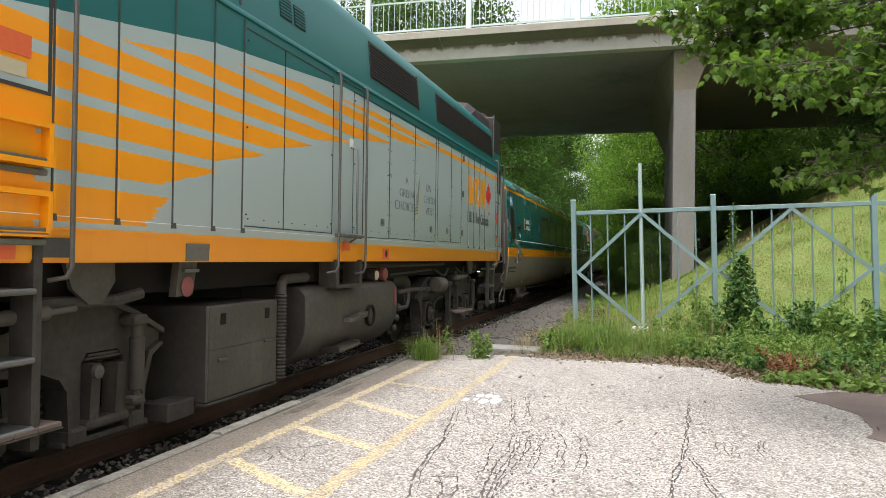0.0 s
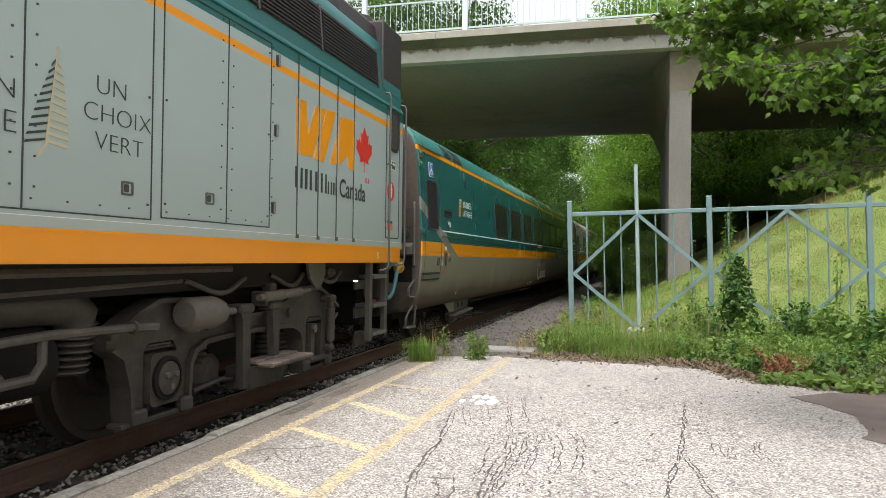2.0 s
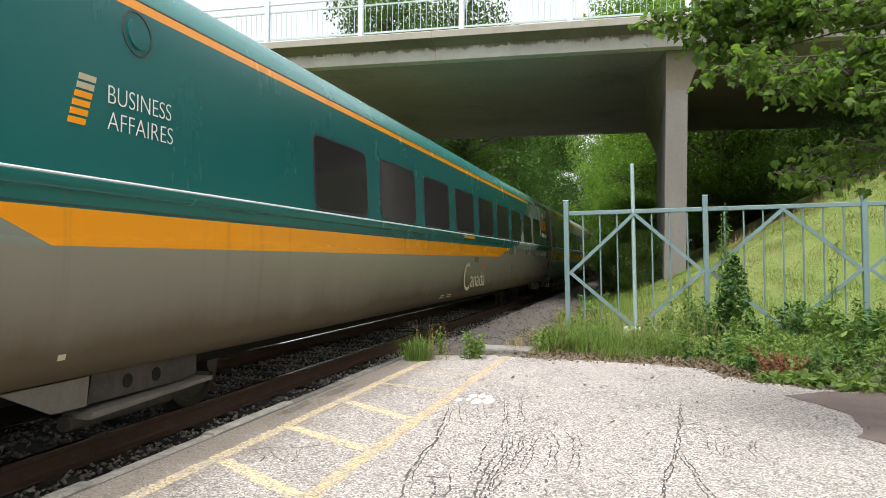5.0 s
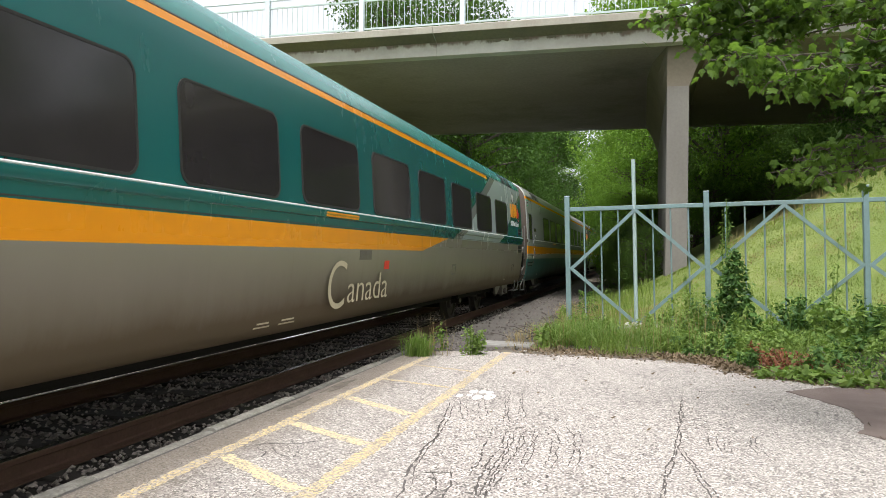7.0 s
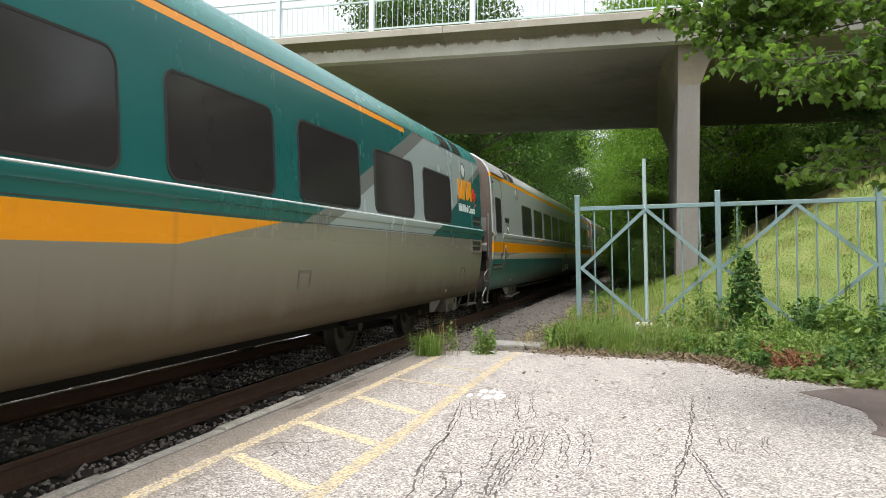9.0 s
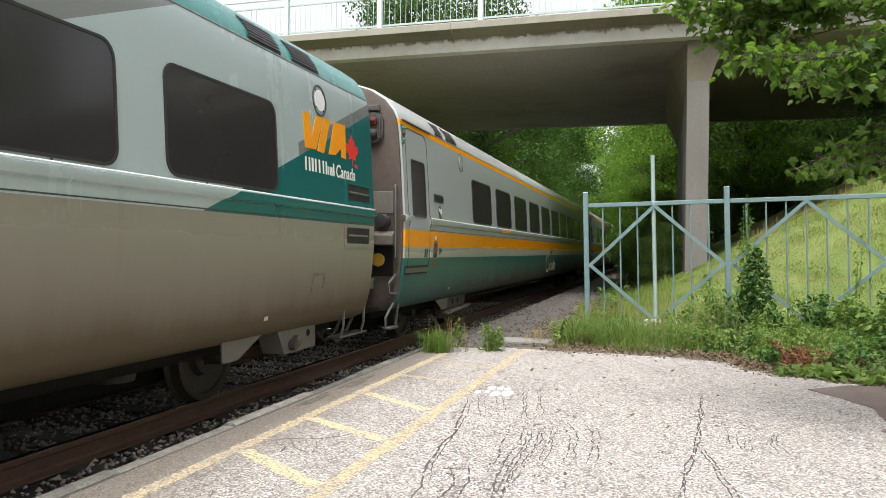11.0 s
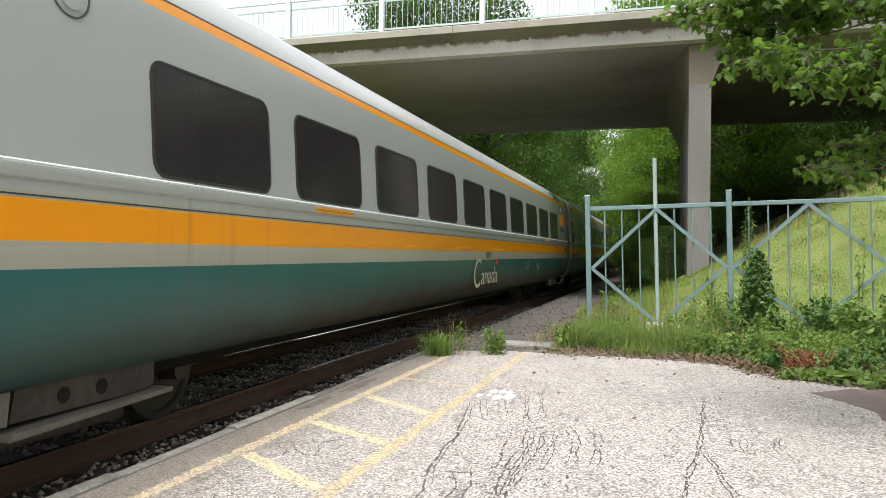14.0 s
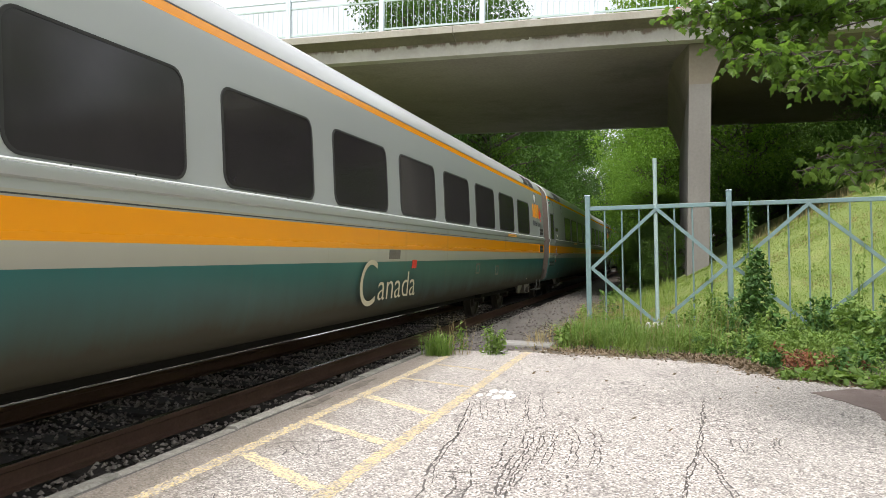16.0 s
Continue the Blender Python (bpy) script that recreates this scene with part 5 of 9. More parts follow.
                part("plug_cable", Geo().tube([(x - 0.02, -0.18, 0.6), (x - 0.04, -0.24, 0.42), (x - 0.08, -0.36, 0.22), (x - 0.12, -0.55, 0.14), (x - 0.15, -0.75, 0.3)], 0.022, 8), M_GRIME, rp, smooth=True)
            part("plug_latch", Geo().box((0.93, -0.22, 0.5), (1.0, -0.14, 0.58), 0.01), M_YELLOWPLUG, car)
        # stirrup steps at the corner
        part("stirrup", Geo().tube([(1.50, 0.0, 0.98), (1.47, -0.10, 0.90), (1.46, -0.14, 0.86), (1.46, -0.13, 0.75), (1.47, -0.10, 0.735), (1.51, 0.0, 0.73)], 0.017, 6), M_STEEL, car, "bent steel stirrup step", smooth=True)
        st = Geo()
        st.tube([(1.47, 0.0, 0.60), (1.44, -0.12, 0.48), (1.43, -0.17, 0.42), (1.43, -0.17, 0.30)], 0.018, 6)
        st.tube([(1.49, 0.13, 0.60), (1.48, 0.12, 0.50), (1.47, 0.10, 0.30)], 0.018, 6)
        st.box((1.40, -0.19, 0.275), (1.50, 0.13, 0.305), 0.008)
        part("step_stirrup", st, M_STEEL, car, "hanging steel step", smooth=True)
        for k in range(3):
            part("brake_hose", Geo().tube([(0.42 + 0.12 * k, -0.05, 0.75), (0.44 + 0.12 * k, -0.2, 0.5), (0.46 + 0.1 * k, -0.4, 0.25 - 0.03 * k), (0.46 + 0.1 * k, -0.6, 0.3), (0.46 + 0.1 * k, -0.85, 0.62)], 0.022, 8), M_RUBBER, car, smooth=True)
    part("end_sill", hull([(0.9, 0.36), (1.36, 0.46), (1.47, 0.62), (1.52, 0.8), (0.5, 0.85), (0.0, 0.85)], [(-0.06, 0.1), (-0.02, 0.05), (0.05, 0.05)]), M_GRIME, car)
    # gangway and coupler
    part("gangway", Geo().box((-0.62, -0.46, 0.85), (0.62, 0.0, 3.05), 0.06), M_RUBBER, car, "black rubber gangway bellows")
    part("gangway", Geo().box((-0.62, L, 0.85), (0.62, L + 0.46, 3.05), 0.06), M_RUBBER, car)
    part("coupler", Geo().box((-0.14, -0.47, 0.45), (0.14, 0.3, 0.72), 0.03), M_GRIME, car, "steel coupler")
    part("coupler", Geo().box((-0.14, L - 0.3, 0.45), (0.14, L + 0.47, 0.72), 0.03), M_GRIME, car)
    # underside
    part("underfloor", Geo().box((-1.0, 5.4, 0.349), (1.0, L - 5.4, 0.52), 0.02), M_DARK, car, "black underfloor equipment")
    for ya, yb in ((0.15, 5.3), (L - 5.3, L - 0.15)):
        # Added black box that blocks the bright far ground between the wheels.
        part("gap_blocker", Geo().box((-0.55, ya + 1.0, 0.10), (0.55, yb - 1.0 if ya < 9 else yb - 1.4, 0.52), 0.05), M_DARK, car)
        part("end_underframe", Geo().box((-1.1, ya, 0.36), (1.1, yb, 0.52), 0.03), M_DARK, car)
    part("underfloor", Geo().box((-1.2, 0.4, 0.5), (1.2, L - 0.4, 0.75)), M_DARK, car)
    for c in (3.45, L - 3.45):
        for a in (c - 1.3, c + 1.3):
            wheelset(a, 0.42, car)
        for s in (-1, 1):
            g = Geo()
            xa, xb = sorted((s * 0.44, s * 0.56))
            g.prism([(c - 1.75, 0.34), (c - 1.2, 0.50), (c - 0.5, 0.50), (c, 0.44), (c + 0.5, 0.50), (c + 1.2, 0.52), (c + 1.75, 0.34), (c + 1.6, 0.22), (c + 1.1, 0.20), (c + 0.5, 0.32), (c - 0.5, 0.32), (c - 1.1, 0.20), (c - 1.6, 0.22)], "x", xa, xb)
            for a in (c - 1.3, c + 1.3):
                g.box((xa - 0.03, a - 0.16, 0.16), (xb + 0.03, a + 0.16, 0.46), 0.03)
                g.lathe([(0.11, 0.0), (0.11, s * 0.05), (0.07, s * 0.07)], ((xb if s > 0 else xa), a, 0.31), "x", 14)
            tr = part("truck_frame", g, M_DARK, car, "dark inside-framed coach truck")
        # guard plate and equipment hung below the skirt
        if c < 12:
            part("guard_plate", Geo().prism([(2.07, 0.515), (2.76, 0.515), (2.74, 0.33), (2.45, 0.335)], "x", 1.385, 1.40), M_ENDGREY, tr, "pale grey guard plate below the skirt")
            br = Geo().prism([(2.82, 0.53), (3.97, 0.53), (3.97, 0.36), (3.80, 0.33), (2.78, 0.33)], "x", 1.20, 1.37)
            bk = part("hanger_bracket", br, M_GRIME, tr, "grey hanger box with two round holes")
            for q in (3.16, 3.47):
                part("bracket_hole", Geo().lathe([(0.05, 0.0), (0.05, 0.004), (0.0, 0.004)], (1.37, q, 0.425), "x", 14), M_DARK, bk)
            ledge = part("step_ledge", Geo().prism([(2.70, 0.255), (4.06, 0.30), (4.06, 0.33), (2.72, 0.295)], "x", 1.24, 1.46), M_ENDGREY, tr, "worn projecting ledge")
            part("air_tube", Geo().tube([(1.30, 2.66, 0.225), (1.30, 3.7, 0.22)], 0.05, 10), M_GRIME, ledge, smooth=True)
        else:
            part("guard_plate", Geo().prism([(22.26, 0.54), (22.90, 0.54), (22.48, 0.35), (22.27, 0.36)], "x", 1.385, 1.40), M_ENDGREY, tr, "pale grey guard plate below the skirt")
            bk = part("hanger_bracket", Geo().prism([(23.18, 0.54), (23.96, 0.54), (23.96, 0.30), (23.32, 0.29)], "x", 1.15, 1.38), M_ENDGREY, tr, "grey box below the skirt")
            part("round_valve", Geo().lathe([(0.050, -0.05), (0.055, 0.05), (0.035, 0.065), (0.0, 0.067)], (1.38, 23.52, 0.40), "x", 16), M_CYL, bk, "dusty brown round valve", smooth=True)
            part("valve_mount", Geo().lathe([(0.06, -0.02), (0.05, 0.06)], (1.38, 23.45, 0.37), "x", 12), M_GRIME, bk, smooth=True)
            part("bracket_hole", Geo().lathe([(0.035, 0.0), (0.035, 0.004), (0.0, 0.004)], (1.38, 23.80, 0.45), "x", 12), M_DARK, bk)
        for q in ((2.36,) if c < 12 else (22.70,)):
            part("stencil_bar", plate([(q, 0.67), (q + 0.06, 0.67), (q + 0.06, 0.705), (q, 0.705)], LRC, 0.004, 0.006), M_CREAM, car, "small pale stencil")
        part("spring_pot", Geo().lathe([(0.16, 0.0), (0.17, 0.05), (0.17, 0.15), (0.14, 0.2)], (0.9, c, 0.3), "z", 14), M_GRIME, tr, smooth=True)
    # liveries' lettering
    if green:
        words("BUSINESS", 0.17, 2.66, 2.235, 1.575, M_WHITE, car, squeeze=0.92, thin=-0.003)
        words("AFFAIRES", 0.17, 2.66, 2.07, 1.582, M_WHITE, car, squeeze=0.96, thin=-0.003)
        for k in range(6):
            z = 2.06 + 0.055 * k
            part("amber_dash", plate([(2.34 + 0.02 * k, z), (2.48 + 0.02 * k, z), (2.49 + 0.02 * k, z + 0.038), (2.35 + 0.02 * k, z + 0.038)], LRC, 0.004, 0.006), M_AMBER if k < 4 else M_CREAM, car)
        sign = part("access_sign", plate([(0.57, 2.575), (0.82, 2.575), (0.82, 2.80), (0.57, 2.80)], LRC, 0.006, 0.01), M_WHITE, car, "blue and white wheelchair sign")
        part("sign_field", plate([(0.585, 2.587), (0.805, 2.587), (0.805, 2.788), (0.585, 2.788)], LRC, 0.009, 0.01), M_BLUE, sign)
        g = Geo()
        ring = [(0.685 + 0.05 * math.cos(a), 2.65 + 0.042 * math.sin(a)) for a in (k * math.pi / 9 + 0.6 for k in range(15))]
        g.tube([(side_x(LRC, z) + 0.011, y, z) for y, z in ring], 0.008, 5)
        at = lambda y, z: (side_x(LRC, z) + 0.011, y, z)
        g.tube([at(0.665, 2.745), at(0.67, 2.68), at(0.725, 2.672), at(0.755, 2.615)], 0.008, 5)
        g.tube([at(0.663, 2.758), at(0.663, 2.772)], 0.014, 6)
        part("sign_figure", g, M_WHITE, sign)
    c0 = 12.15
    words("C", 0.76, c0 - 0.12, 0.69, 1.600, M_CREAM, car, "wordmark", 1.02, "cream letters", 0.22, -0.006)
    words("anada", 0.47, c0 + 0.46, 0.735, 1.600, M_CREAM, car, "wordmark", 1.26, "cream letters", 0.18, -0.004)
    part("wordmark_flag", plate([(c0 + 1.74, 1.09), (c0 + 1.92, 1.09), (c0 + 1.92, 1.20), (c0 + 1.74, 1.20)], LRC, 0.004, 0.006), M_RED, car)
    part("number_bar", plate([(13.02, 1.215), (13.40, 1.215), (13.40, 1.33), (13.02, 1.33)], LRC, 0.004, 0.006), M_ENDGREY, car, "plain brown-grey number panel")
    for y0 in ((first_window + 6.35,) if green else (5.91, 19.95)):
        tag = part("amber_tag", plate(rounded(y0, y0 + 0.89, 1.672, 1.722, 0.008), LRC, 0.004, 0.006), M_AMBER, car, "amber sill tag with small dark print")
        at = y0 + 0.03
        for wd in (0.21, 0.07, 0.10, 0.05, 0.12, 0.18):
            part("print_bar", plate([(at, 1.688), (at + wd, 1.688), (at + wd, 1.706), (at, 1.706)], LRC, 0.006, 0.006), M_YELLOWPLUG, tag)
            at += wd + 0.022
    for k in range(windows):
        for q in (0.45, 0.98):
            y0 = first_window + 1.955 * k + q
            part("drain_slot", plate([(y0, 1.756), (y0 + 0.012, 1.756), (y0 + 0.012, 1.772), (y0, 1.772)], LRC, 0.005, 0.006), M_RUBBER, car)
    for y, z in ((23.5 if green else 19.0, 1.0), (17.4, 1.06)):
        part("access_flap", frame_plate(rounded(y, y + 0.27, z - 0.13, z + 0.06, 0.02), rounded(y + 0.03, y + 0.24, z - 0.10, z + 0.03, 0.015), LRC, 0.006, 0.008), M_ENDGREY, car)
    for q0, q1 in ((10.77, 11.05), (11.23, 11.55)) if green else ():
        for q in (0.0, 0.035):
            part("stencil_bar", plate([(q0 + q, 0.610 + q), (q1 - q, 0.610 + q), (q1 - q, 0.625 + q), (q0 + q, 0.625 + q)], LRC, 0.004, 0.006), M_CREAM, car, "small pale stencilled print")
    # tail end: recessed handholds
    for z, y0 in ((1.90, L - 0.86), (1.44, L - 0.90)):
        rc = part("handhold_frame", frame_plate(rounded(y0, y0 + 0.72, z - 0.13, z + 0.13, 0.03), rounded(y0 + 0.05, y0 + 0.67, z - 0.085, z + 0.085, 0.02), LRC, 0.012, 0.02), mat, car, "framed recessed handhold")
        part("handhold_recess", plate([(y0 + 0.05, z - 0.085), (y0 + 0.67, z - 0.085), (y0 + 0.67, z + 0.085), (y0 + 0.05, z + 0.085)], LRC, 0.003, 0.006), M_RUBBER, rc)
        part("handhold_bar", Geo().tube([(side_x(LRC, z) + 0.012, y0 + 0.08, z), (side_x(LRC, z) + 0.012, y0 + 0.6, z)], 0.012, 6), M_STEEL, rc)
    emblem(L - 1.74, 2.245, 0.78, LRC, car, M_WHITE if green else M_INK)
    maple_mark(L - 0.63, 2.36, 0.34, LRC, car)
    th = part("round_hatch", frame_plate([(L - 1.37 + 0.15 * math.cos(a), 2.755 + 0.155 * math.sin(a)) for a in (k * math.pi / 12 for k in range(24))],
                                         [(L - 1.37 + 0.135 * math.cos(a), 2.755 + 0.14 * math.sin(a)) for a in (k * math.pi / 12 for k in range(24))], LRC, 0.008, 0.012), M_RIB, car, "round riveted hatch")
    part("hatch_cover", plate([(L - 1.37 + 0.10 * math.cos(a), 2.755 + 0.105 * math.sin(a)) for a in (k * math.pi / 12 for k in range(24))], LRC, 0.010, 0.012), M_GLINT_HATCH, th, "pale grey hatch cover")
    for k in range(4):
        a = k * math.pi / 2 + 0.7
        part("hatch_bolt", plate([(L - 1.37 + 0.118 * math.cos(a) + p, 2.755 + 0.122 * math.sin(a) + q) for p, q in ((-0.008, -0.008), (0.008, -0.008), (0.008, 0.008), (-0.008, 0.008))], LRC, 0.012, 0.012), M_RIB, th)
    tl = Geo()
    for q in (L - 0.64, L - 0.08):
        tl.tube([(1.49, q, 0.64), (1.495, q - 0.02, 0.46), (1.46, q - 0.02, 0.35)], 0.015, 6)
    tl.box((1.33, L - 0.70, 0.325), (1.48, L + 0.06, 0.35), 0.008)
    part("tail_step", tl, M_STEEL, car, "hanging steel step")
    return car


def sideframe(g, c, s, wb=1.37):
    """One cast side frame of a locomotive truck: a deep arched beam with two pedestals, open round each journal."""
    half = [(0.0, 0.60), (0.53, 0.59), (0.76, 0.575), (0.90, 0.52), (0.96, 0.44), (0.985, 0.12), (1.125, 0.12), (1.125, 0.59), (1.17, 0.65), (1.46, 0.65), (1.51, 0.60), (1.51, 0.12), (1.68, 0.12), (1.70, 0.36), (1.77, 0.57),
            (1.89, 0.64), (1.90, 0.75), (1.62, 0.89), (1.40, 0.975), (1.06, 0.975), (0.86, 0.93), (0.60, 0.87), (0.32, 0.79), (0.0, 0.78)]
    for q in (1, -1):
        pts = [(c + q * y, z) for y, z in half]
        a, b = sorted((s * 1.16, s * 1.29))
        g.prism(pts if q > 0 else pts[::-1], "x", a, b)
        # raised rims along the top edge and down the pedestal legs
        a, b = sorted((s * 1.29, s * 1.335))
        for rim in ([(0.0, 0.745), (0.33, 0.755), (0.62, 0.835), (0.88, 0.895), (1.07, 0.94), (1.38, 0.94), (1.60, 0.86), (1.90, 0.715), (1.90, 0.75), (1.62, 0.89), (1.40, 0.975), (1.06, 0.975), (0.86, 0.93), (0.60, 0.87), (0.32, 0.79), (0.0, 0.78)],
                    [(0.985, 0.12), (1.02, 0.12), (1.0, 0.45), (0.94, 0.555), (0.78, 0.615), (0.53, 0.63), (0.0, 0.64), (0.0, 0.60), (0.53, 0.59), (0.76, 0.575), (0.90, 0.52), (0.96, 0.44)],
                    [(1.64, 0.12), (1.68, 0.12), (1.70, 0.36), (1.77, 0.57), (1.89, 0.64), (1.86, 0.66), (1.73, 0.60), (1.665, 0.38)]):
            p2 = [(c + q * y, z) for y, z in rim]
            g.prism(p2 if q > 0 else p2[::-1], "x", a, b)
        # lugs and the tie bar under the journal
        for y in (1.05, 1.60):
            g.box((min(s * 1.17, s * 1.36), c + q * y - 0.075, 0.085), (max(s * 1.17, s * 1.36), c + q * y + 0.075, 0.20), 0.02)
        y0, y1 = sorted((c + q * 0.96, c + q * 1.76))
        g.box((min(s * 1.18, s * 1.32), y0, 0.075), (max(s * 1.18, s * 1.32), y1, 0.12), 0.012)
        g.lathe([(0.05, 0), (0.05, s * 0.03), (0.03, s * 0.04)], (s * 1.29, c + q * 0.72, 0.73), "x", 10)


def locomotive():
    U0 = -12.2
    loco = empty("diesel_locomotive", (TRACK_X, U0, 0), "grey, amber and green streamlined diesel locomotive with dusty running gear", "locomotive")
    VEHICLES.append((loco, U0))
    o = -U0                        # adds to a place along the train
    L = 17.16
    stn = [(2.2, 0.0), (3.2, 0.0)] + [(3.2 + k, 0.0) for k in range(1, 14)] + [(L - 0.08, 0.0), (L - 0.02, 0.05)]
    part("body", hull(F40, stn), M_LOCO, loco, "painted locomotive carbody", smooth=True)
    part("nose", hull([(1.40, 1.24), (1.56, 1.24), (1.575, 1.40), (1.56, 2.2), (1.45, 2.7), (1.2, 2.95), (0.0, 3.0)], [(0.3, 0.35), (0.6, 0.12), (1.2, 0.03), (2.25, 0.0)]), M_AMBER, loco, "amber rounded nose", smooth=True)
    part("sill_lip", plate([(0.8, 1.425), (L - 0.05, 1.425), (L - 0.05, 1.44), (0.8, 1.44)], F40, 0.006, 0.012), M_AMBER, loco)
    part("base_trim", plate([(0.8, 1.502), (L - 0.10, 1.502), (L - 0.10, 1.506), (0.8, 1.506)], F40, 0.003, 0.005), M_WHITE, loco, "thin pale joint line")
    part("shoulder_trim", plate([(1.2, 3.235), (L - 0.1, 3.235), (L - 0.1, 3.25), (1.2, 3.25)], F40, 0.012, 0.02), M_LOCO, loco)
    # thick battens with feet
    for u in (-7.93, -7.42, -6.86, -6.38, -5.96, 1.76, 2.22, 2.68, 3.15):
        y = u + o
        bt = part("batten", plate([(y, 1.50), (y + 0.016, 1.50), (y + 0.016, 3.22), (y, 3.22)], F40, 0.014, 0.024), M_LOCO, loco, "painted vertical batten")
        g = Geo()
        # The dark strip draws the batten's shadow line; the wider plate is its foot.
        plate([(y - 0.008, 1.50), (y, 1.50), (y, 3.22), (y - 0.008, 3.22)], F40, 0.010, 0.02, g=g)
        plate([(y - 0.012, 1.475), (y + 0.026, 1.475), (y + 0.020, 1.515), (y - 0.010, 1.515)], F40, 0.018, 0.03, g=g)
        part("batten_shadow_and_foot", g, M_RIB, bt, "shadow line drawn beside the batten, with its dark foot")
    # access doors with seams, hinges and latches
    def access(u0, u1, z0, z1, mids=()):
        y0, y1 = u0 + o, u1 + o
        d = part("access_door", frame_plate([(y0, z0), (y1, z0), (y1, z1), (y0, z1)], [(y0 + 0.009, z0 + 0.009), (y1 - 0.009, z0 + 0.009), (y1 - 0.009, z1 - 0.009), (y0 + 0.009, z1 - 0.009)], F40, 0.005, 0.01), M_PANELGAP, loco, "hinged access door")
        for m in mids:
            part("door_seam", plate([(m + o - 0.004, z0), (m + o + 0.004, z0), (m + o + 0.004, z1), (m + o - 0.004, z1)], F40, 0.006, 0.01), M_PANELGAP, d)
        for z in (z0 + 0.1, (z0 + z1) / 2, z1 - 0.1):
            for yy in (y0 + 0.04, y1 - 0.04):
                part("bolt", plate([(yy - 0.007, z - 0.007), (yy + 0.007, z - 0.007), (yy + 0.007, z + 0.007), (yy - 0.007, z + 0.007)], F40, 0.01, 0.012), M_RIB, d)
        return d

    access(-5.94, -4.20, 1.53, 3.16, (-5.26,))
    access(-3.66, -2.46, 1.52, 3.14)
    access(-2.46, -0.36, 1.53, 3.16, (-1.42,))
    d = access(-0.26, 1.24, 1.55, 3.18, (0.55,))
    for u, z in ((1.33, 2.42), (1.30, 1.73), (1.35, 3.05)):
        la = part("hinge", Geo().tube([(1.612, u + o, z - 0.055), (1.612, u + o, z + 0.055)], 0.012, 8), M_STEEL, d, "small door hinge", smooth=True)
        part("hinge_leaf", plate([(u + o - 0.032, z - 0.05), (u + o - 0.004, z - 0.05), (u + o - 0.004, z + 0.05), (u + o - 0.032, z + 0.05)], F40, 0.006, 0.008), M_RIB, la)
    for u, z in ((0.32, 1.73), (-0.6, 1.72), (-2.7, 1.72)):
        la = part("latch", frame_plate(rounded(u + o - 0.055, u + o + 0.055, z - 0.045, z + 0.045, 0.012), rounded(u + o - 0.042, u + o + 0.042, z - 0.032, z + 0.032, 0.008), F40, 0.008, 0.012), M_STEEL, d, "recessed latch")
        part("latch_pull", plate(rounded(u + o - 0.028, u + o + 0.016, z - 0.024, z + 0.026, 0.012), F40, 0.004, 0.006), M_RIB, la)
    # rows of bolts along the panels' edges
    g = Geo()
    q = 0.0055
    for u in (0.47, 0.62, 1.27, -1.50, -1.34, -2.40, -2.53):
        for k in range(10):
            z = 1.66 + 0.165 * k
            plate([(u + o - q, z - q), (u + o + q, z - q), (u + o + q, z + q), (u + o - q, z + q)], F40, 0.008, 0.008, g=g)
    for u0, u1 in ((-0.2, 1.2), (-2.4, -0.42), (-3.6, -2.52), (-5.87, -4.24)):
        u = u0
        while u < u1:
            plate([(u + o - q, 1.59), (u + o + q, 1.59), (u + o + q, 1.60), (u + o - q, 1.60)], F40, 0.008, 0.008, g=g)
            u += 0.26
    tagged(part("bolt_heads", g, M_RIB, loco, "small bolt heads on the panels"), kind="stuff")
    for u in (-8.0,):
        part("sill_step", plate([(u + o, 1.27), (u + o + 0.26, 1.27), (u + o + 0.26, 1.38), (u + o, 1.38)], F40, 0.012, 0.02), M_RIB, loco)
    # side door with handrails
    part("side_door", frame_plate(rounded(-4.0 + o, -3.35 + o, 1.50, 3.2, 0.03), rounded(-3.985 + o, -3.365 + o, 1.515, 3.185, 0.03), F40, 0.005, 0.01), M_PANELGAP, loco, "narrow side door between handrails")
    part("door_sign", plate([(-3.76 + o, 2.50), (-3.66 + o, 2.50), (-3.66 + o, 2.60), (-3.76 + o, 2.60)], F40, 0.005, 0.008), M_WHITE, loco, "small white sign")
    for u, za, zb in ((-4.14, 3.24, 1.12), (-3.38, 3.24, 1.10), (-7.83, 3.6, 1.14), (4.22, 3.40, 1.14), (4.84, 3.36, 1.20)):
        y = u + o
        x = 1.595
        top = [(x - 0.02, y, za), (x + 0.04, y, za - 0.01), (x + 0.055, y, za - 0.06)]
        bot = [(x + 0.055, y, zb + 0.08), (x + 0.04, y - 0.02, zb + 0.02), (x - 0.05, y - 0.06, zb)]
        part("handrail", Geo().tube(top + bot, 0.0145, 8), M_HANDRAIL, loco, "long dark steel handrail", smooth=True)
    part("inner_grab", Geo().tube([(1.60, -3.72 + o, 2.5), (1.68, -3.72 + o, 2.48), (1.68, -3.72 + o, 1.5), (1.60, -3.72 + o, 1.45)], 0.014, 8), M_STEEL, loco, smooth=True)
    part("grab_base", Geo().box((1.58, -4.12 + o, 1.50), (1.72, -3.55 + o, 1.54), 0.01), M_STEEL, loco)
    st = Geo()
    for u in (-4.05, -3.4):
        st.prism([(u + o - 0.03, 1.26), (u + o + 0.05, 1.26), (u + o + 0.05, 0.98), (u + o - 0.03, 0.98)], "x", 1.40, 1.60)
    st.box((1.36, -4.08 + o, 0.95), (1.60, -3.35 + o, 0.99), 0.008)
    part("side_step", st, M_GRIME, loco, "grimy hanging step below the side door")
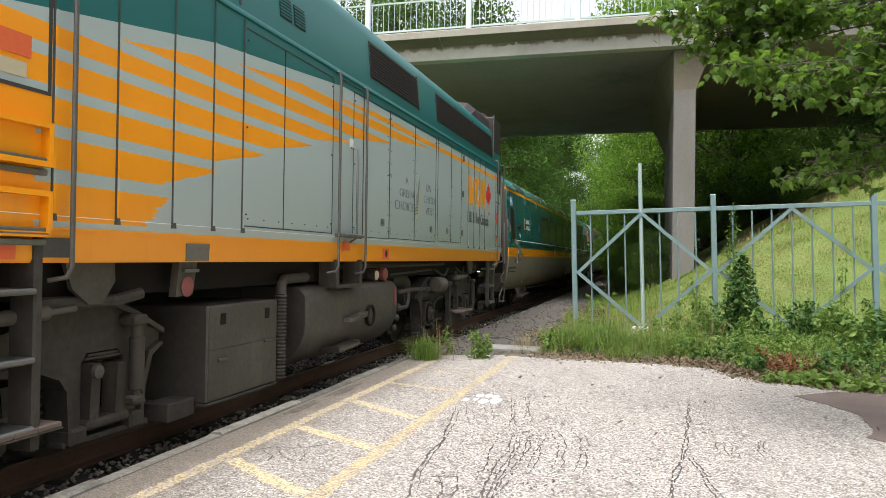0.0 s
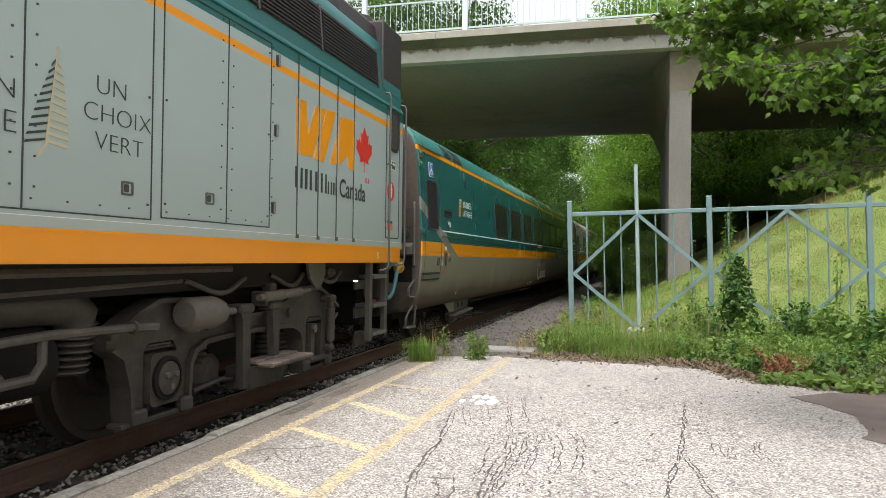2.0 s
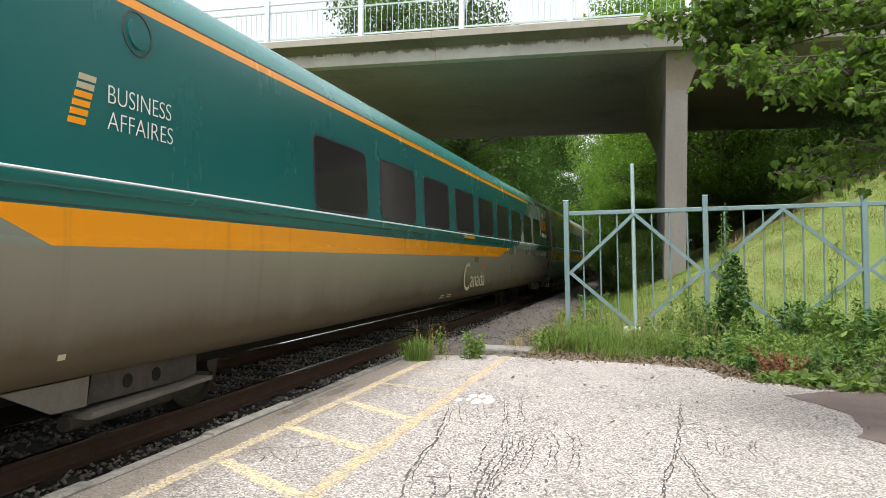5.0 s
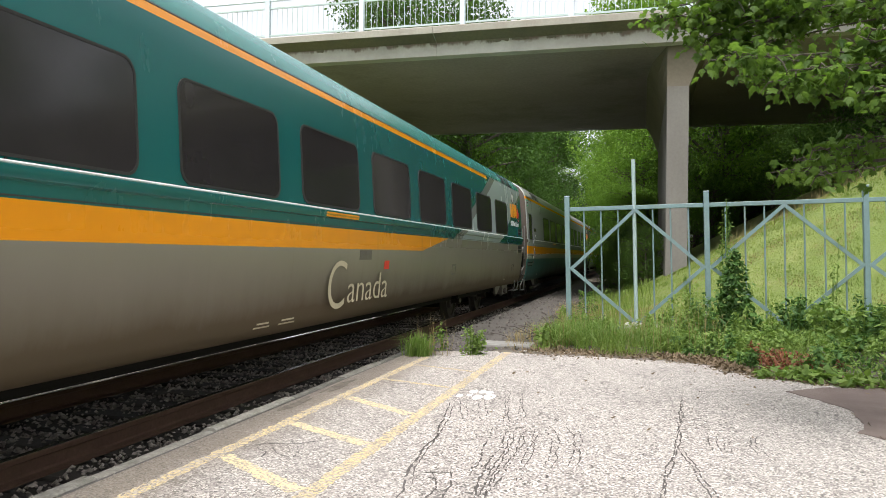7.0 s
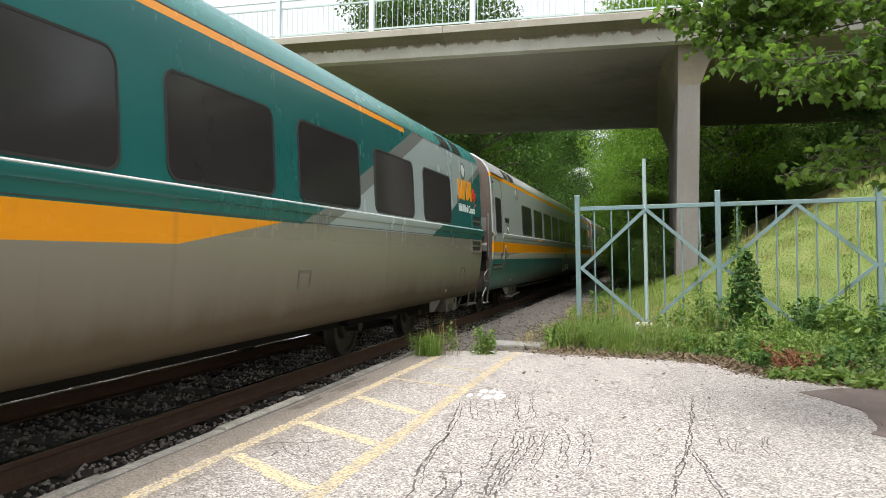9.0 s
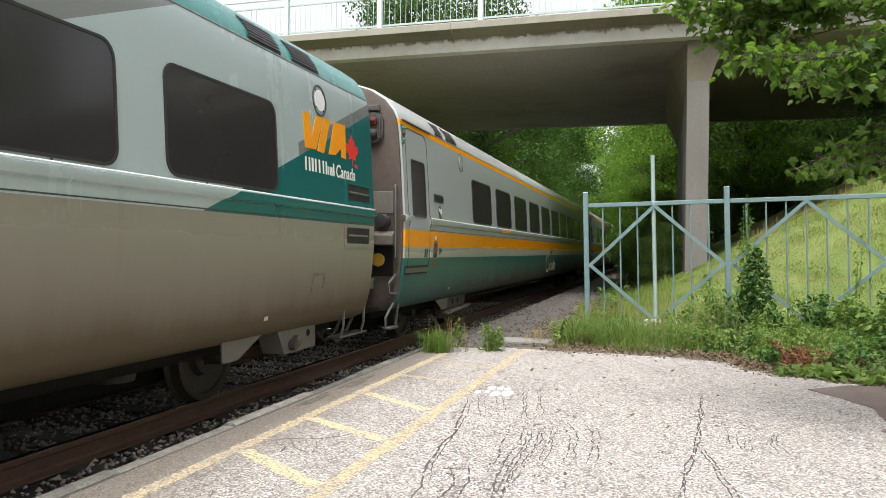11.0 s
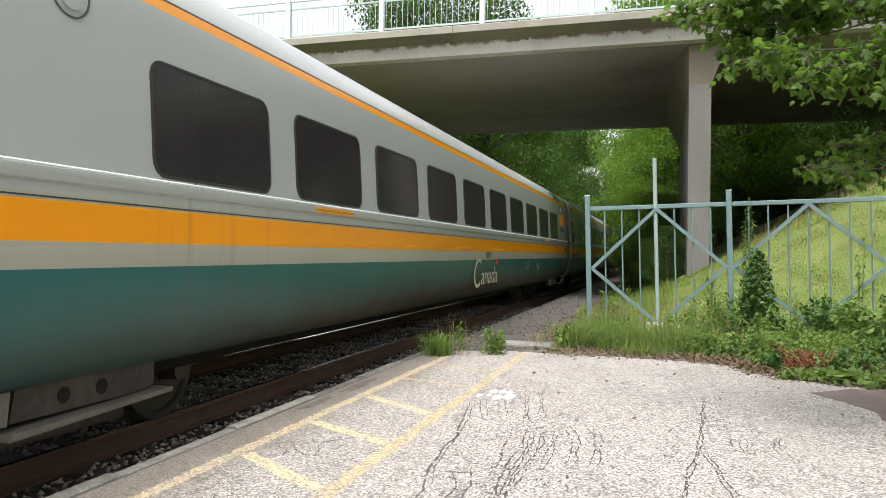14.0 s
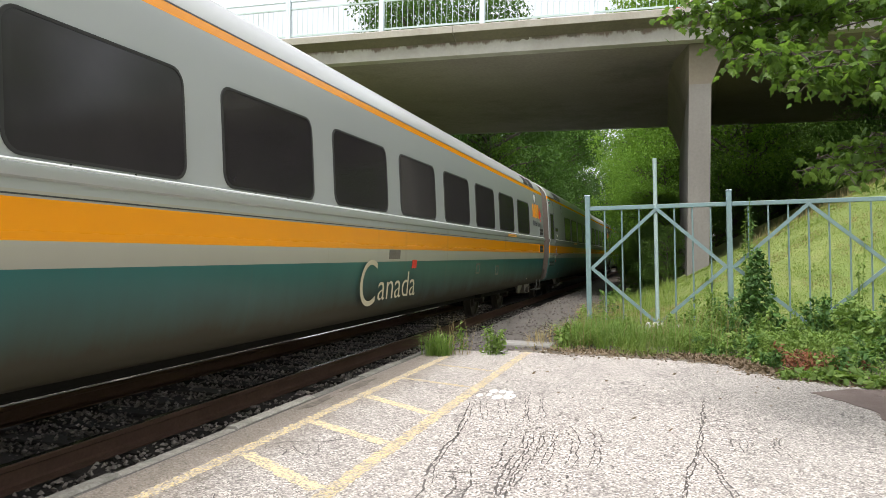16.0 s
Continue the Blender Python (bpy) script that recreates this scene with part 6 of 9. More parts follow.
    part("red_bracket", Geo().prism([(-3.92 + o, 1.36), (-3.80 + o, 1.36), (-3.80 + o, 1.46), (-3.92 + o, 1.46)], "x", 1.60, 1.63), M_ORED, loco)
    # upper grilles with slats
    for ua, ub in ((-3.07, -1.20), (-0.22, 1.04), (1.08, 2.32), (2.36, 3.98)):
        ya, yb = ua + o, ub + o
        gr = part("radiator_grille", plate([(ya, 3.44), (yb, 3.44), (yb, 3.88), (ya, 3.88)], F40, 0.008, 0.02), M_GRILLE, loco, "long black louvred grille")
        g = Geo()
        for k in range(11):
            z = 3.455 + 0.038 * k
            plate([(ya + 0.02, z), (yb - 0.02, z), (yb - 0.02, z + 0.016), (ya + 0.02, z + 0.016)], F40, 0.022, 0.014, g=g)
        part("grille_slats", g, M_GRILLE, gr)
        part("grille_edge", plate([(yb - 0.01, 3.42), (yb + 0.025, 3.42), (yb + 0.025, 3.90), (yb - 0.01, 3.90)], F40, 0.02, 0.03), M_RIB, gr)
    cg = part("corner_grille", Geo().box((-1.545, 4.20 + o, 3.48), (1.545, 4.94 + o, 4.34), 0.03), M_GRILLE, loco, "dark mesh radiator block at the rear corner")
    part("grille_frame", Geo().box((1.535, 4.15 + o, 3.44), (1.56, 4.19 + o, 4.36), 0.006), M_RIB, cg)
    part("grille_frame", Geo().box((1.535, 4.15 + o, 3.42), (1.56, 4.95 + o, 3.475), 0.006), M_LOCO, cg)
    for u in (-5.3, -5.02):
        lv = part("small_louvre", plate([(u + o, 3.46), (u + o + 0.22, 3.46), (u + o + 0.22, 3.66), (u + o, 3.66)], F40, 0.006, 0.01), M_RUBBER, loco)
        for k in range(6):
            z = 3.475 + 0.03 * k
            part("slat", plate([(u + o, z), (u + o + 0.22, z), (u + o + 0.22, z + 0.012), (u + o, z + 0.012)], F40, 0.014, 0.01), M_LOCO, lv)
    part("upper_seam", plate([(-6.0 + o, 3.33), (-5.97 + o, 3.33), (-5.97 + o, 3.85), (-6.0 + o, 3.85)], F40, 0.005, 0.01), M_PANELGAP, loco)
    hp = [(2.35, 3.98, 0.02), (3.0, 3.98, 0.44), (4.2, 3.98, 0.46), (4.26, 3.98, 0.46)]
    g = Geo()
    for u, zb, hh in hp:
        g.v += [(s * x, u + o, zb + hh * k) for s, x, k in ((-1, 1.48, 0), (-1, 1.42, 0.6), (-1, 1.25, 0.95), (-1, 0.8, 1.1), (1, 0.8, 1.1), (1, 1.25, 0.95), (1, 1.42, 0.6), (1, 1.48, 0))]
    for i in range(3):
        g.f += [(i * 8 + k, i * 8 + k + 1, i * 8 + 9 + k, i * 8 + 8 + k) for k in range(7)]
    g.f += [tuple(range(24, 32))]
    g.m = [0] * len(g.f)
    part("radiator_hump", g, M_GRILLE, loco, "dark rounded roof housing")
    for u in (-1.5, 0.4):
        part("roof_fan", Geo().lathe([(0.62, 0.0), (0.62, 0.14), (0.5, 0.18)], (0, u + o, 4.24), "z", 20), M_GRIME, loco)
    part("rear_roof", Geo().prism([(-1.50, 3.95), (1.50, 3.95), (1.46, 4.26), (1.30, 4.44), (0.9, 4.52), (-0.9, 4.52), (-1.30, 4.44), (-1.46, 4.26)], "y", 4.28 + o, 4.96 + o), M_GRILLE, loco)
    # rear door with its window
    rd = part("rear_door", frame_plate(rounded(4.22 + o, 4.74 + o, 1.55, 3.22, 0.03), rounded(4.235 + o, 4.725 + o, 1.565, 3.205, 0.03), F40, 0.005, 0.01), M_PANELGAP, loco, "grey rear side door")
    part("door_window", plate(rounded(4.38 + o, 4.66 + o, 2.70, 3.20, 0.10), F40, 0.008, 0.014), M_BLACKGLASS, rd, "dark oblong door window")
    part("window_gasket", frame_plate(rounded(4.36 + o, 4.68 + o, 2.68, 3.22, 0.11), rounded(4.39 + o, 4.65 + o, 2.71, 3.19, 0.09), F40, 0.014, 0.02), M_RUBBER, rd)
    bd = part("door_badge", plate([(4.41 + o, 2.445), (4.56 + o, 2.445), (4.56 + o, 2.565), (4.41 + o, 2.565)], F40, 0.006, 0.01), M_WHITE, rd, "small square sign, dark with a white border")
    part("badge_field", plate([(4.424 + o, 2.456), (4.546 + o, 2.456), (4.546 + o, 2.554), (4.424 + o, 2.554)], F40, 0.008, 0.01), M_INK, bd)
    part("badge_disc", plate([(4.485 + o + 0.045 * math.cos(a), 2.505 + 0.038 * math.sin(a)) for a in (k * math.pi / 8 for k in range(16))], F40, 0.010, 0.01), M_WHITE, bd)
    part("door_latch", Geo().tube([(1.60, 4.27 + o, 2.50), (1.65, 4.27 + o, 2.49), (1.65, 4.38 + o, 2.47)], 0.015, 6), M_STEEL, rd)
    part("extinguisher_sign", plate([(4.41 + o + 0.135 * math.cos(a), 2.16 + 0.125 * math.sin(a)) for a in (k * math.pi / 14 for k in range(28))], F40, 0.006, 0.008), M_RED, rd, "round red extinguisher sign")
    part("sign_bottle", plate(rounded(4.37 + o, 4.45 + o, 2.08, 2.22, 0.03), F40, 0.009, 0.008), M_WHITE, rd)
    part("sign_nozzle", plate([(4.395 + o, 2.22), (4.425 + o, 2.22), (4.43 + o, 2.265), (4.38 + o, 2.255)], F40, 0.009, 0.008), M_WHITE, rd)
    part("warning_label", plate([(4.30 + o, 1.66), (4.48 + o, 1.66), (4.48 + o, 1.74), (4.30 + o, 1.74)], F40, 0.006, 0.008), M_ORED, rd, "orange warning label")
    part("warning_label", plate([(4.30 + o, 1.745), (4.48 + o, 1.745), (4.48 + o, 1.78), (4.30 + o, 1.78)], F40, 0.006, 0.008), M_INK, rd)
    words("R", 0.12, 3.98 + o, 1.29, 1.579, M_WHITE, loco, "reporting_letter")
    # slogan, tree emblem, operator's emblem
    for t, s, u, z in (("A", 0.16, -1.84, 2.28), ("GREEN", 0.16, -2.08, 2.105), ("CHOICE", 0.175, -2.26, 1.925)):
        words(t, s, u + o, z, 1.6, M_INK, loco, "slogan", 1.24, "", 0.0, -0.004)
    for t, s, u, z in (("UN", 0.16, -0.90, 2.27), ("CHOIX", 0.16, -1.0, 2.10), ("VERT", 0.16, -0.90, 1.93)):
        words(t, s, u + o, z, 1.6, M_INK, loco, "slogan", 1.22, "", 0.0, -0.004)
    for k in range(11):
        z = 1.90 + 0.045 * k
        w = 0.15 * (1 - (k / 11.5) ** 1.3) + 0.012
        m = -1.265 + 0.0065 * k + o
        part("tree_emblem", plate([(m + 0.006, z + 0.012), (m + w, z - 0.004), (m + w, z + 0.018), (m + 0.006, z + 0.032)], F40, 0.005, 0.008), M_CREAM, loco)
        part("tree_emblem", plate([(m - 0.006, z + 0.022), (m - w * 0.9, z - 0.01), (m - w * 0.85, z + 0.006), (m - 0.006, z + 0.036)], F40, 0.005, 0.008), M_INK, loco)
    part("tree_stem", plate([(-1.33 + o, 1.83), (-1.31 + o, 1.83), (-1.255 + o, 1.90), (-1.185 + o, 2.46), (-1.195 + o, 2.46), (-1.272 + o, 1.91)], F40, 0.006, 0.008), M_CREAM, loco)
    emblem(1.72 + o, 2.28, 1.20, F40, loco, M_INK)
    maple_mark(3.47 + o, 2.56, 0.53, F40, loco)
    # cab side: step wells, labels
    for z0, z1 in ((1.41, 1.60), (1.79, 1.97)):
        sw = part("step_well", frame_plate([(-8.80 + o, z0 - 0.03), (-7.98 + o, z0 - 0.03), (-7.98 + o, z1 + 0.03), (-8.80 + o, z1 + 0.03)], [(-8.76 + o, z0), (-8.01 + o, z0), (-8.01 + o, z1), (-8.76 + o, z1)], F40, 0.06, 0.07), M_AMBER, loco, "recessed amber cab step")
        part("well_mark", plate([(-8.5 + o, z0 + 0.05), (-8.3 + o, z0 + 0.05), (-8.32 + o, z0 + 0.12), (-8.48 + o, z0 + 0.12)], F40, 0.004, 0.006), M_CREAM, sw)
        part("step_tread", Geo().box((1.50, -8.78 + o, z0 - 0.02), (1.64, -7.98 + o, z0 + 0.02), 0.006), M_STEEL, sw)
        part("tread_lip", Geo().box((1.56, -8.78 + o, z0 - 0.075), (1.62, -7.98 + o, z0 - 0.04), 0.006), M_STEEL, sw)
    part("cab_door", frame_plate([(-8.9 + o, 2.16), (-7.95 + o, 2.16), (-7.95 + o, 3.5), (-8.9 + o, 3.5)], [(-8.88 + o, 2.18), (-7.97 + o, 2.18), (-7.97 + o, 3.24), (-8.88 + o, 3.24)], F40, 0.006, 0.012), M_PANELGAP, loco)
    part("warning_label", plate([(-8.45 + o, 2.33), (-8.09 + o, 2.33), (-8.09 + o, 2.45), (-8.45 + o, 2.45)], F40, 0.006, 0.008), M_ORED, loco, "scraped orange label")
    part("warning_label", plate([(-8.45 + o, 2.22), (-8.12 + o, 2.22), (-8.12 + o, 2.30), (-8.45 + o, 2.30)], F40, 0.006, 0.008), M_CREAM, loco)
    part("red_label", plate([(-8.6 + o, 1.26), (-8.15 + o, 1.26), (-8.15 + o, 1.37), (-8.6 + o, 1.37)], F40, 0.008, 0.01), M_ORED, loco)
    part("cab_window", plate(rounded(-10.1 + o, -9.3 + o, 2.7, 3.25, 0.05), F40, 0.006, 0.01), M_BLACKGLASS, loco)
    lad = part("cab_ladder", Geo().box((1.42, 4.165, 0.22), (1.60, 4.225, 1.40), 0.012), M_GRIME, loco, "grimy steel cab steps")
    part("ladder_side", Geo().box((1.42, 3.36, 0.22), (1.60, 3.42, 1.30), 0.012), M_GRIME, lad)
    for z in (0.33, 0.70, 1.07):
        tr = part("tread", Geo().box((1.30, 3.42, z), (1.62, 4.165, z + 0.035), 0.01), M_STEEL, lad, "worn bright step edge")
        part("riser", Geo().box((1.28, 3.42, z - 0.13), (1.34, 4.165, z), 0.006), M_GRIME, tr)
    # underframe
    part("underframe", Geo().box((-1.35, 0.5, 1.02), (1.35, L - 0.1, 1.25)), M_DARK, loco, "black underframe")
    part("pipe_run", Geo().tube([(1.30, -8 + o, 1.10), (1.30, 3.6 + o, 1.10)], 0.035, 8), M_DARK, loco)
    part("pipe_run", Geo().tube([(1.33, -3.9 + o, 1.17), (1.33, 1.05 + o, 1.19)], 0.035, 8), M_GRIME, loco)
    part("pipe_run", Geo().tube([(1.30, -1.7 + o, 1.05), (1.30, 0.4 + o, 1.10)], 0.055, 10), M_GRIME, loco)
    part("pipe_run", Geo().tube([(1.40, -7.9 + o, 1.0), (1.42, -7.2 + o, 0.99), (1.46, -7.0 + o, 1.03)], 0.04, 8), M_GRIME, loco)
    sb = part("sill_bracket", Geo().prism([(-6.66 + o, 1.26), (-6.44 + o, 1.26), (-6.50 + o, 1.0), (-6.70 + o, 0.99)], "x", 1.46, 1.52), M_TANK, loco, "grey jacking bracket under the sill")
    part("bracket_plate", plate([(-6.67 + o, 1.25), (-6.39 + o, 1.25), (-6.39 + o, 1.375), (-6.67 + o, 1.375)], F40, 0.014, 0.02), M_ENDGREY, sb, "grey plate on the amber sill")
    part("bracket_rung", Geo().box((1.52, -6.64 + o, 1.165), (1.56, -6.47 + o, 1.19), 0.005), M_STEEL, sb)
    part("reflector", Geo().lathe([(0.07, 0.0), (0.075, 0.01), (0.05, 0.016), (0.0, 0.017)], (1.52, -6.575 + o, 1.06), "x", 18), M_DULLRED, sb, "dusty red round reflector", smooth=True)
    for y, ln, z in ((0.35, 0.9, 1.10), (1.7, 0.7, 1.12), (2.6, 0.75, 1.13)):
        path = [(1.36 + 0.05 * math.sin(math.pi * k / 12), y + o + ln * k / 12, z - 0.11 * math.sin(math.pi * k / 12) ** 1.5) for k in range(13)]
        part("air_hose", Geo().tube(path, 0.022, 8), M_GRIME, loco, "sagging black air hose", smooth=True)
    part("centre_sill", Geo().box((-0.8, 1.2, 0.52), (0.8, L - 0.6, 1.06)), M_DARK, loco, "black centre sill and air tanks")
    part("air_reservoir", Geo().tube([(1.0, -1.75 + o, 0.62), (1.0, -0.75 + o, 0.62)], 0.24, 14), M_DARK, loco, smooth=True)
    part("rear_pilot", Geo().box((-1.25, 4.35 + o, 0.42), (1.2, 4.75 + o, 0.95), 0.04), M_DARK, loco)
    # fuel tank: a bulging box with cut lower ends
    ta, tb = -4.60 + o, -1.86 + o
    sec = [(1.36, 0.99), (1.46, 0.97), (1.52, 0.90), (1.53, 0.68), (1.52, 0.52), (1.45, 0.36), (1.32, 0.24), (1.12, 0.15), (0.7, 0.12)]
    sec = sec + [(-x, z) for x, z in sec[::-1]]
    g = Geo()
    n = len(sec)
    lay = [(ta, 0.97), (ta + 0.015, 0.99), (ta + 0.04, 1.0), (tb - 0.10, 1.0), (tb - 0.03, 0.985), (tb, 0.95)]
    for y, k in lay:
        g.v += [(x * (0.5 + 0.5 * k), y, 0.62 + (z - 0.62) * k) for x, z in sec]
    for i in range(len(lay) - 1):
        for j in range(n):
            q = (j + 1) % n
            g.f.append((i * n + q, i * n + j, (i + 1) * n + j, (i + 1) * n + q))
    g.f += [tuple(range(n)), tuple(range(len(lay) * n - 1, (len(lay) - 1) * n - 1, -1))]
    g.m = [0] * len(g.f)
    tank = part("fuel_tank", g, M_TANK, loco, "large dusty grey rounded fuel tank", smooth=True)
    part("tank_port", Geo().lathe([(0.13, 0.0), (0.13, 0.03), (0.10, 0.03), (0.09, -0.02), (0.0, -0.02)], (1.535, -2.94 + o, 0.59), "x", 18), M_DARK, tank, smooth=True)
    part("tank_cap", Geo().lathe([(0.10, -0.02), (0.10, 0.012), (0.0, 0.014)], (1.53, -2.94 + o, 0.59), "x", 18), M_GRIME, tank)
    part("tank_step", Geo().prism([(-3.72 + o, 0.575), (-3.27 + o, 0.60), (-3.24 + o, 0.66), (-3.27 + o, 0.645), (-3.70 + o, 0.61)], "x", 1.50, 1.64), M_TANK, tank)
    part("tank_step", Geo().prism([(-3.96 + o, 0.26), (-3.40 + o, 0.29), (-3.37 + o, 0.345), (-3.40 + o, 0.325), (-3.95 + o, 0.295), (-3.99 + o, 0.33)], "x", 1.36, 1.60), M_TANK, tank)
    part("tank_gauge", Geo().box((1.525, -2.03 + o, 0.66), (1.545, -1.985 + o, 0.89), 0.004), M_DULLRED, tank, "dull red level gauge")
    fl = part("filler", Geo().tube([(1.25, -2.5 + o, 1.06), (1.45, -2.5 + o, 1.06)], 0.075, 14), M_GRIME, loco, "fuel filler with a perforated cap", smooth=True)
    part("filler_face", Geo().lathe([(0.06, 0.0), (0.055, 0.015), (0.0, 0.02)], (1.45, -2.5 + o, 1.06), "x", 14), M_CREAM, fl)
    fr = part("filler", Geo().tube([(1.25, -2.22 + o, 1.07), (1.44, -2.22 + o, 1.07)], 0.08, 14), M_GRIME, loco, smooth=True)
    part("filler_cap", Geo().lathe([(0.085, -0.03), (0.085, 0.03), (0.06, 0.045)], (1.44, -2.22 + o, 1.07), "x", 14), M_DULLRED, fr, "faded red cap", smooth=True)
    part("sill_port", plate([(-2.62 + o, 1.27), (-2.42 + o, 1.27), (-2.42 + o, 1.40), (-2.62 + o, 1.40)], F40, 0.012, 0.02), M_ORED, loco)
    part("port_hole", plate([(-2.52 + o + 0.04 * math.cos(a), 1.335 + 0.045 * math.sin(a)) for a in (k * math.pi / 8 for k in range(16))], F40, 0.016, 0.01), M_RUBBER, loco)
    ribs = [p for k in range(24) for p in ((0.045, 0.0325 * k), (0.058, 0.0325 * k + 0.008), (0.058, 0.0325 * k + 0.016), (0.045, 0.0325 * k + 0.024))]
    rh = part("ribbed_hose", Geo().lathe(ribs, (1.50, -5.10 + o, 0.16), "z", 10), M_GRIME, loco, "ribbed black hose beside the tank", smooth=True)
    part("hose_elbow", Geo().tube([(1.50, -5.10 + o, 0.92), (1.48, -5.06 + o, 1.02), (1.42, -4.9 + o, 1.07), (1.40, -4.4 + o, 1.08)], 0.05, 10), M_GRIME, rh, smooth=True)
    bb = part("battery_box", Geo().box((-1.45, -6.27 + o, 0.14), (1.50, -5.16 + o, 0.895), 0.012), M_TANK, loco, "dusty battery box")
    part("box_lid", Geo().box((1.50, -6.25 + o, 0.55), (1.506, -5.18 + o, 0.885), 0.003), M_TANK, bb)
    part("box_front", Geo().box((1.50, -6.25 + o, 0.155), (1.506, -5.18 + o, 0.545), 0.003), M_TANK, bb)
    for u in (-6.14, -5.42):
        part("box_pull", Geo().box((1.506, u + o, 0.45 if u < -6 else 0.53), (1.53, u + o + 0.13, 0.475 if u < -6 else 0.55), 0.005), M_RIB, bb)
    part("box_sill", Geo().box((1.40, -6.27 + o, 0.115), (1.51, -5.16 + o, 0.14), 0.005), M_GRIME, bb)
    for u in (-6.10, -5.40):
        part("box_latch", Geo().box((1.506, u + o, 0.74), (1.512, u + o + 0.075, 0.83), 0.002), M_DARK, bb)
    part("box_foot", Geo().box((1.2, -6.62 + o, 0.06), (1.42, -6.30 + o, 0.2), 0.01), M_GRIME, bb)
    # trucks
    for c in (-8.47, 1.50):
        cc = c + o
        for a in (cc - 1.37, cc + 1.37):
            wheelset(a, 0.508, loco)
        g = Geo()
        sideframe(g, cc, -1)
        part("truck_frame", g, M_GRIME, loco)
        g = Geo()
        sideframe(g, cc, 1)
        tf = part("truck_frame", g, M_GRIME, loco, "grimy cast truck frame arched over its journals")
        for q in (-1.33, 1.33):
            part("spring_seat", Geo().prism([(cc + q - 0.20, 0.585), (cc + q + 0.20, 0.585), (cc + q + 0.15, 0.635), (cc + q - 0.15, 0.635)], "x", 1.18, 1.27), M_DARK, tf)
            for k in range(2):
                part("leaf_spring", Geo().box((1.18, cc + q - 0.17 + 0.03 * k, 0.60 + 0.022 * k), (1.29, cc + q + 0.17 - 0.03 * k, 0.618 + 0.022 * k), 0.004), M_GRIME, tf)
        jb = part("journal_box", Geo().prism(rounded(cc - 1.50, cc - 1.14, 0.19, 0.575, 0.05), "x", 1.12, 1.345), M_GRIME, tf, "square journal box with a round bolted cover")
        part("cover_ring", Geo().lathe([(0.165, 0.0), (0.165, 0.025), (0.14, 0.03), (0.138, 0.004), (0.0, 0.004)], (1.345, cc - 1.32, 0.385), "x", 24), M_DARK, jb, smooth=True)
        cv = part("journal_cover", Geo().lathe([(0.125, 0.0), (0.125, 0.03), (0.10, 0.045), (0.0, 0.048)], (1.345, cc - 1.32, 0.385), "x", 20), M_GRIME, jb, "round journal cover", smooth=True)
        g = Geo()
        for k in range(3):
            q = k * math.pi * 2 / 3 + 0.5
            g.tube([(1.385, cc - 1.32 + 0.06 * math.cos(q), 0.385 + 0.06 * math.sin(q)), (1.41, cc - 1.32 + 0.06 * math.cos(q), 0.385 + 0.06 * math.sin(q))], 0.024, 6)
        tagged(part("cover_bolts", g, M_CYL, cv), kind="stuff")
        part("hub", Geo().lathe([(0.17, 0.0), (0.17, 0.05), (0.12, 0.07), (0.0, 0.07)], (1.12, cc + 1.37, 0.40), "x", 18), M_DARK, tf, smooth=True)
        for q, w, z0, z1 in ((1.20, 0.05, 0.22, 0.58), (1.44, 0.055, 0.20, 0.56)):
            part("pedestal_liner", Geo().prism([(cc + q - w, z0), (cc + q + w * 0.7, z0), (cc + q + w, z1), (cc + q - w * 0.6, z1)], "x", 1.22, 1.34), M_GRIME, tf)
        part("link_bolt", Geo().lathe([(0.045, 0.0), (0.045, 0.03), (0.02, 0.04)], (1.34, cc + 1.20, 0.53), "x", 12), M_CYL, tf)
        part("link_foot", Geo().box((1.22, cc + 1.12, 0.16), (1.36, cc + 1.52, 0.225), 0.02), M_GRIME, tf)
        for dy, e in ((-1.22, 1),):
            g = Geo()
            y = cc + dy
            g.tube([(1.42, y, 0.85), (1.42, y + e * 0.03, 0.85), (1.42, y + e * 0.04, 0.85), (1.42, y + e * 0.36, 0.845), (1.42, y + e * 0.47, 0.84), (1.42, y + e * 0.50, 0.84), (1.42, y + e * 0.51, 0.84), (1.42, y + e * 0.70, 0.835)],
                   [0.10, 0.125, 0.13, 0.13, 0.10, 0.05, 0.03, 0.03], 16)
            g.box((1.30, y + e * 0.18 - 0.06, 0.70), (1.42, y + e * 0.18 + 0.06, 0.80), 0.015)
            part("brake_cylinder", g, M_CYL if dy < 0 else M_GRIME, tf, "brake cylinder with its push rod", smooth=True)
        g = Geo()
        g.tube([(1.44, cc - 0.14, 0.925), (1.44, cc - 0.06, 0.927), (1.44, cc - 0.05, 0.927), (1.44, cc + 0.26, 0.935), (1.44, cc + 0.27, 0.935), (1.44, cc + 0.31, 0.936), (1.44, cc + 0.32, 0.936), (1.44, cc + 0.68, 0.95), (1.44, cc + 0.69, 0.95), (1.44, cc + 0.90, 0.96)],
               [0.03, 0.03, 0.047, 0.047, 0.056, 0.056, 0.044, 0.044, 0.02, 0.02], 14)
        part("damper_tube", g, M_CYL, tf, "beige lengthwise damper", smooth=True)
        part("damper_bracket", Geo().box((1.30, cc + 0.14, 0.88), (1.42, cc + 0.24, 1.05), 0.02), M_GRIME, tf)
        part("damper_bracket", Geo().box((1.28, cc - 0.02, 0.84), (1.44, cc + 0.06, 0.98), 0.02), M_GRIME, tf)
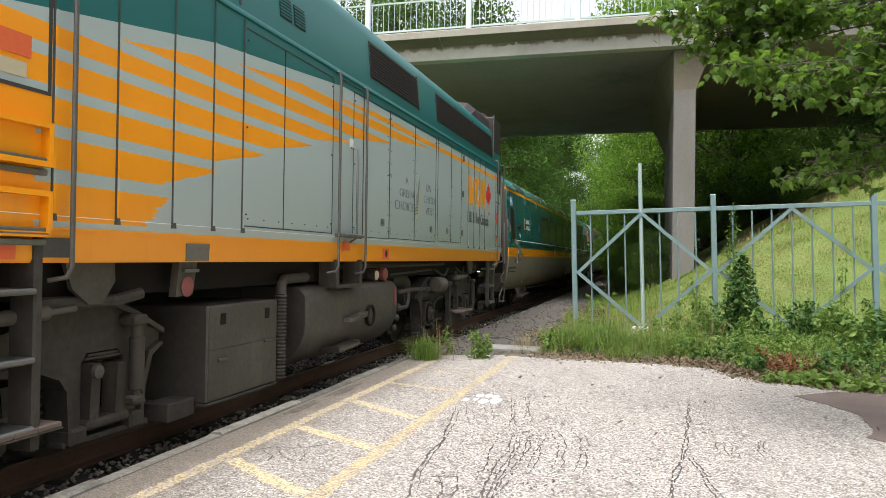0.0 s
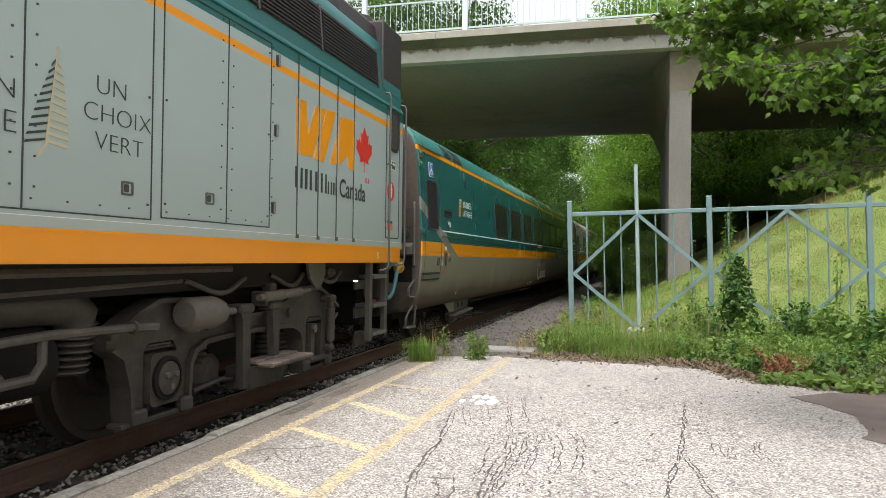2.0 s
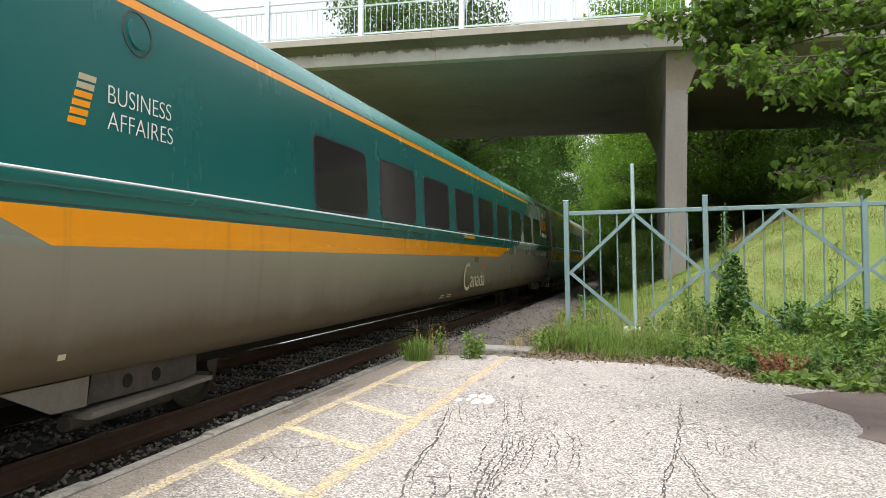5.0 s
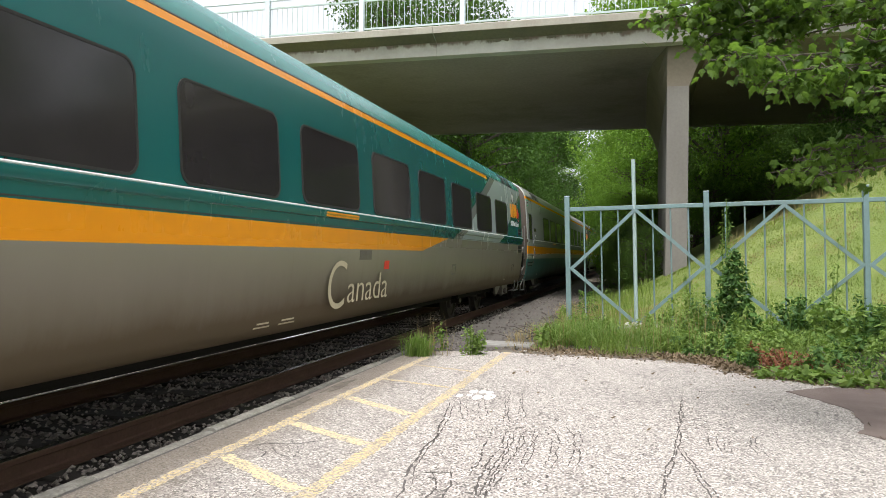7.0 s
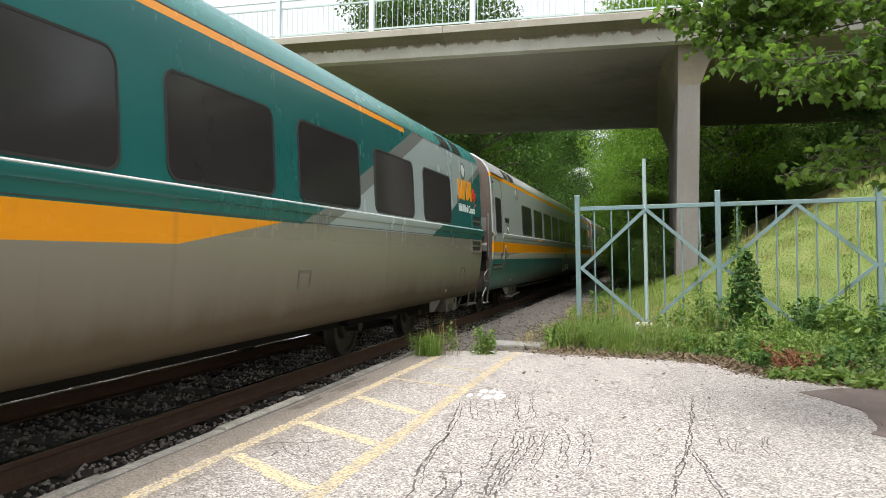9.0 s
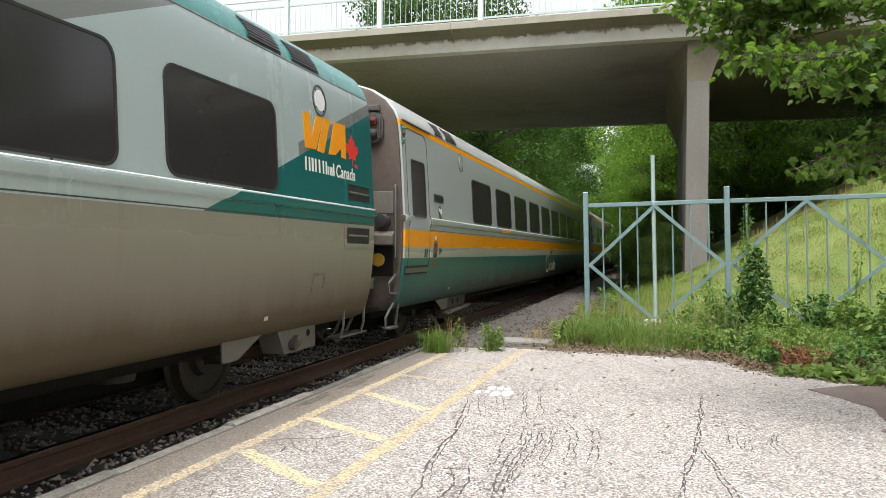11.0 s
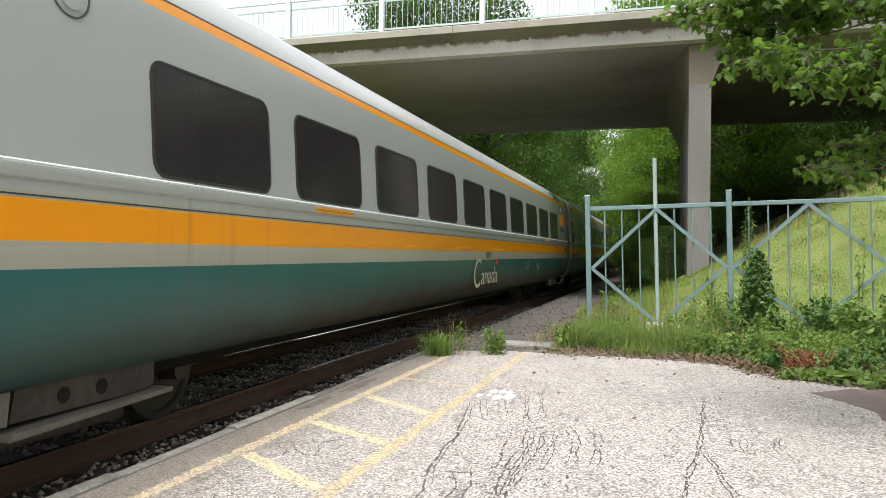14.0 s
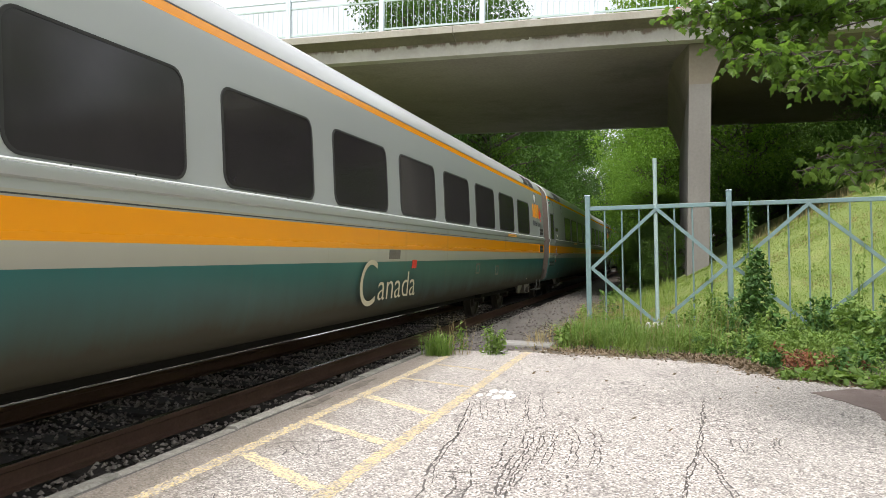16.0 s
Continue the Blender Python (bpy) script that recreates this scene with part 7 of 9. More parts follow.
        for y0, y1, z0, z1 in ((-0.40, -0.25, 0.14, 0.86), (0.14, 0.28, 0.36, 0.86)):
            hb = part("step_hanger", Geo().prism([(cc + y0 - 0.02, z1), (cc + y1 + 0.02, z1), (cc + y1, z1 - 0.12), (cc + y1 - 0.01, z0), (cc + y0 + 0.03, z0), (cc + y0 + 0.01, z1 - 0.12)], "x", 1.36, 1.43), M_GRIME, tf, "hanging tapered bar")
            part("hanger_lug", Geo().box((1.28, cc + y0 - 0.05, z1 - 0.06), (1.45, cc + y1 + 0.04, z1 + 0.02), 0.02), M_GRIME, hb)
        st = part("step_box", Geo().prism([(cc - 0.28, 0.13), (cc + 0.30, 0.13), (cc + 0.42, 0.22), (cc + 0.42, 0.32), (cc - 0.28, 0.32)], "x", 1.20, 1.44), M_GRIME, tf, "step box under the truck")
        for r in range(2):
            for k in range(5):
                y = cc - 0.20 + 0.165 * k
                part("tread_board", Geo().box((1.30 + 0.165 * r, y, 0.335 - 0.012 * r), (1.46 + 0.165 * r, y + 0.16, 0.365 - 0.012 * r), 0.006), M_BOARD, st, "worn brown tread board")
        part("tread_edge", Geo().box((1.31, cc - 0.21, 0.31), (1.625, cc + 0.63, 0.322), 0.004), M_GRIME, st)
        for dy in (1.53,):
            g = Geo()
            g.tube([(1.39, cc + dy, 0.30), (1.39, cc + dy, 0.36), (1.39, cc + dy, 0.37), (1.39, cc + dy, 0.72), (1.39, cc + dy, 0.73), (1.39, cc + dy, 0.84)], [0.03, 0.03, 0.052, 0.052, 0.04, 0.04], 12)
            g.box((1.28, cc + dy - 0.07, 0.80), (1.44, cc + dy + 0.07, 0.88), 0.02)
            g.box((1.28, cc + dy - 0.06, 0.26), (1.43, cc + dy + 0.06, 0.33), 0.02)
            part("damper", g, M_GRIME, tf, "upright damper", smooth=True)
        for dy in (-0.92, -0.55, 0.55, 0.92):
            g = Geo()
            for k in range(6):
                g.lathe([(0.075, 0), (0.09, 0.015), (0.09, 0.028), (0.075, 0.043)], (1.08, cc + dy, 0.28 + 0.052 * k), "z", 12)
            part("coil_spring", g, M_GRIME, tf, smooth=True)
        g = Geo()
        g.tube([(1.26, cc - 0.86, 0.20), (1.28, cc - 0.5, 0.24), (1.28, cc - 0.30, 0.22)], 0.022, 6)
        part("brake_lever", g, M_GRIME, tf, "bent brake lever")
        part("brake_shoe", Geo().prism([(cc - 0.84, 0.20), (cc - 0.70, 0.20), (cc - 0.66, 0.50), (cc - 0.78, 0.55)], "x", 1.06, 1.14), M_GRIME, tf)
        part("brake_shoe", Geo().prism([(cc + 0.70, 0.16), (cc + 0.82, 0.16), (cc + 0.78, 0.50), (cc + 0.66, 0.50)], "x", 1.06, 1.14), M_GRIME, tf)
        part("motor_case", Geo().box((0.98, cc - 0.66, 0.16), (1.18, cc - 0.30, 0.44), 0.06), M_GRIME, tf)
        part("hanging_plate", Geo().prism([(cc + 0.78, 1.25), (cc + 1.20, 1.25), (cc + 1.21, 1.12), (cc + 1.10, 0.98), (cc + 0.98, 0.98), (cc + 0.84, 1.08)], "x", 1.44, 1.47), M_TANK, tf)
        g = Geo()
        g.tube([(1.40, cc - 3.02, 0.80), (1.42, cc - 2.5, 0.82), (1.42, cc - 1.75, 0.80), (1.42, cc - 1.55, 0.79)], [0.03, 0.03, 0.03, 0.036], 8)
        g.tube([(1.42, cc - 1.80, 0.80), (1.42, cc - 1.78, 0.80)], 0.05, 10)
        g.tube([(1.40, cc - 2.56, 0.80), (1.40, cc - 2.56, 0.66), (1.39, cc - 2.62, 0.575), (1.37, cc - 2.95, 0.56)], 0.032, 8)
        if c > 0:
            bl = Geo()
            for k in range(8):
                bl.lathe([(0.11, 0), (0.14, 0.016), (0.14, 0.026), (0.11, 0.042)], (1.08, cc - 2.02 + 0.012 * k, 0.50 + 0.044 * k), "z", 14)
            bl.tube([(1.08, cc - 1.93, 0.86), (1.08, cc - 2.1, 0.98), (1.08, cc - 2.7, 1.0)], 0.15, 12)
            part("bellows_duct", bl, M_TANK, tf, "ribbed motor cooling duct", smooth=True)
            vb = part("valve_block", Geo().box((1.02, cc - 3.05, 0.42), (1.30, cc - 2.78, 0.72), 0.03), M_GRIME, tf, "air valve block with drain cocks")
            for k in range(3):
                part("drain_cock", Geo().lathe([(0.05, 0.0), (0.055, 0.05), (0.03, 0.08)], (1.30, cc - 3.0 + 0.09 * k, 0.30 + 0.14 * k), "x", 10), M_TANK, vb, smooth=True)
            part("valve_drop", Geo().tube([(1.2, cc - 2.9, 0.44), (1.2, cc - 2.88, 0.22), (1.15, cc - 2.6, 0.18)], 0.03, 8), M_GRIME, vb, smooth=True)
        part("air_pipe", g, M_TANK, tf, "air pipes", smooth=True)
        part("bolster", Geo().box((-1.1, cc - 0.4, 0.35), (1.1, cc + 0.4, 1.02)), M_DARK, tf)
    # rear step ladder, ditch lamp, hoses
    ld = Geo()
    for u in (3.93, 4.47):
        ld.prism([(u + o - 0.05, 1.24), (u + o + 0.04, 1.24), (u + o + 0.04, 0.28), (u + o - 0.05, 0.28)], "x", 1.47, 1.53)
    lad = part("step_ladder", ld, M_STEPGREY, loco, "grey steel rear steps")
    for z in (0.33, 0.68, 1.04):
        part("tread", Geo().box((1.30, 3.96 + o, z), (1.56, 4.44 + o, z + 0.05), 0.01), M_STEEL, lad, "worn bright tread")
        part("riser", Geo().box((1.28, 3.96 + o, z - 0.14), (1.31, 4.44 + o, z), 0.004), M_STEPGREY, lad)
    part("end_beam", Geo().box((-1.5, 4.5 + o, 0.75), (1.42, 4.9 + o, 1.24), 0.03), M_GRIME, loco)
    part("draft_gear", Geo().box((-0.45, 4.0 + o, 0.14), (0.45, 4.6 + o, 1.02), 0.05), M_DARK, loco, "black coupler housing")
    part("ditch_lamp", Geo().lathe([(0.004, -0.03), (0.02, -0.022), (0.028, -0.01), (0.03, 0.0), (0.028, 0.01), (0.02, 0.022), (0.004, 0.03)], (1.30, 3.98 + o, 1.02), "x", 14), M_LIT, loco, "small lit step lamp")
    part("lamp_bracket", Geo().box((1.12, 3.99 + o, 0.98), (1.275, 4.06 + o, 1.06), 0.01), M_DARK, loco)
    part("coupler", Geo().box((-0.16, 4.6 + o, 0.5), (0.16, 5.45 + o, 0.78), 0.04), M_GRIME, loco)
    part("gangway", Geo().box((-0.6, 4.93 + o, 1.2), (0.6, 5.4 + o, 3.0), 0.05), M_RUBBER, loco)
    for k in range(3):
        x = 0.5 + 0.22 * k
        part("brake_hose", Geo().tube([(x, 4.85 + o, 0.95), (x + 0.02, 5.0 + o, 0.6), (x, 5.15 + o, 0.30), (x - 0.05, 5.4 + o, 0.28), (x - 0.05, 5.7 + o, 0.62)], 0.026, 8), M_RUBBER, loco, smooth=True)
    part("cable_socket", Geo().box((1.30, 4.86 + o, 1.19), (1.48, 5.0 + o, 1.30), 0.02), M_TEALHOSE, loco)
    part("air_valve", Geo().lathe([(0.05, 0), (0.06, 0.04), (0.03, 0.09)], (1.38, 2.95 + o, 1.13), "x", 10), M_GRIME, loco)
    part("cable", Geo().tube([(1.3, 1.9 + o, 1.1), (1.33, 2.3 + o, 0.98), (1.33, 2.8 + o, 1.0), (1.33, 3.2 + o, 1.14)], 0.03, 8), M_RUBBER, loco, smooth=True)
    part("pilot", Geo().prism([(0.6, 0.15), (0.3, 0.2), (0.3, 1.2), (0.8, 1.2)], "x", -1.45, 1.45), M_GRIME, loco)
    return loco


locomotive()
coach(5.77, True, 5.65, 9, "green coach with a grey lower side and an amber stripe")
coach(31.77, False, 3.65, 10, "grey coach with an amber stripe over a green skirt")
coach(57.77, False, 3.62, 10, "grey coach with a green skirt, shaded under the bridge", False)
coach(83.77, False, 3.62, 10, "grey coach with a green skirt far down the track", False)

# ---- the gate ----
def build_gate():
    gate = empty("fence_gate", (-1.20, 12.8, 0.0), "pale blue-green steel fence gate with diamond braces, leaning slightly", "gate")
    gate.rotation_euler = (0, radians(-1.75), 0)

    def bar(name, x0, x1, z0, z1, d=0.03, label="", mat=M_GATE):
        return part(name, Geo().box((x0, -d, z0), (x1, d, z1), 0.006), mat, gate, label)

    posts = [(0.0, 2.31), (2.27, 2.31), (4.62, 2.31), (6.95, 2.31), (9.3, 2.31)]
    for x, h in posts:
        p = bar("post", x - 0.042, x + 0.042, -0.3, h, 0.042, "square steel post")
        part("cap", Geo().box((x - 0.046, -0.046, h), (x + 0.046, 0.046, h + 0.012), 0.005), M_RAILP, p)
    part("tall_pole", Geo().tube([(1.12, 0, -0.2), (1.12, 0, 2.90)], 0.033, 10), M_RAILG, gate, "taller round pale pole", smooth=True)
    for (xa, _), (xb, _) in zip(posts, posts[1:]):
        mid = (xa + xb) / 2
        bar("top_rail", xa + 0.042, xb - 0.042, 2.055, 2.125, 0.028, "steel top rail")
        bar("bottom_rail", xa + 0.042, xb - 0.042, 0.03, 0.08, 0.028)
        n = 8
        for k in range(1, n):
            if xa == 0.0 and k == 4:
                continue
            x = xa + (xb - xa) * k / n
            part("picket", Geo().tube([(x, 0, 0.12), (x, 0, 2.06)], 0.014, 6), M_GATE, gate)
        for q, (x0, z0, x1, z1) in enumerate(((mid, 2.05, xa + 0.05, 1.06), (mid, 2.05, xb - 0.05, 1.06), (xa + 0.05, 1.08, mid, 0.12), (xb - 0.05, 1.08, mid, 0.12))):
            d = Vector((x1 - x0, 0, z1 - z0)).normalized()
            nn = Vector((-d.z, 0, d.x)) * 0.028
            a, b = Vector((x0, 0, z0)), Vector((x1, 0, z1))
            g = Geo().prism([((a + nn).x, (a + nn).z), ((b + nn).x, (b + nn).z), ((b - nn).x, (b - nn).z), ((a - nn).x, (a - nn).z)], "y", -0.045 - 0.004 * q, -0.02 - 0.004 * q)
            part("brace", g, M_GATE, gate, "diagonal flat brace")
    thing("concrete_block", Geo().box((-0.28, 12.55, -0.02), (0.04, 12.75, 0.19), 0.03), M_PALEC, "small white concrete block in the grass by the gate", "concrete block")
    thing("concrete_block", Geo().box((0.12, 12.6, -0.02), (0.32, 12.75, 0.17), 0.03), M_PALEC, "small white concrete block in the grass by the gate", "concrete block")


build_gate()


# ---- plants ----
def from_arrays(name, v, f, mats, mi=None):
    me = bpy.data.meshes.new(name)
    me.from_pydata(v, [], f)
    for m in mats:
        me.materials.append(m)
    if mi is not None:
        me.polygons.foreach_set("material_index", mi)
    return me


MAPLE = [(0.0, 0.0), (0.10, -0.05), (0.34, 0.02), (0.27, 0.12), (0.52, 0.36), (0.38, 0.37), (0.36, 0.50), (0.20, 0.44), (0.22, 0.72), (0.10, 0.68), (0.0, 1.0)]


def maple_leaf_shape():
    o = MAPLE + [(-x, y) for x, y in MAPLE[-2:0:-1]]
    c = (0.0, 0.36)
    v = [(c[0], c[1], 0.05)] + [(x, y, -0.10 * abs(x) - 0.06 * (y - 0.3) ** 2) for x, y in o]
    n = len(o)
    return np.array(v, float), [(0, 1 + i, 1 + (i + 1) % n) for i in range(n)]


def oval_leaf_shape():
    o = [(0, 0), (0.16, 0.2), (0.24, 0.45), (0.17, 0.75), (0, 1.0), (-0.17, 0.75), (-0.24, 0.45), (-0.16, 0.2)]
    v = [(x, y, -0.25 * abs(x)) for x, y in o]
    return np.array(v, float), [(0, 1, 2, 3, 4), (0, 4, 5, 6, 7)]


def kite_leaf_shape():
    v = [(0, 0, 0), (0.27, 0.45, -0.06), (0, 1.0, -0.03), (-0.27, 0.45, -0.06)]
    return np.array(v, float), [(0, 1, 2, 3)]


def turn_to(rs, n, droop):
    """Random turns for n leaves: the tip falls outwards and down by droop."""
    a = rs.rand(n) * 2 * np.pi
    t = np.radians(rs.normal(droop, 28, n))
    r = np.radians(rs.normal(0, 30, n))
    ca, sa, ct, st, cr, sr = np.cos(a), np.sin(a), np.cos(t), np.sin(t), np.cos(r), np.sin(r)
    z0 = np.zeros(n)
    one = np.ones(n)
    Rr = np.array([[cr, z0, sr], [z0, one, z0], [-sr, z0, cr]]).transpose(2, 0, 1)
    Rt = np.array([[one, z0, z0], [z0, ct, st], [z0, -st, ct]]).transpose(2, 0, 1)
    Ra = np.array([[ca, -sa, z0], [sa, ca, z0], [z0, z0, one]]).transpose(2, 0, 1)
    return Ra @ Rt @ Rr


def leaves(shape, places, sizes, rs, droop=35):
    v0, f0 = shape
    n = len(places)
    R = turn_to(rs, n, droop)
    V = np.einsum("nij,kj->nki", R, v0) * np.asarray(sizes)[:, None, None] + np.asarray(places)[:, None, :]
    k = len(v0)
    return V.reshape(-1, 3).tolist(), [tuple(i + o * k for i in q) for o in range(n) for q in f0]


def tree_mesh(seed, h, spread, trunk_h, clumps, per, size, shape, lean=0.0):
    """Limbs, and a crown of clumps of leaves with gaps between them."""
    rs = np.random.RandomState(seed)
    g = Geo()
    top = (lean * h * 0.5, 0, h * 0.8)
    path = [(lean * h * 0.5 * t + 0.08 * h * 0.1 * math.sin(5 * t + seed), 0.05 * h * 0.1 * math.cos(4 * t), h * 0.85 * t) for t in (0, 0.15, 0.35, 0.55, 0.8, 1)]
    r0 = 0.018 * h + 0.05
    g.tube(path, [r0 * 1.25, r0, r0 * 0.8, r0 * 0.6, r0 * 0.35, r0 * 0.1], 8)
    pts = []
    for c in range(clumps):
        t = trunk_h + (1 - trunk_h) * rs.rand() ** 0.8
        a = rs.rand() * 2 * math.pi
        prof = math.sin(math.pi * min(1.0, (t - trunk_h) / (1 - trunk_h) * 0.82 + 0.16)) ** 0.7
        r = spread * prof * (0.35 + 0.65 * math.sqrt(rs.rand()))
        z = h * t
        cx, cy = lean * z * 0.5 + r * math.cos(a), r * math.sin(a)
        z += rs.normal(0, 0.03 * h)
        tz = max(trunk_h * h * 0.7, z - 0.35 * r)
        base = (lean * tz * 0.5, 0, tz)
        mid = ((base[0] + cx) / 2, (base[1] + cy) / 2, (tz + z) / 2 + 0.1 * r)
        g.tube([base, mid, (cx, cy, z)], [r0 * 0.3, r0 * 0.2, 0.008], 5, caps=False)
        cr = (0.10 + 0.07 * rs.rand()) * h * 0.55 + 0.25
        d = rs.normal(0, 1, (per, 3))
        d /= np.linalg.norm(d, axis=1)[:, None]
        rad = cr * (0.35 + 0.65 * rs.rand(per) ** 0.4)
        pts.append(np.array((cx, cy, z)) + d * rad[:, None] * (1.15, 1.15, 0.75))
    pts = np.concatenate(pts)
    v, f = leaves(shape, pts, rs.uniform(0.7, 1.3, len(pts)) * size, rs)
    return g, v, f


TREES = {}


def make_tree(kind, x, y, z, k, rz, mat, label, name="tree"):
    if (kind, mat.name) not in TREES:
        seed, h, spread, th, cl, per, size = kind
        g, v, f = tree_mesh(seed, h, spread, th, cl, per, size, kite_leaf_shape())
        TREES[(kind, mat.name)] = (g.data("trunk", M_BARK, True), from_arrays("crown", v, f, [mat]))
    tm, cm = TREES[(kind, mat.name)]
    t = empty(name, (x, y, z), label, "tree", "woods by the railway")
    t.rotation_euler, t.scale = (0, 0, rz), (k, k, k)
    for n, me in (("trunk", tm), ("crown", cm)):
        ob = new(n, me)
        ob.parent = t
    return t


TALL = (11, 12.0, 3.4, 0.10, 86, 400, 0.145)
TALL2 = (12, 11.0, 3.0, 0.08, 80, 400, 0.14)
BUSH = (13, 4.2, 1.9, 0.05, 52, 330, 0.09)
SLIM = (14, 9.0, 2.2, 0.10, 66, 380, 0.115)


def build_woods():
    rnd = random.Random(21)
    rows = [
        # under and behind the bridge, right of the track
        (TALL, 3.6, 38.0, 1.2, M_WOOD2, "light green young tree beyond the bridge"), (SLIM, 0.0, 41.0, 1.0, M_WOOD2, "bright green slender tree beyond the bridge"),
        (TALL2, 6.5, 43.5, 1.0, M_WOOD1, "dense dark tree behind the bridge pier"), (TALL2, 9.5, 42.5, 1.0, M_WOOD1, "dense dark tree behind the bridge"),
        (TALL, 13.5, 43.5, 1.1, M_WOOD1, "dense dark tree behind the bridge"), (TALL2, 4.2, 46.5, 1.15, M_WOOD1, "dark tree in the wood"),
        (TALL, -0.8, 47.0, 0.9, M_WOOD2, "light green tree by the track"), (TALL, 1.8, 54.0, 1.2, M_WOOD1, "tall tree in the wood"),
        (TALL2, -1.2, 60.0, 1.0, M_WOOD2, "light green tree by the track"), (TALL, 0.2, 70.0, 1.3, M_WOOD1, "tall dark tree in the wood"),
        (TALL2, -1.4, 80.0, 1.3, M_WOOD1, "tall tree in the wood"), (TALL, -2.6, 100.0, 1.5, M_WOOD1, "tall tree at the track's far end"),
        (TALL, -6.5, 118.0, 1.2, M_WOOD1, "tall tree at the track's far end"), (TALL2, -3.8, 112.0, 1.4, M_WOOD2, "tall tree at the track's far end"),
        # beside the track beyond the bridge
        (TALL, -10.5, 44.0, 0.78, M_WOOD2, "pale leafy tree beside the track"), (BUSH, -11.0, 46.0, 2.0, M_WOOD3, "bright yellow-green bush over the track side"), (TALL2, -9.6, 52.0, 1.0, M_WOOD1, "green tree beside the track"),
        (TALL, -10.5, 60.0, 1.25, M_WOOD1, "dark green tree beside the track"), (TALL2, -9.2, 70.0, 1.35, M_WOOD1, "dark green tree beside the track"),
        (TALL, -9.5, 82.0, 1.5, M_WOOD1, "dark green tree beside the track"), (TALL, -11.8, 98.0, 1.6, M_WOOD2, "green tree beside the track"),
        (TALL2, -13.5, 48.0, 0.9, M_WOOD1, "dark tree beside the track"), (TALL, -14.5, 66.0, 1.3, M_WOOD1, "dark tree beside the track"),
        # thicket right of the pier, under the bridge edge
        (BUSH, 2.6, 38.4, 1.2, M_WOODU, "dark undergrowth by the pier"), (BUSH, 4.6, 38.6, 1.35, M_WOODU, "dark undergrowth under the bridge"),
        (BUSH, 7.2, 38.8, 1.4, M_WOODU, "dark undergrowth under the bridge"), (BUSH, 9.8, 38.6, 1.5, M_WOODU, "dark undergrowth under the bridge"),
        (BUSH, 0.2, 32.0, 0.8, M_WOOD2, "leafy bush beside the pier"), (BUSH, -0.6, 36.5, 1.1, M_WOOD2, "leafy bush by the path"),
        (BUSH, -0.9, 30.0, 0.45, M_WOODU, "low bush by the path"), (BUSH, -0.2, 26.5, 0.5, M_WOODU, "low bush at the pier's foot"),
        (BUSH, 0.1, 23.0, 0.42, M_WOODU, "low bush at the pier's foot"), (BUSH, -0.9, 44.0, 1.0, M_WOOD1, "bush by the track"),
        # tree tops behind the bridge's railing
        (TALL, -14.6, 42.0, 1.52, M_WOOD1, "tall tree showing over the bridge railing"), (TALL2, -10.2, 43.0, 1.55, M_WOOD1, "tall tree showing over the bridge railing"),
        (TALL2, 0.9, 60.0, 2.0, M_WOOD2, "tall tree showing over the bridge railing"),
        # depth of the wood behind the bridge
        (TALL, 7.5, 46.0, 1.1, M_WOOD1, "dense tree in the wood"), (TALL2, 11.5, 45.0, 1.1, M_WOOD1, "dense tree in the wood"), (TALL, 16.5, 47.0, 1.2, M_WOOD1, "dense tree in the wood"),
        (BUSH, 5.9, 41.0, 1.9, M_WOODU, "dense bush in the wood"), (BUSH, 8.6, 41.0, 2.0, M_WOODU, "dense bush in the wood"), (BUSH, 12.5, 39.5, 1.9, M_WOODU, "dense bush in the wood"),
        (BUSH, 3.4, 41.2, 1.9, M_WOODU, "light bush in the wood"), (BUSH, 7.8, 42.5, 2.1, M_WOODU, "dense bush in the wood"), (BUSH, 9.9, 41.0, 2.1, M_WOODU, "dense bush in the wood"), (BUSH, 6.0, 42.0, 2.0, M_WOODU, "dense bush in the wood"), (BUSH, 3.2, 36.8, 0.7, M_WOODU, "leafy undergrowth beyond the pier"), (BUSH, 5.8, 36.9, 0.75, M_WOODU, "leafy undergrowth beyond the pier"), (BUSH, 15.5, 41.0, 1.8, M_WOOD1, "dense bush in the wood"), (TALL2, 20.5, 44.0, 1.2, M_WOOD1, "dense tree in the wood"),
        # bank to the right
        (TALL2, 10.5, 24.0, 0.9, M_WOOD1, "dark tree on the bank"), (BUSH, 7.0, 24.5, 0.9, M_WOOD1, "weedy bush on top of the bank"),
        (TALL, 13.5, 17.0, 1.0, M_WOOD1, "tree on the bank"), (TALL, 15.0, 8.0, 1.0, M_WOOD2, "tree on the bank"), (TALL2, 13.0, -2.0, 1.0, M_WOOD1, "tree on the bank"),
        (TALL, 14.0, -12.0, 1.0, M_WOOD2, "tree on the bank"),
    ]
    for kind, x, y, k, mat, label in rows:
        make_tree(kind, x, y, hill(x, y) - 0.1, k, rnd.uniform(0, 6.28), mat, label)


build_woods()


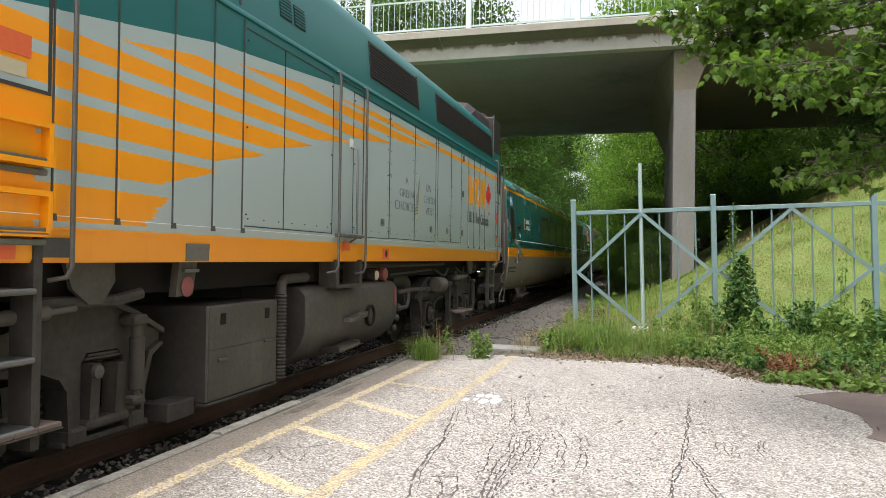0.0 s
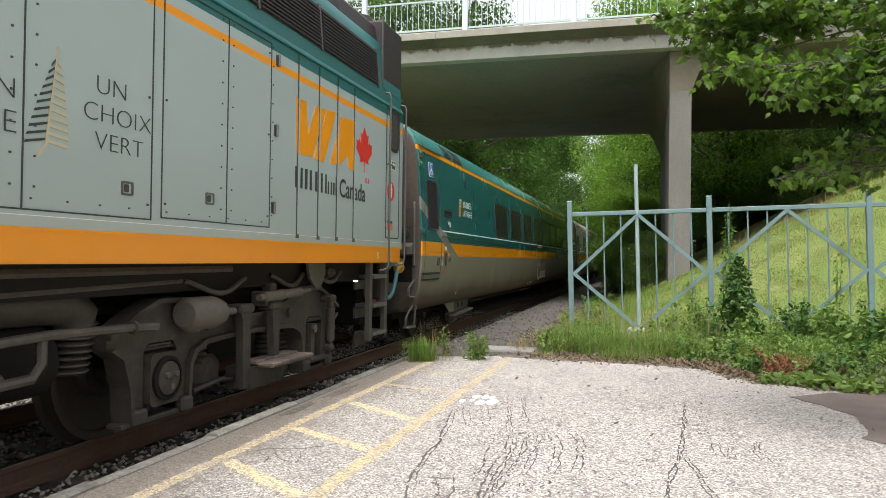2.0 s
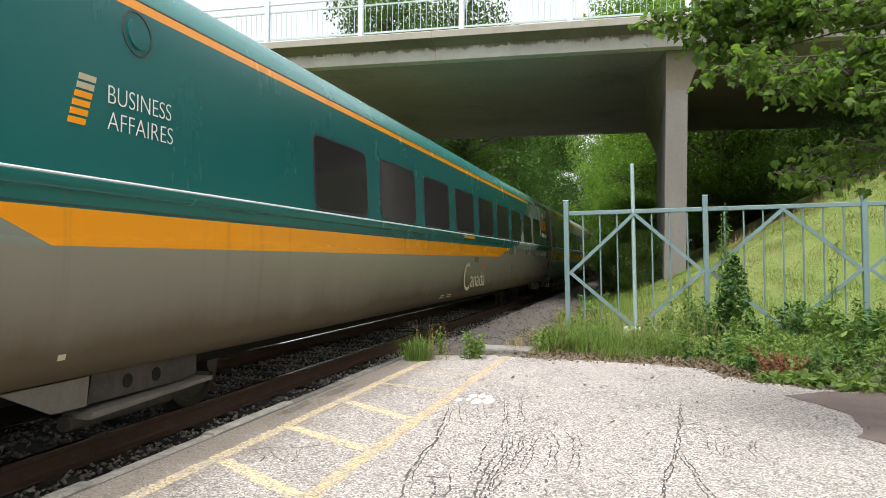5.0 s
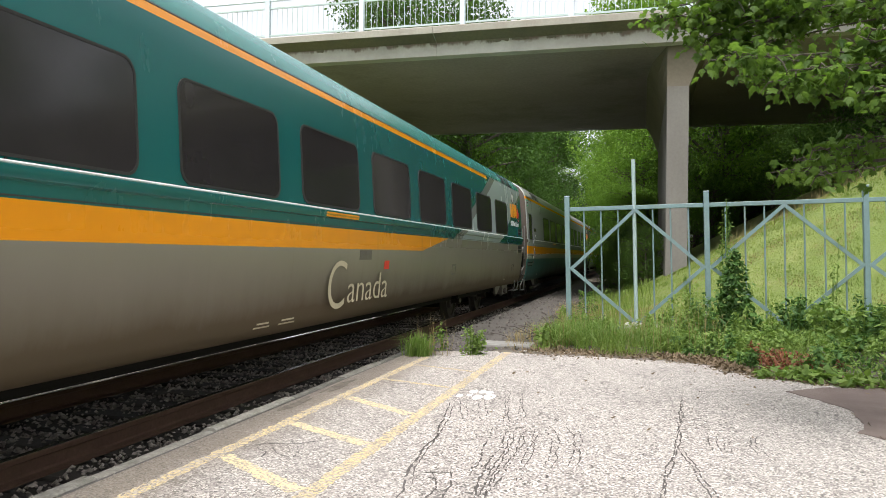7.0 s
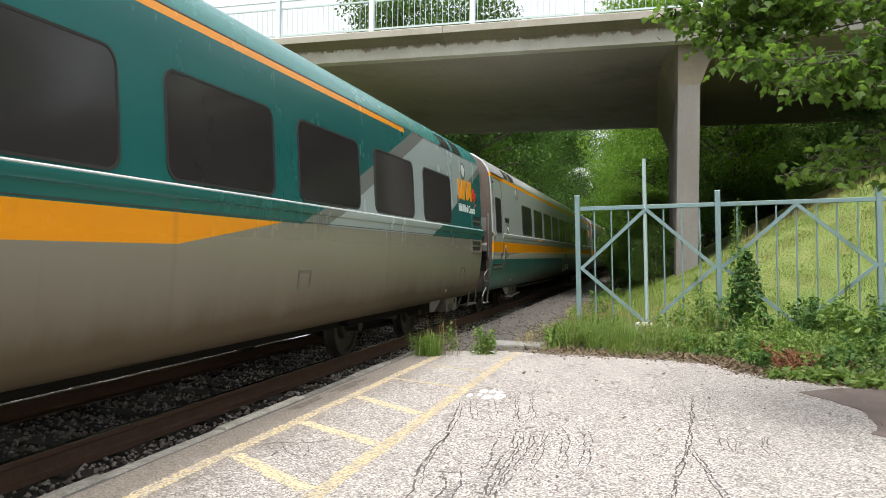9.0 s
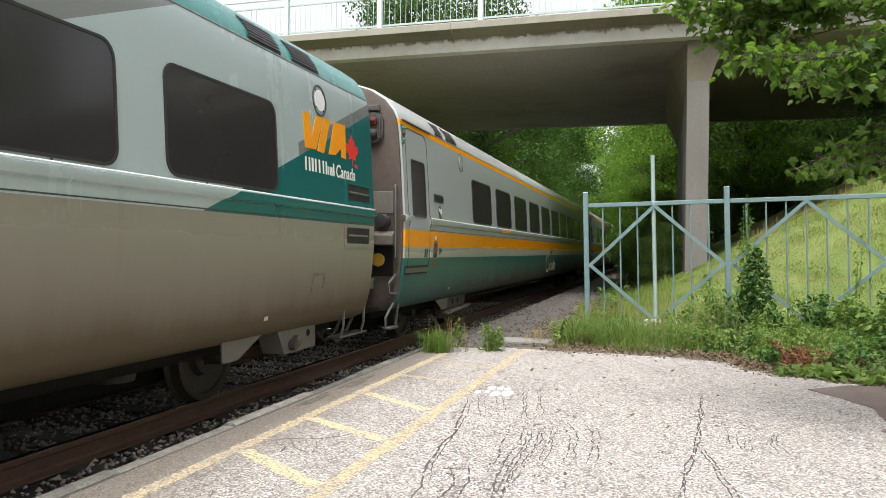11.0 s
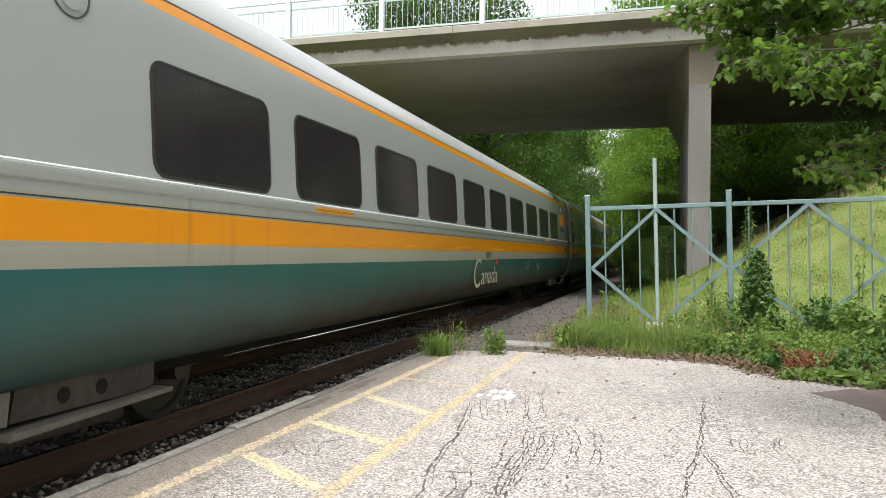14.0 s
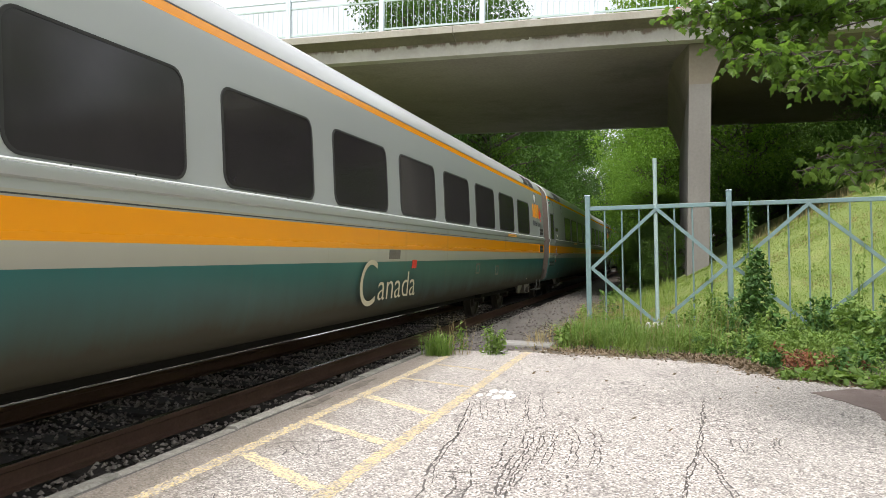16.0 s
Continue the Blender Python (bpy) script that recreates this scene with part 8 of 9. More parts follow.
def build_maple():
    """The maple whose branches hang into the view from the right."""
    rs = np.random.RandomState(31)
    tree = empty("maple_tree", (4.3, 6.4, 0.15), "maple tree with large lobed leaves hanging over the apron", "tree")
    g = Geo()
    g.tube([(0, 0, -0.3), (0.05, 0, 1.0), (0.0, -0.1, 2.2), (0.1, 0, 3.4), (0.0, 0.1, 5.2), (0.1, 0.1, 7.0)], [0.26, 0.2, 0.17, 0.14, 0.09, 0.03], 12)
    part("trunk", g, M_BARK, tree, "grey-brown maple trunk", smooth=True)
    # limbs reach over the apron; each ends in twigs that carry leaves
    limbs = [
        # start height, tip (x, y, z in the world), leaves, spread of the twigs
        (3, (0.39, 5.74, 3.21), 115, 0.17), (3, (0.58, 6.24, 3.25), 115, 0.17), (3, (0.76, 6.18, 3.29), 115, 0.17), (3, (0.75, 5.83, 3.05), 115, 0.17), (3, (0.94, 6, 3.19), 115, 0.17), (3, (1.11, 5.96, 3.11), 115, 0.17), (3, (1.34, 6.11, 3.22), 115, 0.17), (3, (1.52, 6.2, 3.13), 115, 0.17), (3, (1.53, 5.72, 3.10), 115, 0.17), (3, (0.49, 5.67, 3.35), 115, 0.17), (3, (0.87, 6.24, 3.57), 115, 0.17), (3, (1.15, 5.95, 3.46), 115, 0.17), (3, (1.55, 6.18, 3.51), 115, 0.17), (3, (1.02, 5.65, 3.18), 115, 0.17), (3, (0.31, 5.96, 3.45), 115, 0.17),
        (3.2, (0.14, 5.9, 3.16), 110, 0.13), (3.2, (0.24, 5.9, 3.22), 130, 0.15), (3.1, (0.30, 5.9, 3.03), 120, 0.14), (3.1, (0.42, 5.9, 2.89), 120, 0.14), (3.0, (0.52, 5.9, 2.80), 110, 0.14), (3.2, (0.38, 5.9, 3.12), 150, 0.16), (3.2, (0.53, 5.9, 3.0), 160, 0.16),
        (2.2, (0.53, 5.56, 2.68), 80, 0.14), (2.2, (0.6, 5.21, 2.61), 80, 0.14), (2.2, (0.69, 5.71, 2.64), 80, 0.14), (2.2, (0.83, 5.68, 2.69), 80, 0.14), (2.2, (0.78, 5.07, 2.43), 80, 0.14), (2.2, (0.91, 5.07, 2.51), 80, 0.14), (2.2, (1.02, 5.43, 2.47), 80, 0.14), (2.2, (1.21, 5.71, 2.73), 80, 0.14), (2.2, (1.17, 5.32, 2.5), 80, 0.14), (2.2, (1.24, 5.2, 2.67), 80, 0.14), (2.2, (1.32, 5.35, 2.55), 80, 0.14), (2.2, (1.3, 5.07, 2.35), 80, 0.14), (2.2, (1.47, 5.21, 2.51), 80, 0.14), (2.2, (1.26, 5.36, 2.39), 80, 0.14), (2.2, (1.52, 5.4, 2.39), 80, 0.14), (2.2, (1.37, 5.21, 2.74), 80, 0.14),
        (1.6, (0.84, 5.51, 1.89), 46, 0.11), (1.6, (0.93, 5.5, 1.91), 46, 0.11), (1.6, (1.06, 5.67, 1.98), 46, 0.11), (1.6, (1.12, 5.55, 2.04), 46, 0.11), (1.6, (1.15, 5.37, 1.87), 46, 0.11), (1.6, (1.35, 5.94, 2.05), 46, 0.11), (1.6, (1.41, 5.74, 2.07), 46, 0.11), (1.6, (1.46, 5.8, 2.18), 46, 0.11), (1.6, (1.46, 5.48, 2.07), 46, 0.11), (1.6, (1.7, 6.04, 2.04), 46, 0.11), (1.6, (1.68, 5.95, 2.19), 46, 0.11),
        (3.1, (1.1, 6.9, 3.8), 230, 0.5), (3.2, (1.6, 5.2, 3.6), 240, 0.5), (3.4, (2.5, 5.0, 3.4), 420, 0.6), (3.3, (0.5, 6.6, 3.85), 200, 0.45), (3.8, (2.2, 7.6, 4.6), 500, 0.8),
        (3.9, (1.2, 5.6, 4.3), 260, 0.7), (4.0, (0.7, 7.0, 4.5), 300, 0.8), (4.1, (1.9, 4.6, 4.4), 300, 0.8), (4.4, (2.6, 6.4, 5.2), 450, 0.9),
        (4.2, (3.4, 5.0, 5.0), 500, 0.9), (4.5, (5.6, 6.5, 5.6), 500, 1.0), (4.6, (4.5, 8.2, 5.8), 500, 1.0), (5.2, (4.2, 6.2, 7.2), 500, 1.1), (3.3, (5.8, 5.2, 4.2), 400, 0.9),
        (2.3, (2.2, 5.6, 2.6), 260, 0.3), (1.9, (2.2, 5.9, 2.25), 220, 0.25),
    ]
    o = Vector((4.3, 6.4, 0.15))
    for h, tip, n, sp in limbs:
        t = Vector(tip) - o
        a = Vector((0.02, 0, h))
        mid = (a + t) / 2 + Vector((0, 0, 0.22))
        g = Geo()
        g.tube([a, a.lerp(mid, 0.5) + Vector((0, 0, 0.05)), mid, mid.lerp(t, 0.55) + Vector((0, 0, 0.04)), t], [0.028, 0.018, 0.011, 0.006, 0.003], 6)
        pts = []
        twigs = max(8, n // 14)
        for k in range(twigs):
            s = rs.uniform(0.86 if n < 200 else 0.6, 1.02)
            b = mid.lerp(t, (s - 0.5) * 2) if s > 0.5 else a.lerp(mid, s * 2)
            d = rs.normal(0, 1, 3)
            d[2] = abs(d[2]) * 0.2 - 0.35
            d /= np.linalg.norm(d)
            e = b + Vector(d) * sp * rs.uniform(0.6, 1.3)
            g.tube([b, b.lerp(e, 0.5) + Vector((0, 0, 0.03)), e], [0.007, 0.005, 0.003], 4, caps=False)
            m = n // twigs
            q = rs.rand(m)
            base = np.array(b)[None] * (1 - q[:, None]) + np.array(e)[None] * q[:, None]
            pts.append(base + rs.normal(0, 0.05 if n < 200 else 0.09, (m, 3)))
        pts = np.concatenate(pts)
        limb = part("limb", g, M_BARK, tree, smooth=True)
        v, f = leaves(maple_leaf_shape(), pts, rs.uniform(0.045, 0.092, len(pts)), rs, 42)
        lv = new("foliage", from_arrays("foliage", v, f, [M_MAPLE]))
        lv.parent = limb
        tagged(lv, "large green maple leaves")
        SWAY.append(limb)


SWAY = []
build_maple()


def blades(rs, places, h, w, bend, mat, name, label, cat):
    """Blades of grass, each two bent faces."""
    n = len(places)
    P = np.asarray(places)
    a = rs.rand(n) * 2 * np.pi
    hh = rs.uniform(0.5, 1.2, n) * h
    ww = rs.uniform(0.6, 1.2, n) * w
    b = rs.normal(0, bend, n)
    d = np.stack([np.cos(a), np.sin(a), np.zeros(n)], 1)
    s = np.stack([-np.sin(a), np.cos(a), np.zeros(n)], 1)
    up = np.array((0, 0, 1.0))
    p0, p1 = P - s * ww[:, None] / 2, P + s * ww[:, None] / 2
    m = P + up * (hh * 0.6)[:, None] + d * (b * hh * 0.35)[:, None]
    p2, p3 = m + s * ww[:, None] * 0.4, m - s * ww[:, None] * 0.4
    tip = P + up * (hh * (1 - 0.25 * abs(b)))[:, None] + d * (b * hh)[:, None]
    V = np.stack([p0, p1, p2, p3, tip], 1).reshape(-1, 3)
    f = []
    for i in range(n):
        k = 5 * i
        f += [(k, k + 1, k + 2, k + 3), (k + 3, k + 2, k + 4)]
    return tagged(new(name, from_arrays(name, V.tolist(), f, [mat])), label, cat, kind="stuff")


def build_grass():
    rs = np.random.RandomState(41)

    def area(n, fx, fy, keep=lambda x, y: True):
        out = []
        while len(out) < n:
            x, y = fx(), fy()
            if keep(x, y):
                out.append((x, y, hill(x, y) - 0.01))
        return out

    u = rs.uniform
    # separate arching tufts in front of the gate
    heads = [p for p in ((u(-1.3, 0.7), u(10.2, 12.7)) for _ in range(60)) if not (-0.5 < p[0] < 0.5 and p[1] > 11.3)]
    spots = []
    for hx, hy in heads:
        for _ in range(rs.randint(40, 90)):
            x, y = hx + rs.normal(0, 0.055), hy + rs.normal(0, 0.055)
            spots.append((x, y, hill(x, y) - 0.01))
    blades(rs, spots, 0.42, 0.009, 1.2, M_WEED, "verge_tufts", "pale green arching grass tufts before the gate", "grass")
    blades(rs, area(110000, lambda: u(-1.2, 7.5), lambda: 12.6 + 9 * rs.rand() ** 1.3), 0.042, 0.010, 1.1, M_TURF, "bank_grass", "short mown grass on the bank", "grass")
    blades(rs, area(16000, lambda: u(-1.1, 7.0), lambda: 12.7 + 8 * rs.rand() ** 1.4, lambda x, y: noise.noise(Vector((x * 1.6, y * 1.6, 6))) > 0.12), 0.085, 0.009, 1.0, M_GRASS, "bank_tufts", "darker longer tufts in the mown bank", "grass")
    blades(rs, area(9000, lambda: u(-1.1, 6.0), lambda: 12.7 + 8 * rs.rand() ** 1.4, lambda x, y: noise.noise(Vector((x * 1.1, y * 1.1, 16))) > 0.22), 0.06, 0.010, 1.2, M_STRAW, "bank_straw", "cut dry grass lying on the bank", "grass")
    blades(rs, area(3400, lambda: u(-1.35, 2.4), lambda: u(9.75, 13.3), lambda x, y: y > 9.95 + 0.2 * math.sin(5 * x) and noise.noise(Vector((x * 1.7, y * 1.7, 2))) > (0.0 if x < 0 else 0.15)), 0.30, 0.007, 1.3, M_GRASS, "verge_grass", "long unmown grass at the gate", "grass")
    blades(rs, area(1300, lambda: u(-1.9, -0.9), lambda: u(10.2, 19), lambda x, y: x > -1.75 + 0.2 * math.sin(y)), 0.22, 0.008, 0.9, M_STRAW, "dry_grass", "dry straw-coloured grass along the path", "grass")
    blades(rs, area(2500, lambda: u(-1.6, 0.2), lambda: u(11, 26), lambda x, y: x > -1.55), 0.24, 0.012, 0.6, M_GRASS, "path_grass", "grass along the path", "grass")
    blades(rs, area(700, lambda: u(2.0, 8.5), lambda: u(19.0, 21.5)), 0.36, 0.008, 0.5, M_STRAW, "tall_weeds", "tall dry weeds along the bank's crest", "grass")
    blades(rs, [(x, y, -0.42) for x, y in zip(u(-16, -8.0, 9000), u(0, 30, 9000))], 0.22, 0.02, 0.5, M_GRASS, "far_side_grass", "green grass beyond the track", "grass")
    tuft = lambda cx, cy, r, n: [(cx + rs.normal(0, r), cy + rs.normal(0, r), -0.02) for _ in range(n)]
    blades(rs, tuft(-2.74, 8.95, 0.075, 330), 0.34, 0.011, 0.75, M_WEED, "grass_tuft", "tuft of grass at the platform's end", "grass tuft")
    blades(rs, tuft(-2.62, 9.15, 0.12, 34), 0.55, 0.006, 0.35, M_STRAW, "seed_stalks", "dry seed stalks in the tuft", "grass tuft")


def weed(name, x, y, z, h, r, n, mat, seed, label, size=0.07, shape=None, cone=False):
    """A leafy plant: stems with leaves all along."""
    rs = np.random.RandomState(seed)
    w = empty(name, (x, y, z), label, "plant", "weeds by the gate")
    g = Geo()
    pts = []
    stems = max(3, n // 45)
    for k in range(stems):
        a = rs.rand() * 6.28
        q = r * math.sqrt(rs.rand())
        hh = h * (1 - 0.6 * q / r if cone else rs.uniform(0.55, 1.0))
        b = Vector((q * 0.4 * math.cos(a), q * 0.4 * math.sin(a), -0.03))
        e = Vector((q * math.cos(a), q * math.sin(a), hh))
        g.tube([b, b.lerp(e, 0.5) + Vector((0, 0, 0.04 * h)), e], [0.008, 0.006, 0.002], 4, caps=False)
        m = n // stems
        t = rs.rand(m) ** 0.8
        rr = (0.07 if not cone else 0.11) * (1.15 - t)
        pts.append(np.array(b)[None] * (1 - t[:, None]) + np.array(e)[None] * t[:, None] + rs.normal(0, 1, (m, 3)) * rr[:, None])
    pts = np.concatenate(pts)
    pts[:, 2] = np.maximum(pts[:, 2], 0.02)
    v, f = leaves(shape or oval_leaf_shape(), pts, rs.uniform(0.6, 1.3, len(pts)) * size, rs, 25)
    tagged(part("stem", g, M_WEED, w), kind="stuff")
    lv = new("foliage", from_arrays("foliage", v, f, [mat]))
    lv.parent = w
    return w


def spire(name, x, y, z, h, r, n, mat, seed, label, size):
    """A leafy cone: tiers of leaves round one stem, wide at the foot, ragged towards the tip."""
    rs = np.random.RandomState(seed)
    w = empty(name, (x, y, z), label, "plant", "weeds by the gate")
    part("stem", Geo().tube([(0, 0, -0.05), (0.01, 0, h * 0.5), (-0.01, 0.01, h)], [0.014, 0.01, 0.004], 6), M_WEED, w)
    t = rs.rand(n) ** 1.35
    a = rs.rand(n) * 6.283
    lobes = 0.72 + 0.28 * np.sin(3 * a + 9 * t + seed) + 0.12 * np.sin(7 * a - 21 * t)
    q = r * (1.0 - t) ** 0.75 * lobes * (0.35 + 0.65 * rs.rand(n) ** 0.5) + 0.02
    tier = np.round(t * h / 0.11) * 0.11
    pts = np.stack([q * np.cos(a), q * np.sin(a), np.clip(0.6 * tier + 0.4 * t * h + rs.normal(0, 0.02, n), 0.03, h)], 1)
    v, f = leaves(oval_leaf_shape(), pts, rs.uniform(0.6, 1.3, n) * size * (1.15 - 0.5 * t), rs, 30)
    lv = new("foliage", from_arrays("foliage", v, f, [mat]))
    lv.parent = w
    return w


def build_weeds():
    rnd = random.Random(51)
    # the tall bushy plant and the climber at the middle post
    spire("tall_weed", 1.40, 12.35, 0.02, 1.40, 0.50, 2300, M_VINE, 1, "dark green bushy spire-shaped plant against the gate", 0.10)
    spire("seed_spire", 1.30, 12.55, 0.02, 2.22, 0.09, 420, M_VINE, 7, "thin dark seed spire beside the gate post", 0.055)
    weed("climber", 1.27, 12.72, 0.02, 2.25, 0.10, 220, M_WEED, 2, "thin climber on the gate post", 0.07)
    weed("climber", 0.75, 12.75, 0.02, 1.5, 0.10, 120, M_WEED, 3, "thin climber on a gate bar", 0.06)
    weed("climber", 2.9, 12.75, 0.1, 1.6, 0.10, 120, M_WEED, 4, "thin climber on a gate bar", 0.06)
    weed("low_bush", -2.13, 9.30, -0.02, 0.40, 0.17, 460, M_WEED, 5, "small round green weed at the platform's end", 0.055)
    weed("low_bush", -1.35, 10.3, 0.0, 0.38, 0.14, 150, M_WEED, 6, "leafy weed at the pavement's edge", 0.07)
    for i in range(120):
        x = rnd.uniform(0.2, 4.6)
        y = rnd.uniform(9.3, 12.6)
        if x < 1.1 and y < 10.3:
            y += 1.0
        if x > 1.6:
            y = rnd.uniform(8.6, 12.7)
        h = rnd.uniform(0.22, 0.5) * (1.25 if y > 11.4 else 0.75)
        weed("weed", x, y, hill(x, y), h, rnd.uniform(0.18, 0.34), rnd.randint(130, 210), rnd.choice((M_WEED, M_WEED, M_VINE)), 100 + i, "leafy green weed on the verge", rnd.uniform(0.045, 0.085))
    for i in range(9):
        x = rnd.uniform(-1.1, 0.2)
        y = rnd.uniform(10.6, 12.8)
        weed("weed", x, y, hill(x, y), rnd.uniform(0.3, 0.5), 0.2, 130, M_WEED, 200 + i, "leafy green weed on the verge", 0.06)
    for i, (x, y) in enumerate(((1.50, 9.95), (1.68, 9.7), (2.95, 9.9), (1.42, 10.2), (1.62, 9.2), (1.80, 9.35), (1.75, 9.9), (1.5, 9.3), (1.95, 9.25))):
        weed("dock", x, y, hill(x, y) + 0.03, 0.24, 0.24, 170, M_RUSTWEED, 300 + i, "low red-brown dying weed", 0.05)
    # taller leafy stands at the fence
    for i in range(26):
        x, y = rnd.uniform(1.9, 5.2), rnd.uniform(10.9, 12.7)
        weed("weed", x, y, hill(x, y), rnd.uniform(0.5, 0.85), rnd.uniform(0.16, 0.30), rnd.randint(110, 190), rnd.choice((M_VINE, M_VINE, M_WEED)), 700 + i, "tall leafy weed by the fence", rnd.uniform(0.07, 0.12))
    for i in range(12):
        x, y = rnd.uniform(0.3, 1.2), rnd.uniform(11.6, 12.7)
        weed("weed", x, y, hill(x, y), rnd.uniform(0.4, 0.95), 0.14, 90, rnd.choice((M_VINE, M_WEED)), 740 + i, "thin upright weed by the fence", 0.07)
    # sprigs along the pavement's ragged edge
    for i in range(16):
        x = rnd.uniform(1.2, 2.4)
        weed("sprig", x, 8.75 - 0.25 * (x - 1.2) + rnd.uniform(-0.2, 0.2), 0.0, 0.12, 0.16, 34, M_WEED, 400 + i, "low weed creeping over the asphalt", 0.12)
    # weeds and sticks between the path and the rails, and under the gate
    for i in range(14):
        y = rnd.uniform(10.5, 24)
        x = -1.45 + rnd.uniform(-0.15, 0.5)
        weed("weed", x, y, hill(x, y), rnd.uniform(0.2, 0.45), 0.22, 90, rnd.choice((M_WEED, M_VINE)), 500 + i, "leafy weed along the path", 0.08)
    weed("tall_weed", -2.6, 9.75, -0.02, 0.5, 0.16, 110, M_WEED, 520, "loose tall weed at the platform's end", 0.05)
    # low leafy ground cover that closes the verge between the pavement and the gate
    rs = np.random.RandomState(61)
    cover = []
    while len(cover) < 13000:
        x, y = rs.uniform(0.3, 6.0), rs.uniform(8.5, 13.1)
        edge = 10.4 if x < 0.9 else 9.75 if x < 1.5 else 9.15 if x < 2.0 else 8.9
        if y < edge + 0.25 * noise.noise(Vector((x * 3, y * 3, 1))) or noise.noise(Vector((x * 1.5, y * 1.5, 8))) < -0.22:
            continue
        top = 0.10 + 0.16 * max(0.0, 0.6 + noise.noise(Vector((x * 1.2, y * 1.2, 4)))) * min(1.0, (y - edge) / 0.6 + 0.2)
        cover.append((x, y, hill(x, y) + top * rs.rand() ** 0.6))
    v, f = leaves(oval_leaf_shape(), np.array(cover), rs.uniform(0.025, 0.062, len(cover)), rs, 20)
    tagged(new("ground_cover", from_arrays("ground_cover", v, f, [M_WEED])), "dense low leafy weeds between the pavement and the gate", "ground cover", kind="stuff")
    # dead leaves and twigs along the pavement's ragged edge
    line = [(-1.5, 9.85), (-0.6, 9.85), (0.3, 9.85), (0.8, 9.75), (1.0, 9.3), (1.3, 8.8), (2.2, 8.45), (3.6, 8.3)]
    pts = []
    for k in range(6500):
        a = rs.rand() * (len(line) - 1)
        (x0, y0), (x1, y1) = line[int(a)], line[int(a) + 1]
        t = a - int(a)
        pts.append((x0 + (x1 - x0) * t + rs.normal(0, 0.12), y0 + (y1 - y0) * t + 0.03 + rs.normal(0, 0.20), 0.008 + 0.012 * rs.rand()))
    for k in range(80):
        pts.append((rs.uniform(-1.6, 2.2), rs.uniform(5.5, 9.6), 0.008))
    v, f = leaves(kite_leaf_shape(), np.array(pts), rs.uniform(0.02, 0.065, len(pts)), rs, 0)
    tagged(new("leaf_litter", from_arrays("leaf_litter", v, f, [M_LITTER])), "dry brown leaf litter along the pavement's edge", "leaf litter", kind="stuff")
    st = [(rs.uniform(-1.3, 1.2), rs.uniform(10.2, 12.9)) for _ in range(320)]
    blades(rs, [(x, y, hill(x, y)) for x, y in st], 0.62, 0.006, 0.45, M_STRAW, "seed_stalks", "thin pale seed stalks in the verge", "grass")


def build_rubble():
    """Stones, crumbs of asphalt and dry sticks lying on the path and along the rails."""
    rs = np.random.RandomState(71)
    base = np.array([(1, 0, 0), (-1, 0, 0), (0, 1, 0), (0, -1, 0), (0, 0, 1), (0, 0, -1)], float)
    tri = [(0, 2, 4), (2, 1, 4), (1, 3, 4), (3, 0, 4), (2, 0, 5), (1, 2, 5), (3, 1, 5), (0, 3, 5)]
    v, f = [], []
    for i in range(800):
        y = 9.6 + 20 * rs.rand() ** 1.6
        x = -2.95 + 1.5 * rs.rand() ** (2.0 if rs.rand() < 0.7 else 0.8)
        p = base * rs.uniform(0.008, 0.032) * rs.uniform(0.6, 1.3, (6, 1)) + (x, y, -0.015)
        o = len(v)
        v.extend(map(tuple, p))
        f.extend([(a + o, b + o, c + o) for a, b, c in tri])
    tagged(new("path_gravel", from_arrays("path_gravel", v, f, [M_GRIT])), "loose grey gravel strewn over the path", "gravel", kind="stuff")
    v, f = [], []
    for i in range(700):
        x, y = rs.uniform(-2.95, 2.2), rs.uniform(2.5, 9.6)
        if rs.rand() < 0.6:
            x = -2.95 + abs(rs.normal(0, 0.25))
        p = base * rs.uniform(0.002, 0.006) * rs.uniform(0.6, 1.3, (6, 1)) + (x, y, 0.003)
        o = len(v)
        v.extend(map(tuple, p))
        f.extend([(a + o, b + o, c + o) for a, b, c in tri])
    tagged(new("asphalt_crumbs", from_arrays("asphalt_crumbs", v, f, [M_CURB])), "loose crumbs of stone on the asphalt", "gravel", kind="stuff")
    g = Geo()
    for i in range(90):
        x, y = -1.5 + rs.normal(0, 0.22), rs.uniform(10.6, 20)
        a = rs.rand() * 6.28
        ln = rs.uniform(0.2, 0.6)
        z = rs.uniform(0.0, 0.12)
        g.tube([(x, y, z), (x + 0.5 * ln * math.cos(a), y + 0.5 * ln * math.sin(a), z + rs.uniform(0.02, 0.12)), (x + ln * math.cos(a + 0.3), y + ln * math.sin(a + 0.3), z + rs.uniform(-0.02, 0.15))], [0.007, 0.005, 0.002], 4, caps=False)
    thing("dry_sticks", g, M_BARK, "dry broken sticks beside the path", "sticks", kind="stuff")
    thing("concrete_block", Geo().box((-0.28, 12.86, hill(0, 13) - 0.1), (0.24, 13.08, hill(0, 13) + 0.10), 0.02), M_PALEC, "pale concrete block half sunk at the gate's foot", "concrete block")
    # a pale rusty scrap and red brick crumbs at the verge
    for i, (x, y) in enumerate(((1.35, 10.6), (1.6, 10.4), (1.45, 9.8))):
        thing("brick_piece", Geo().box((x, y, hill(x, y) - 0.01), (x + 0.12, y + 0.08, hill(x, y) + 0.05), 0.015), M_RUST, "broken red-brown brick in the weeds", "brick")


build_grass()
build_weeds()
build_rubble()


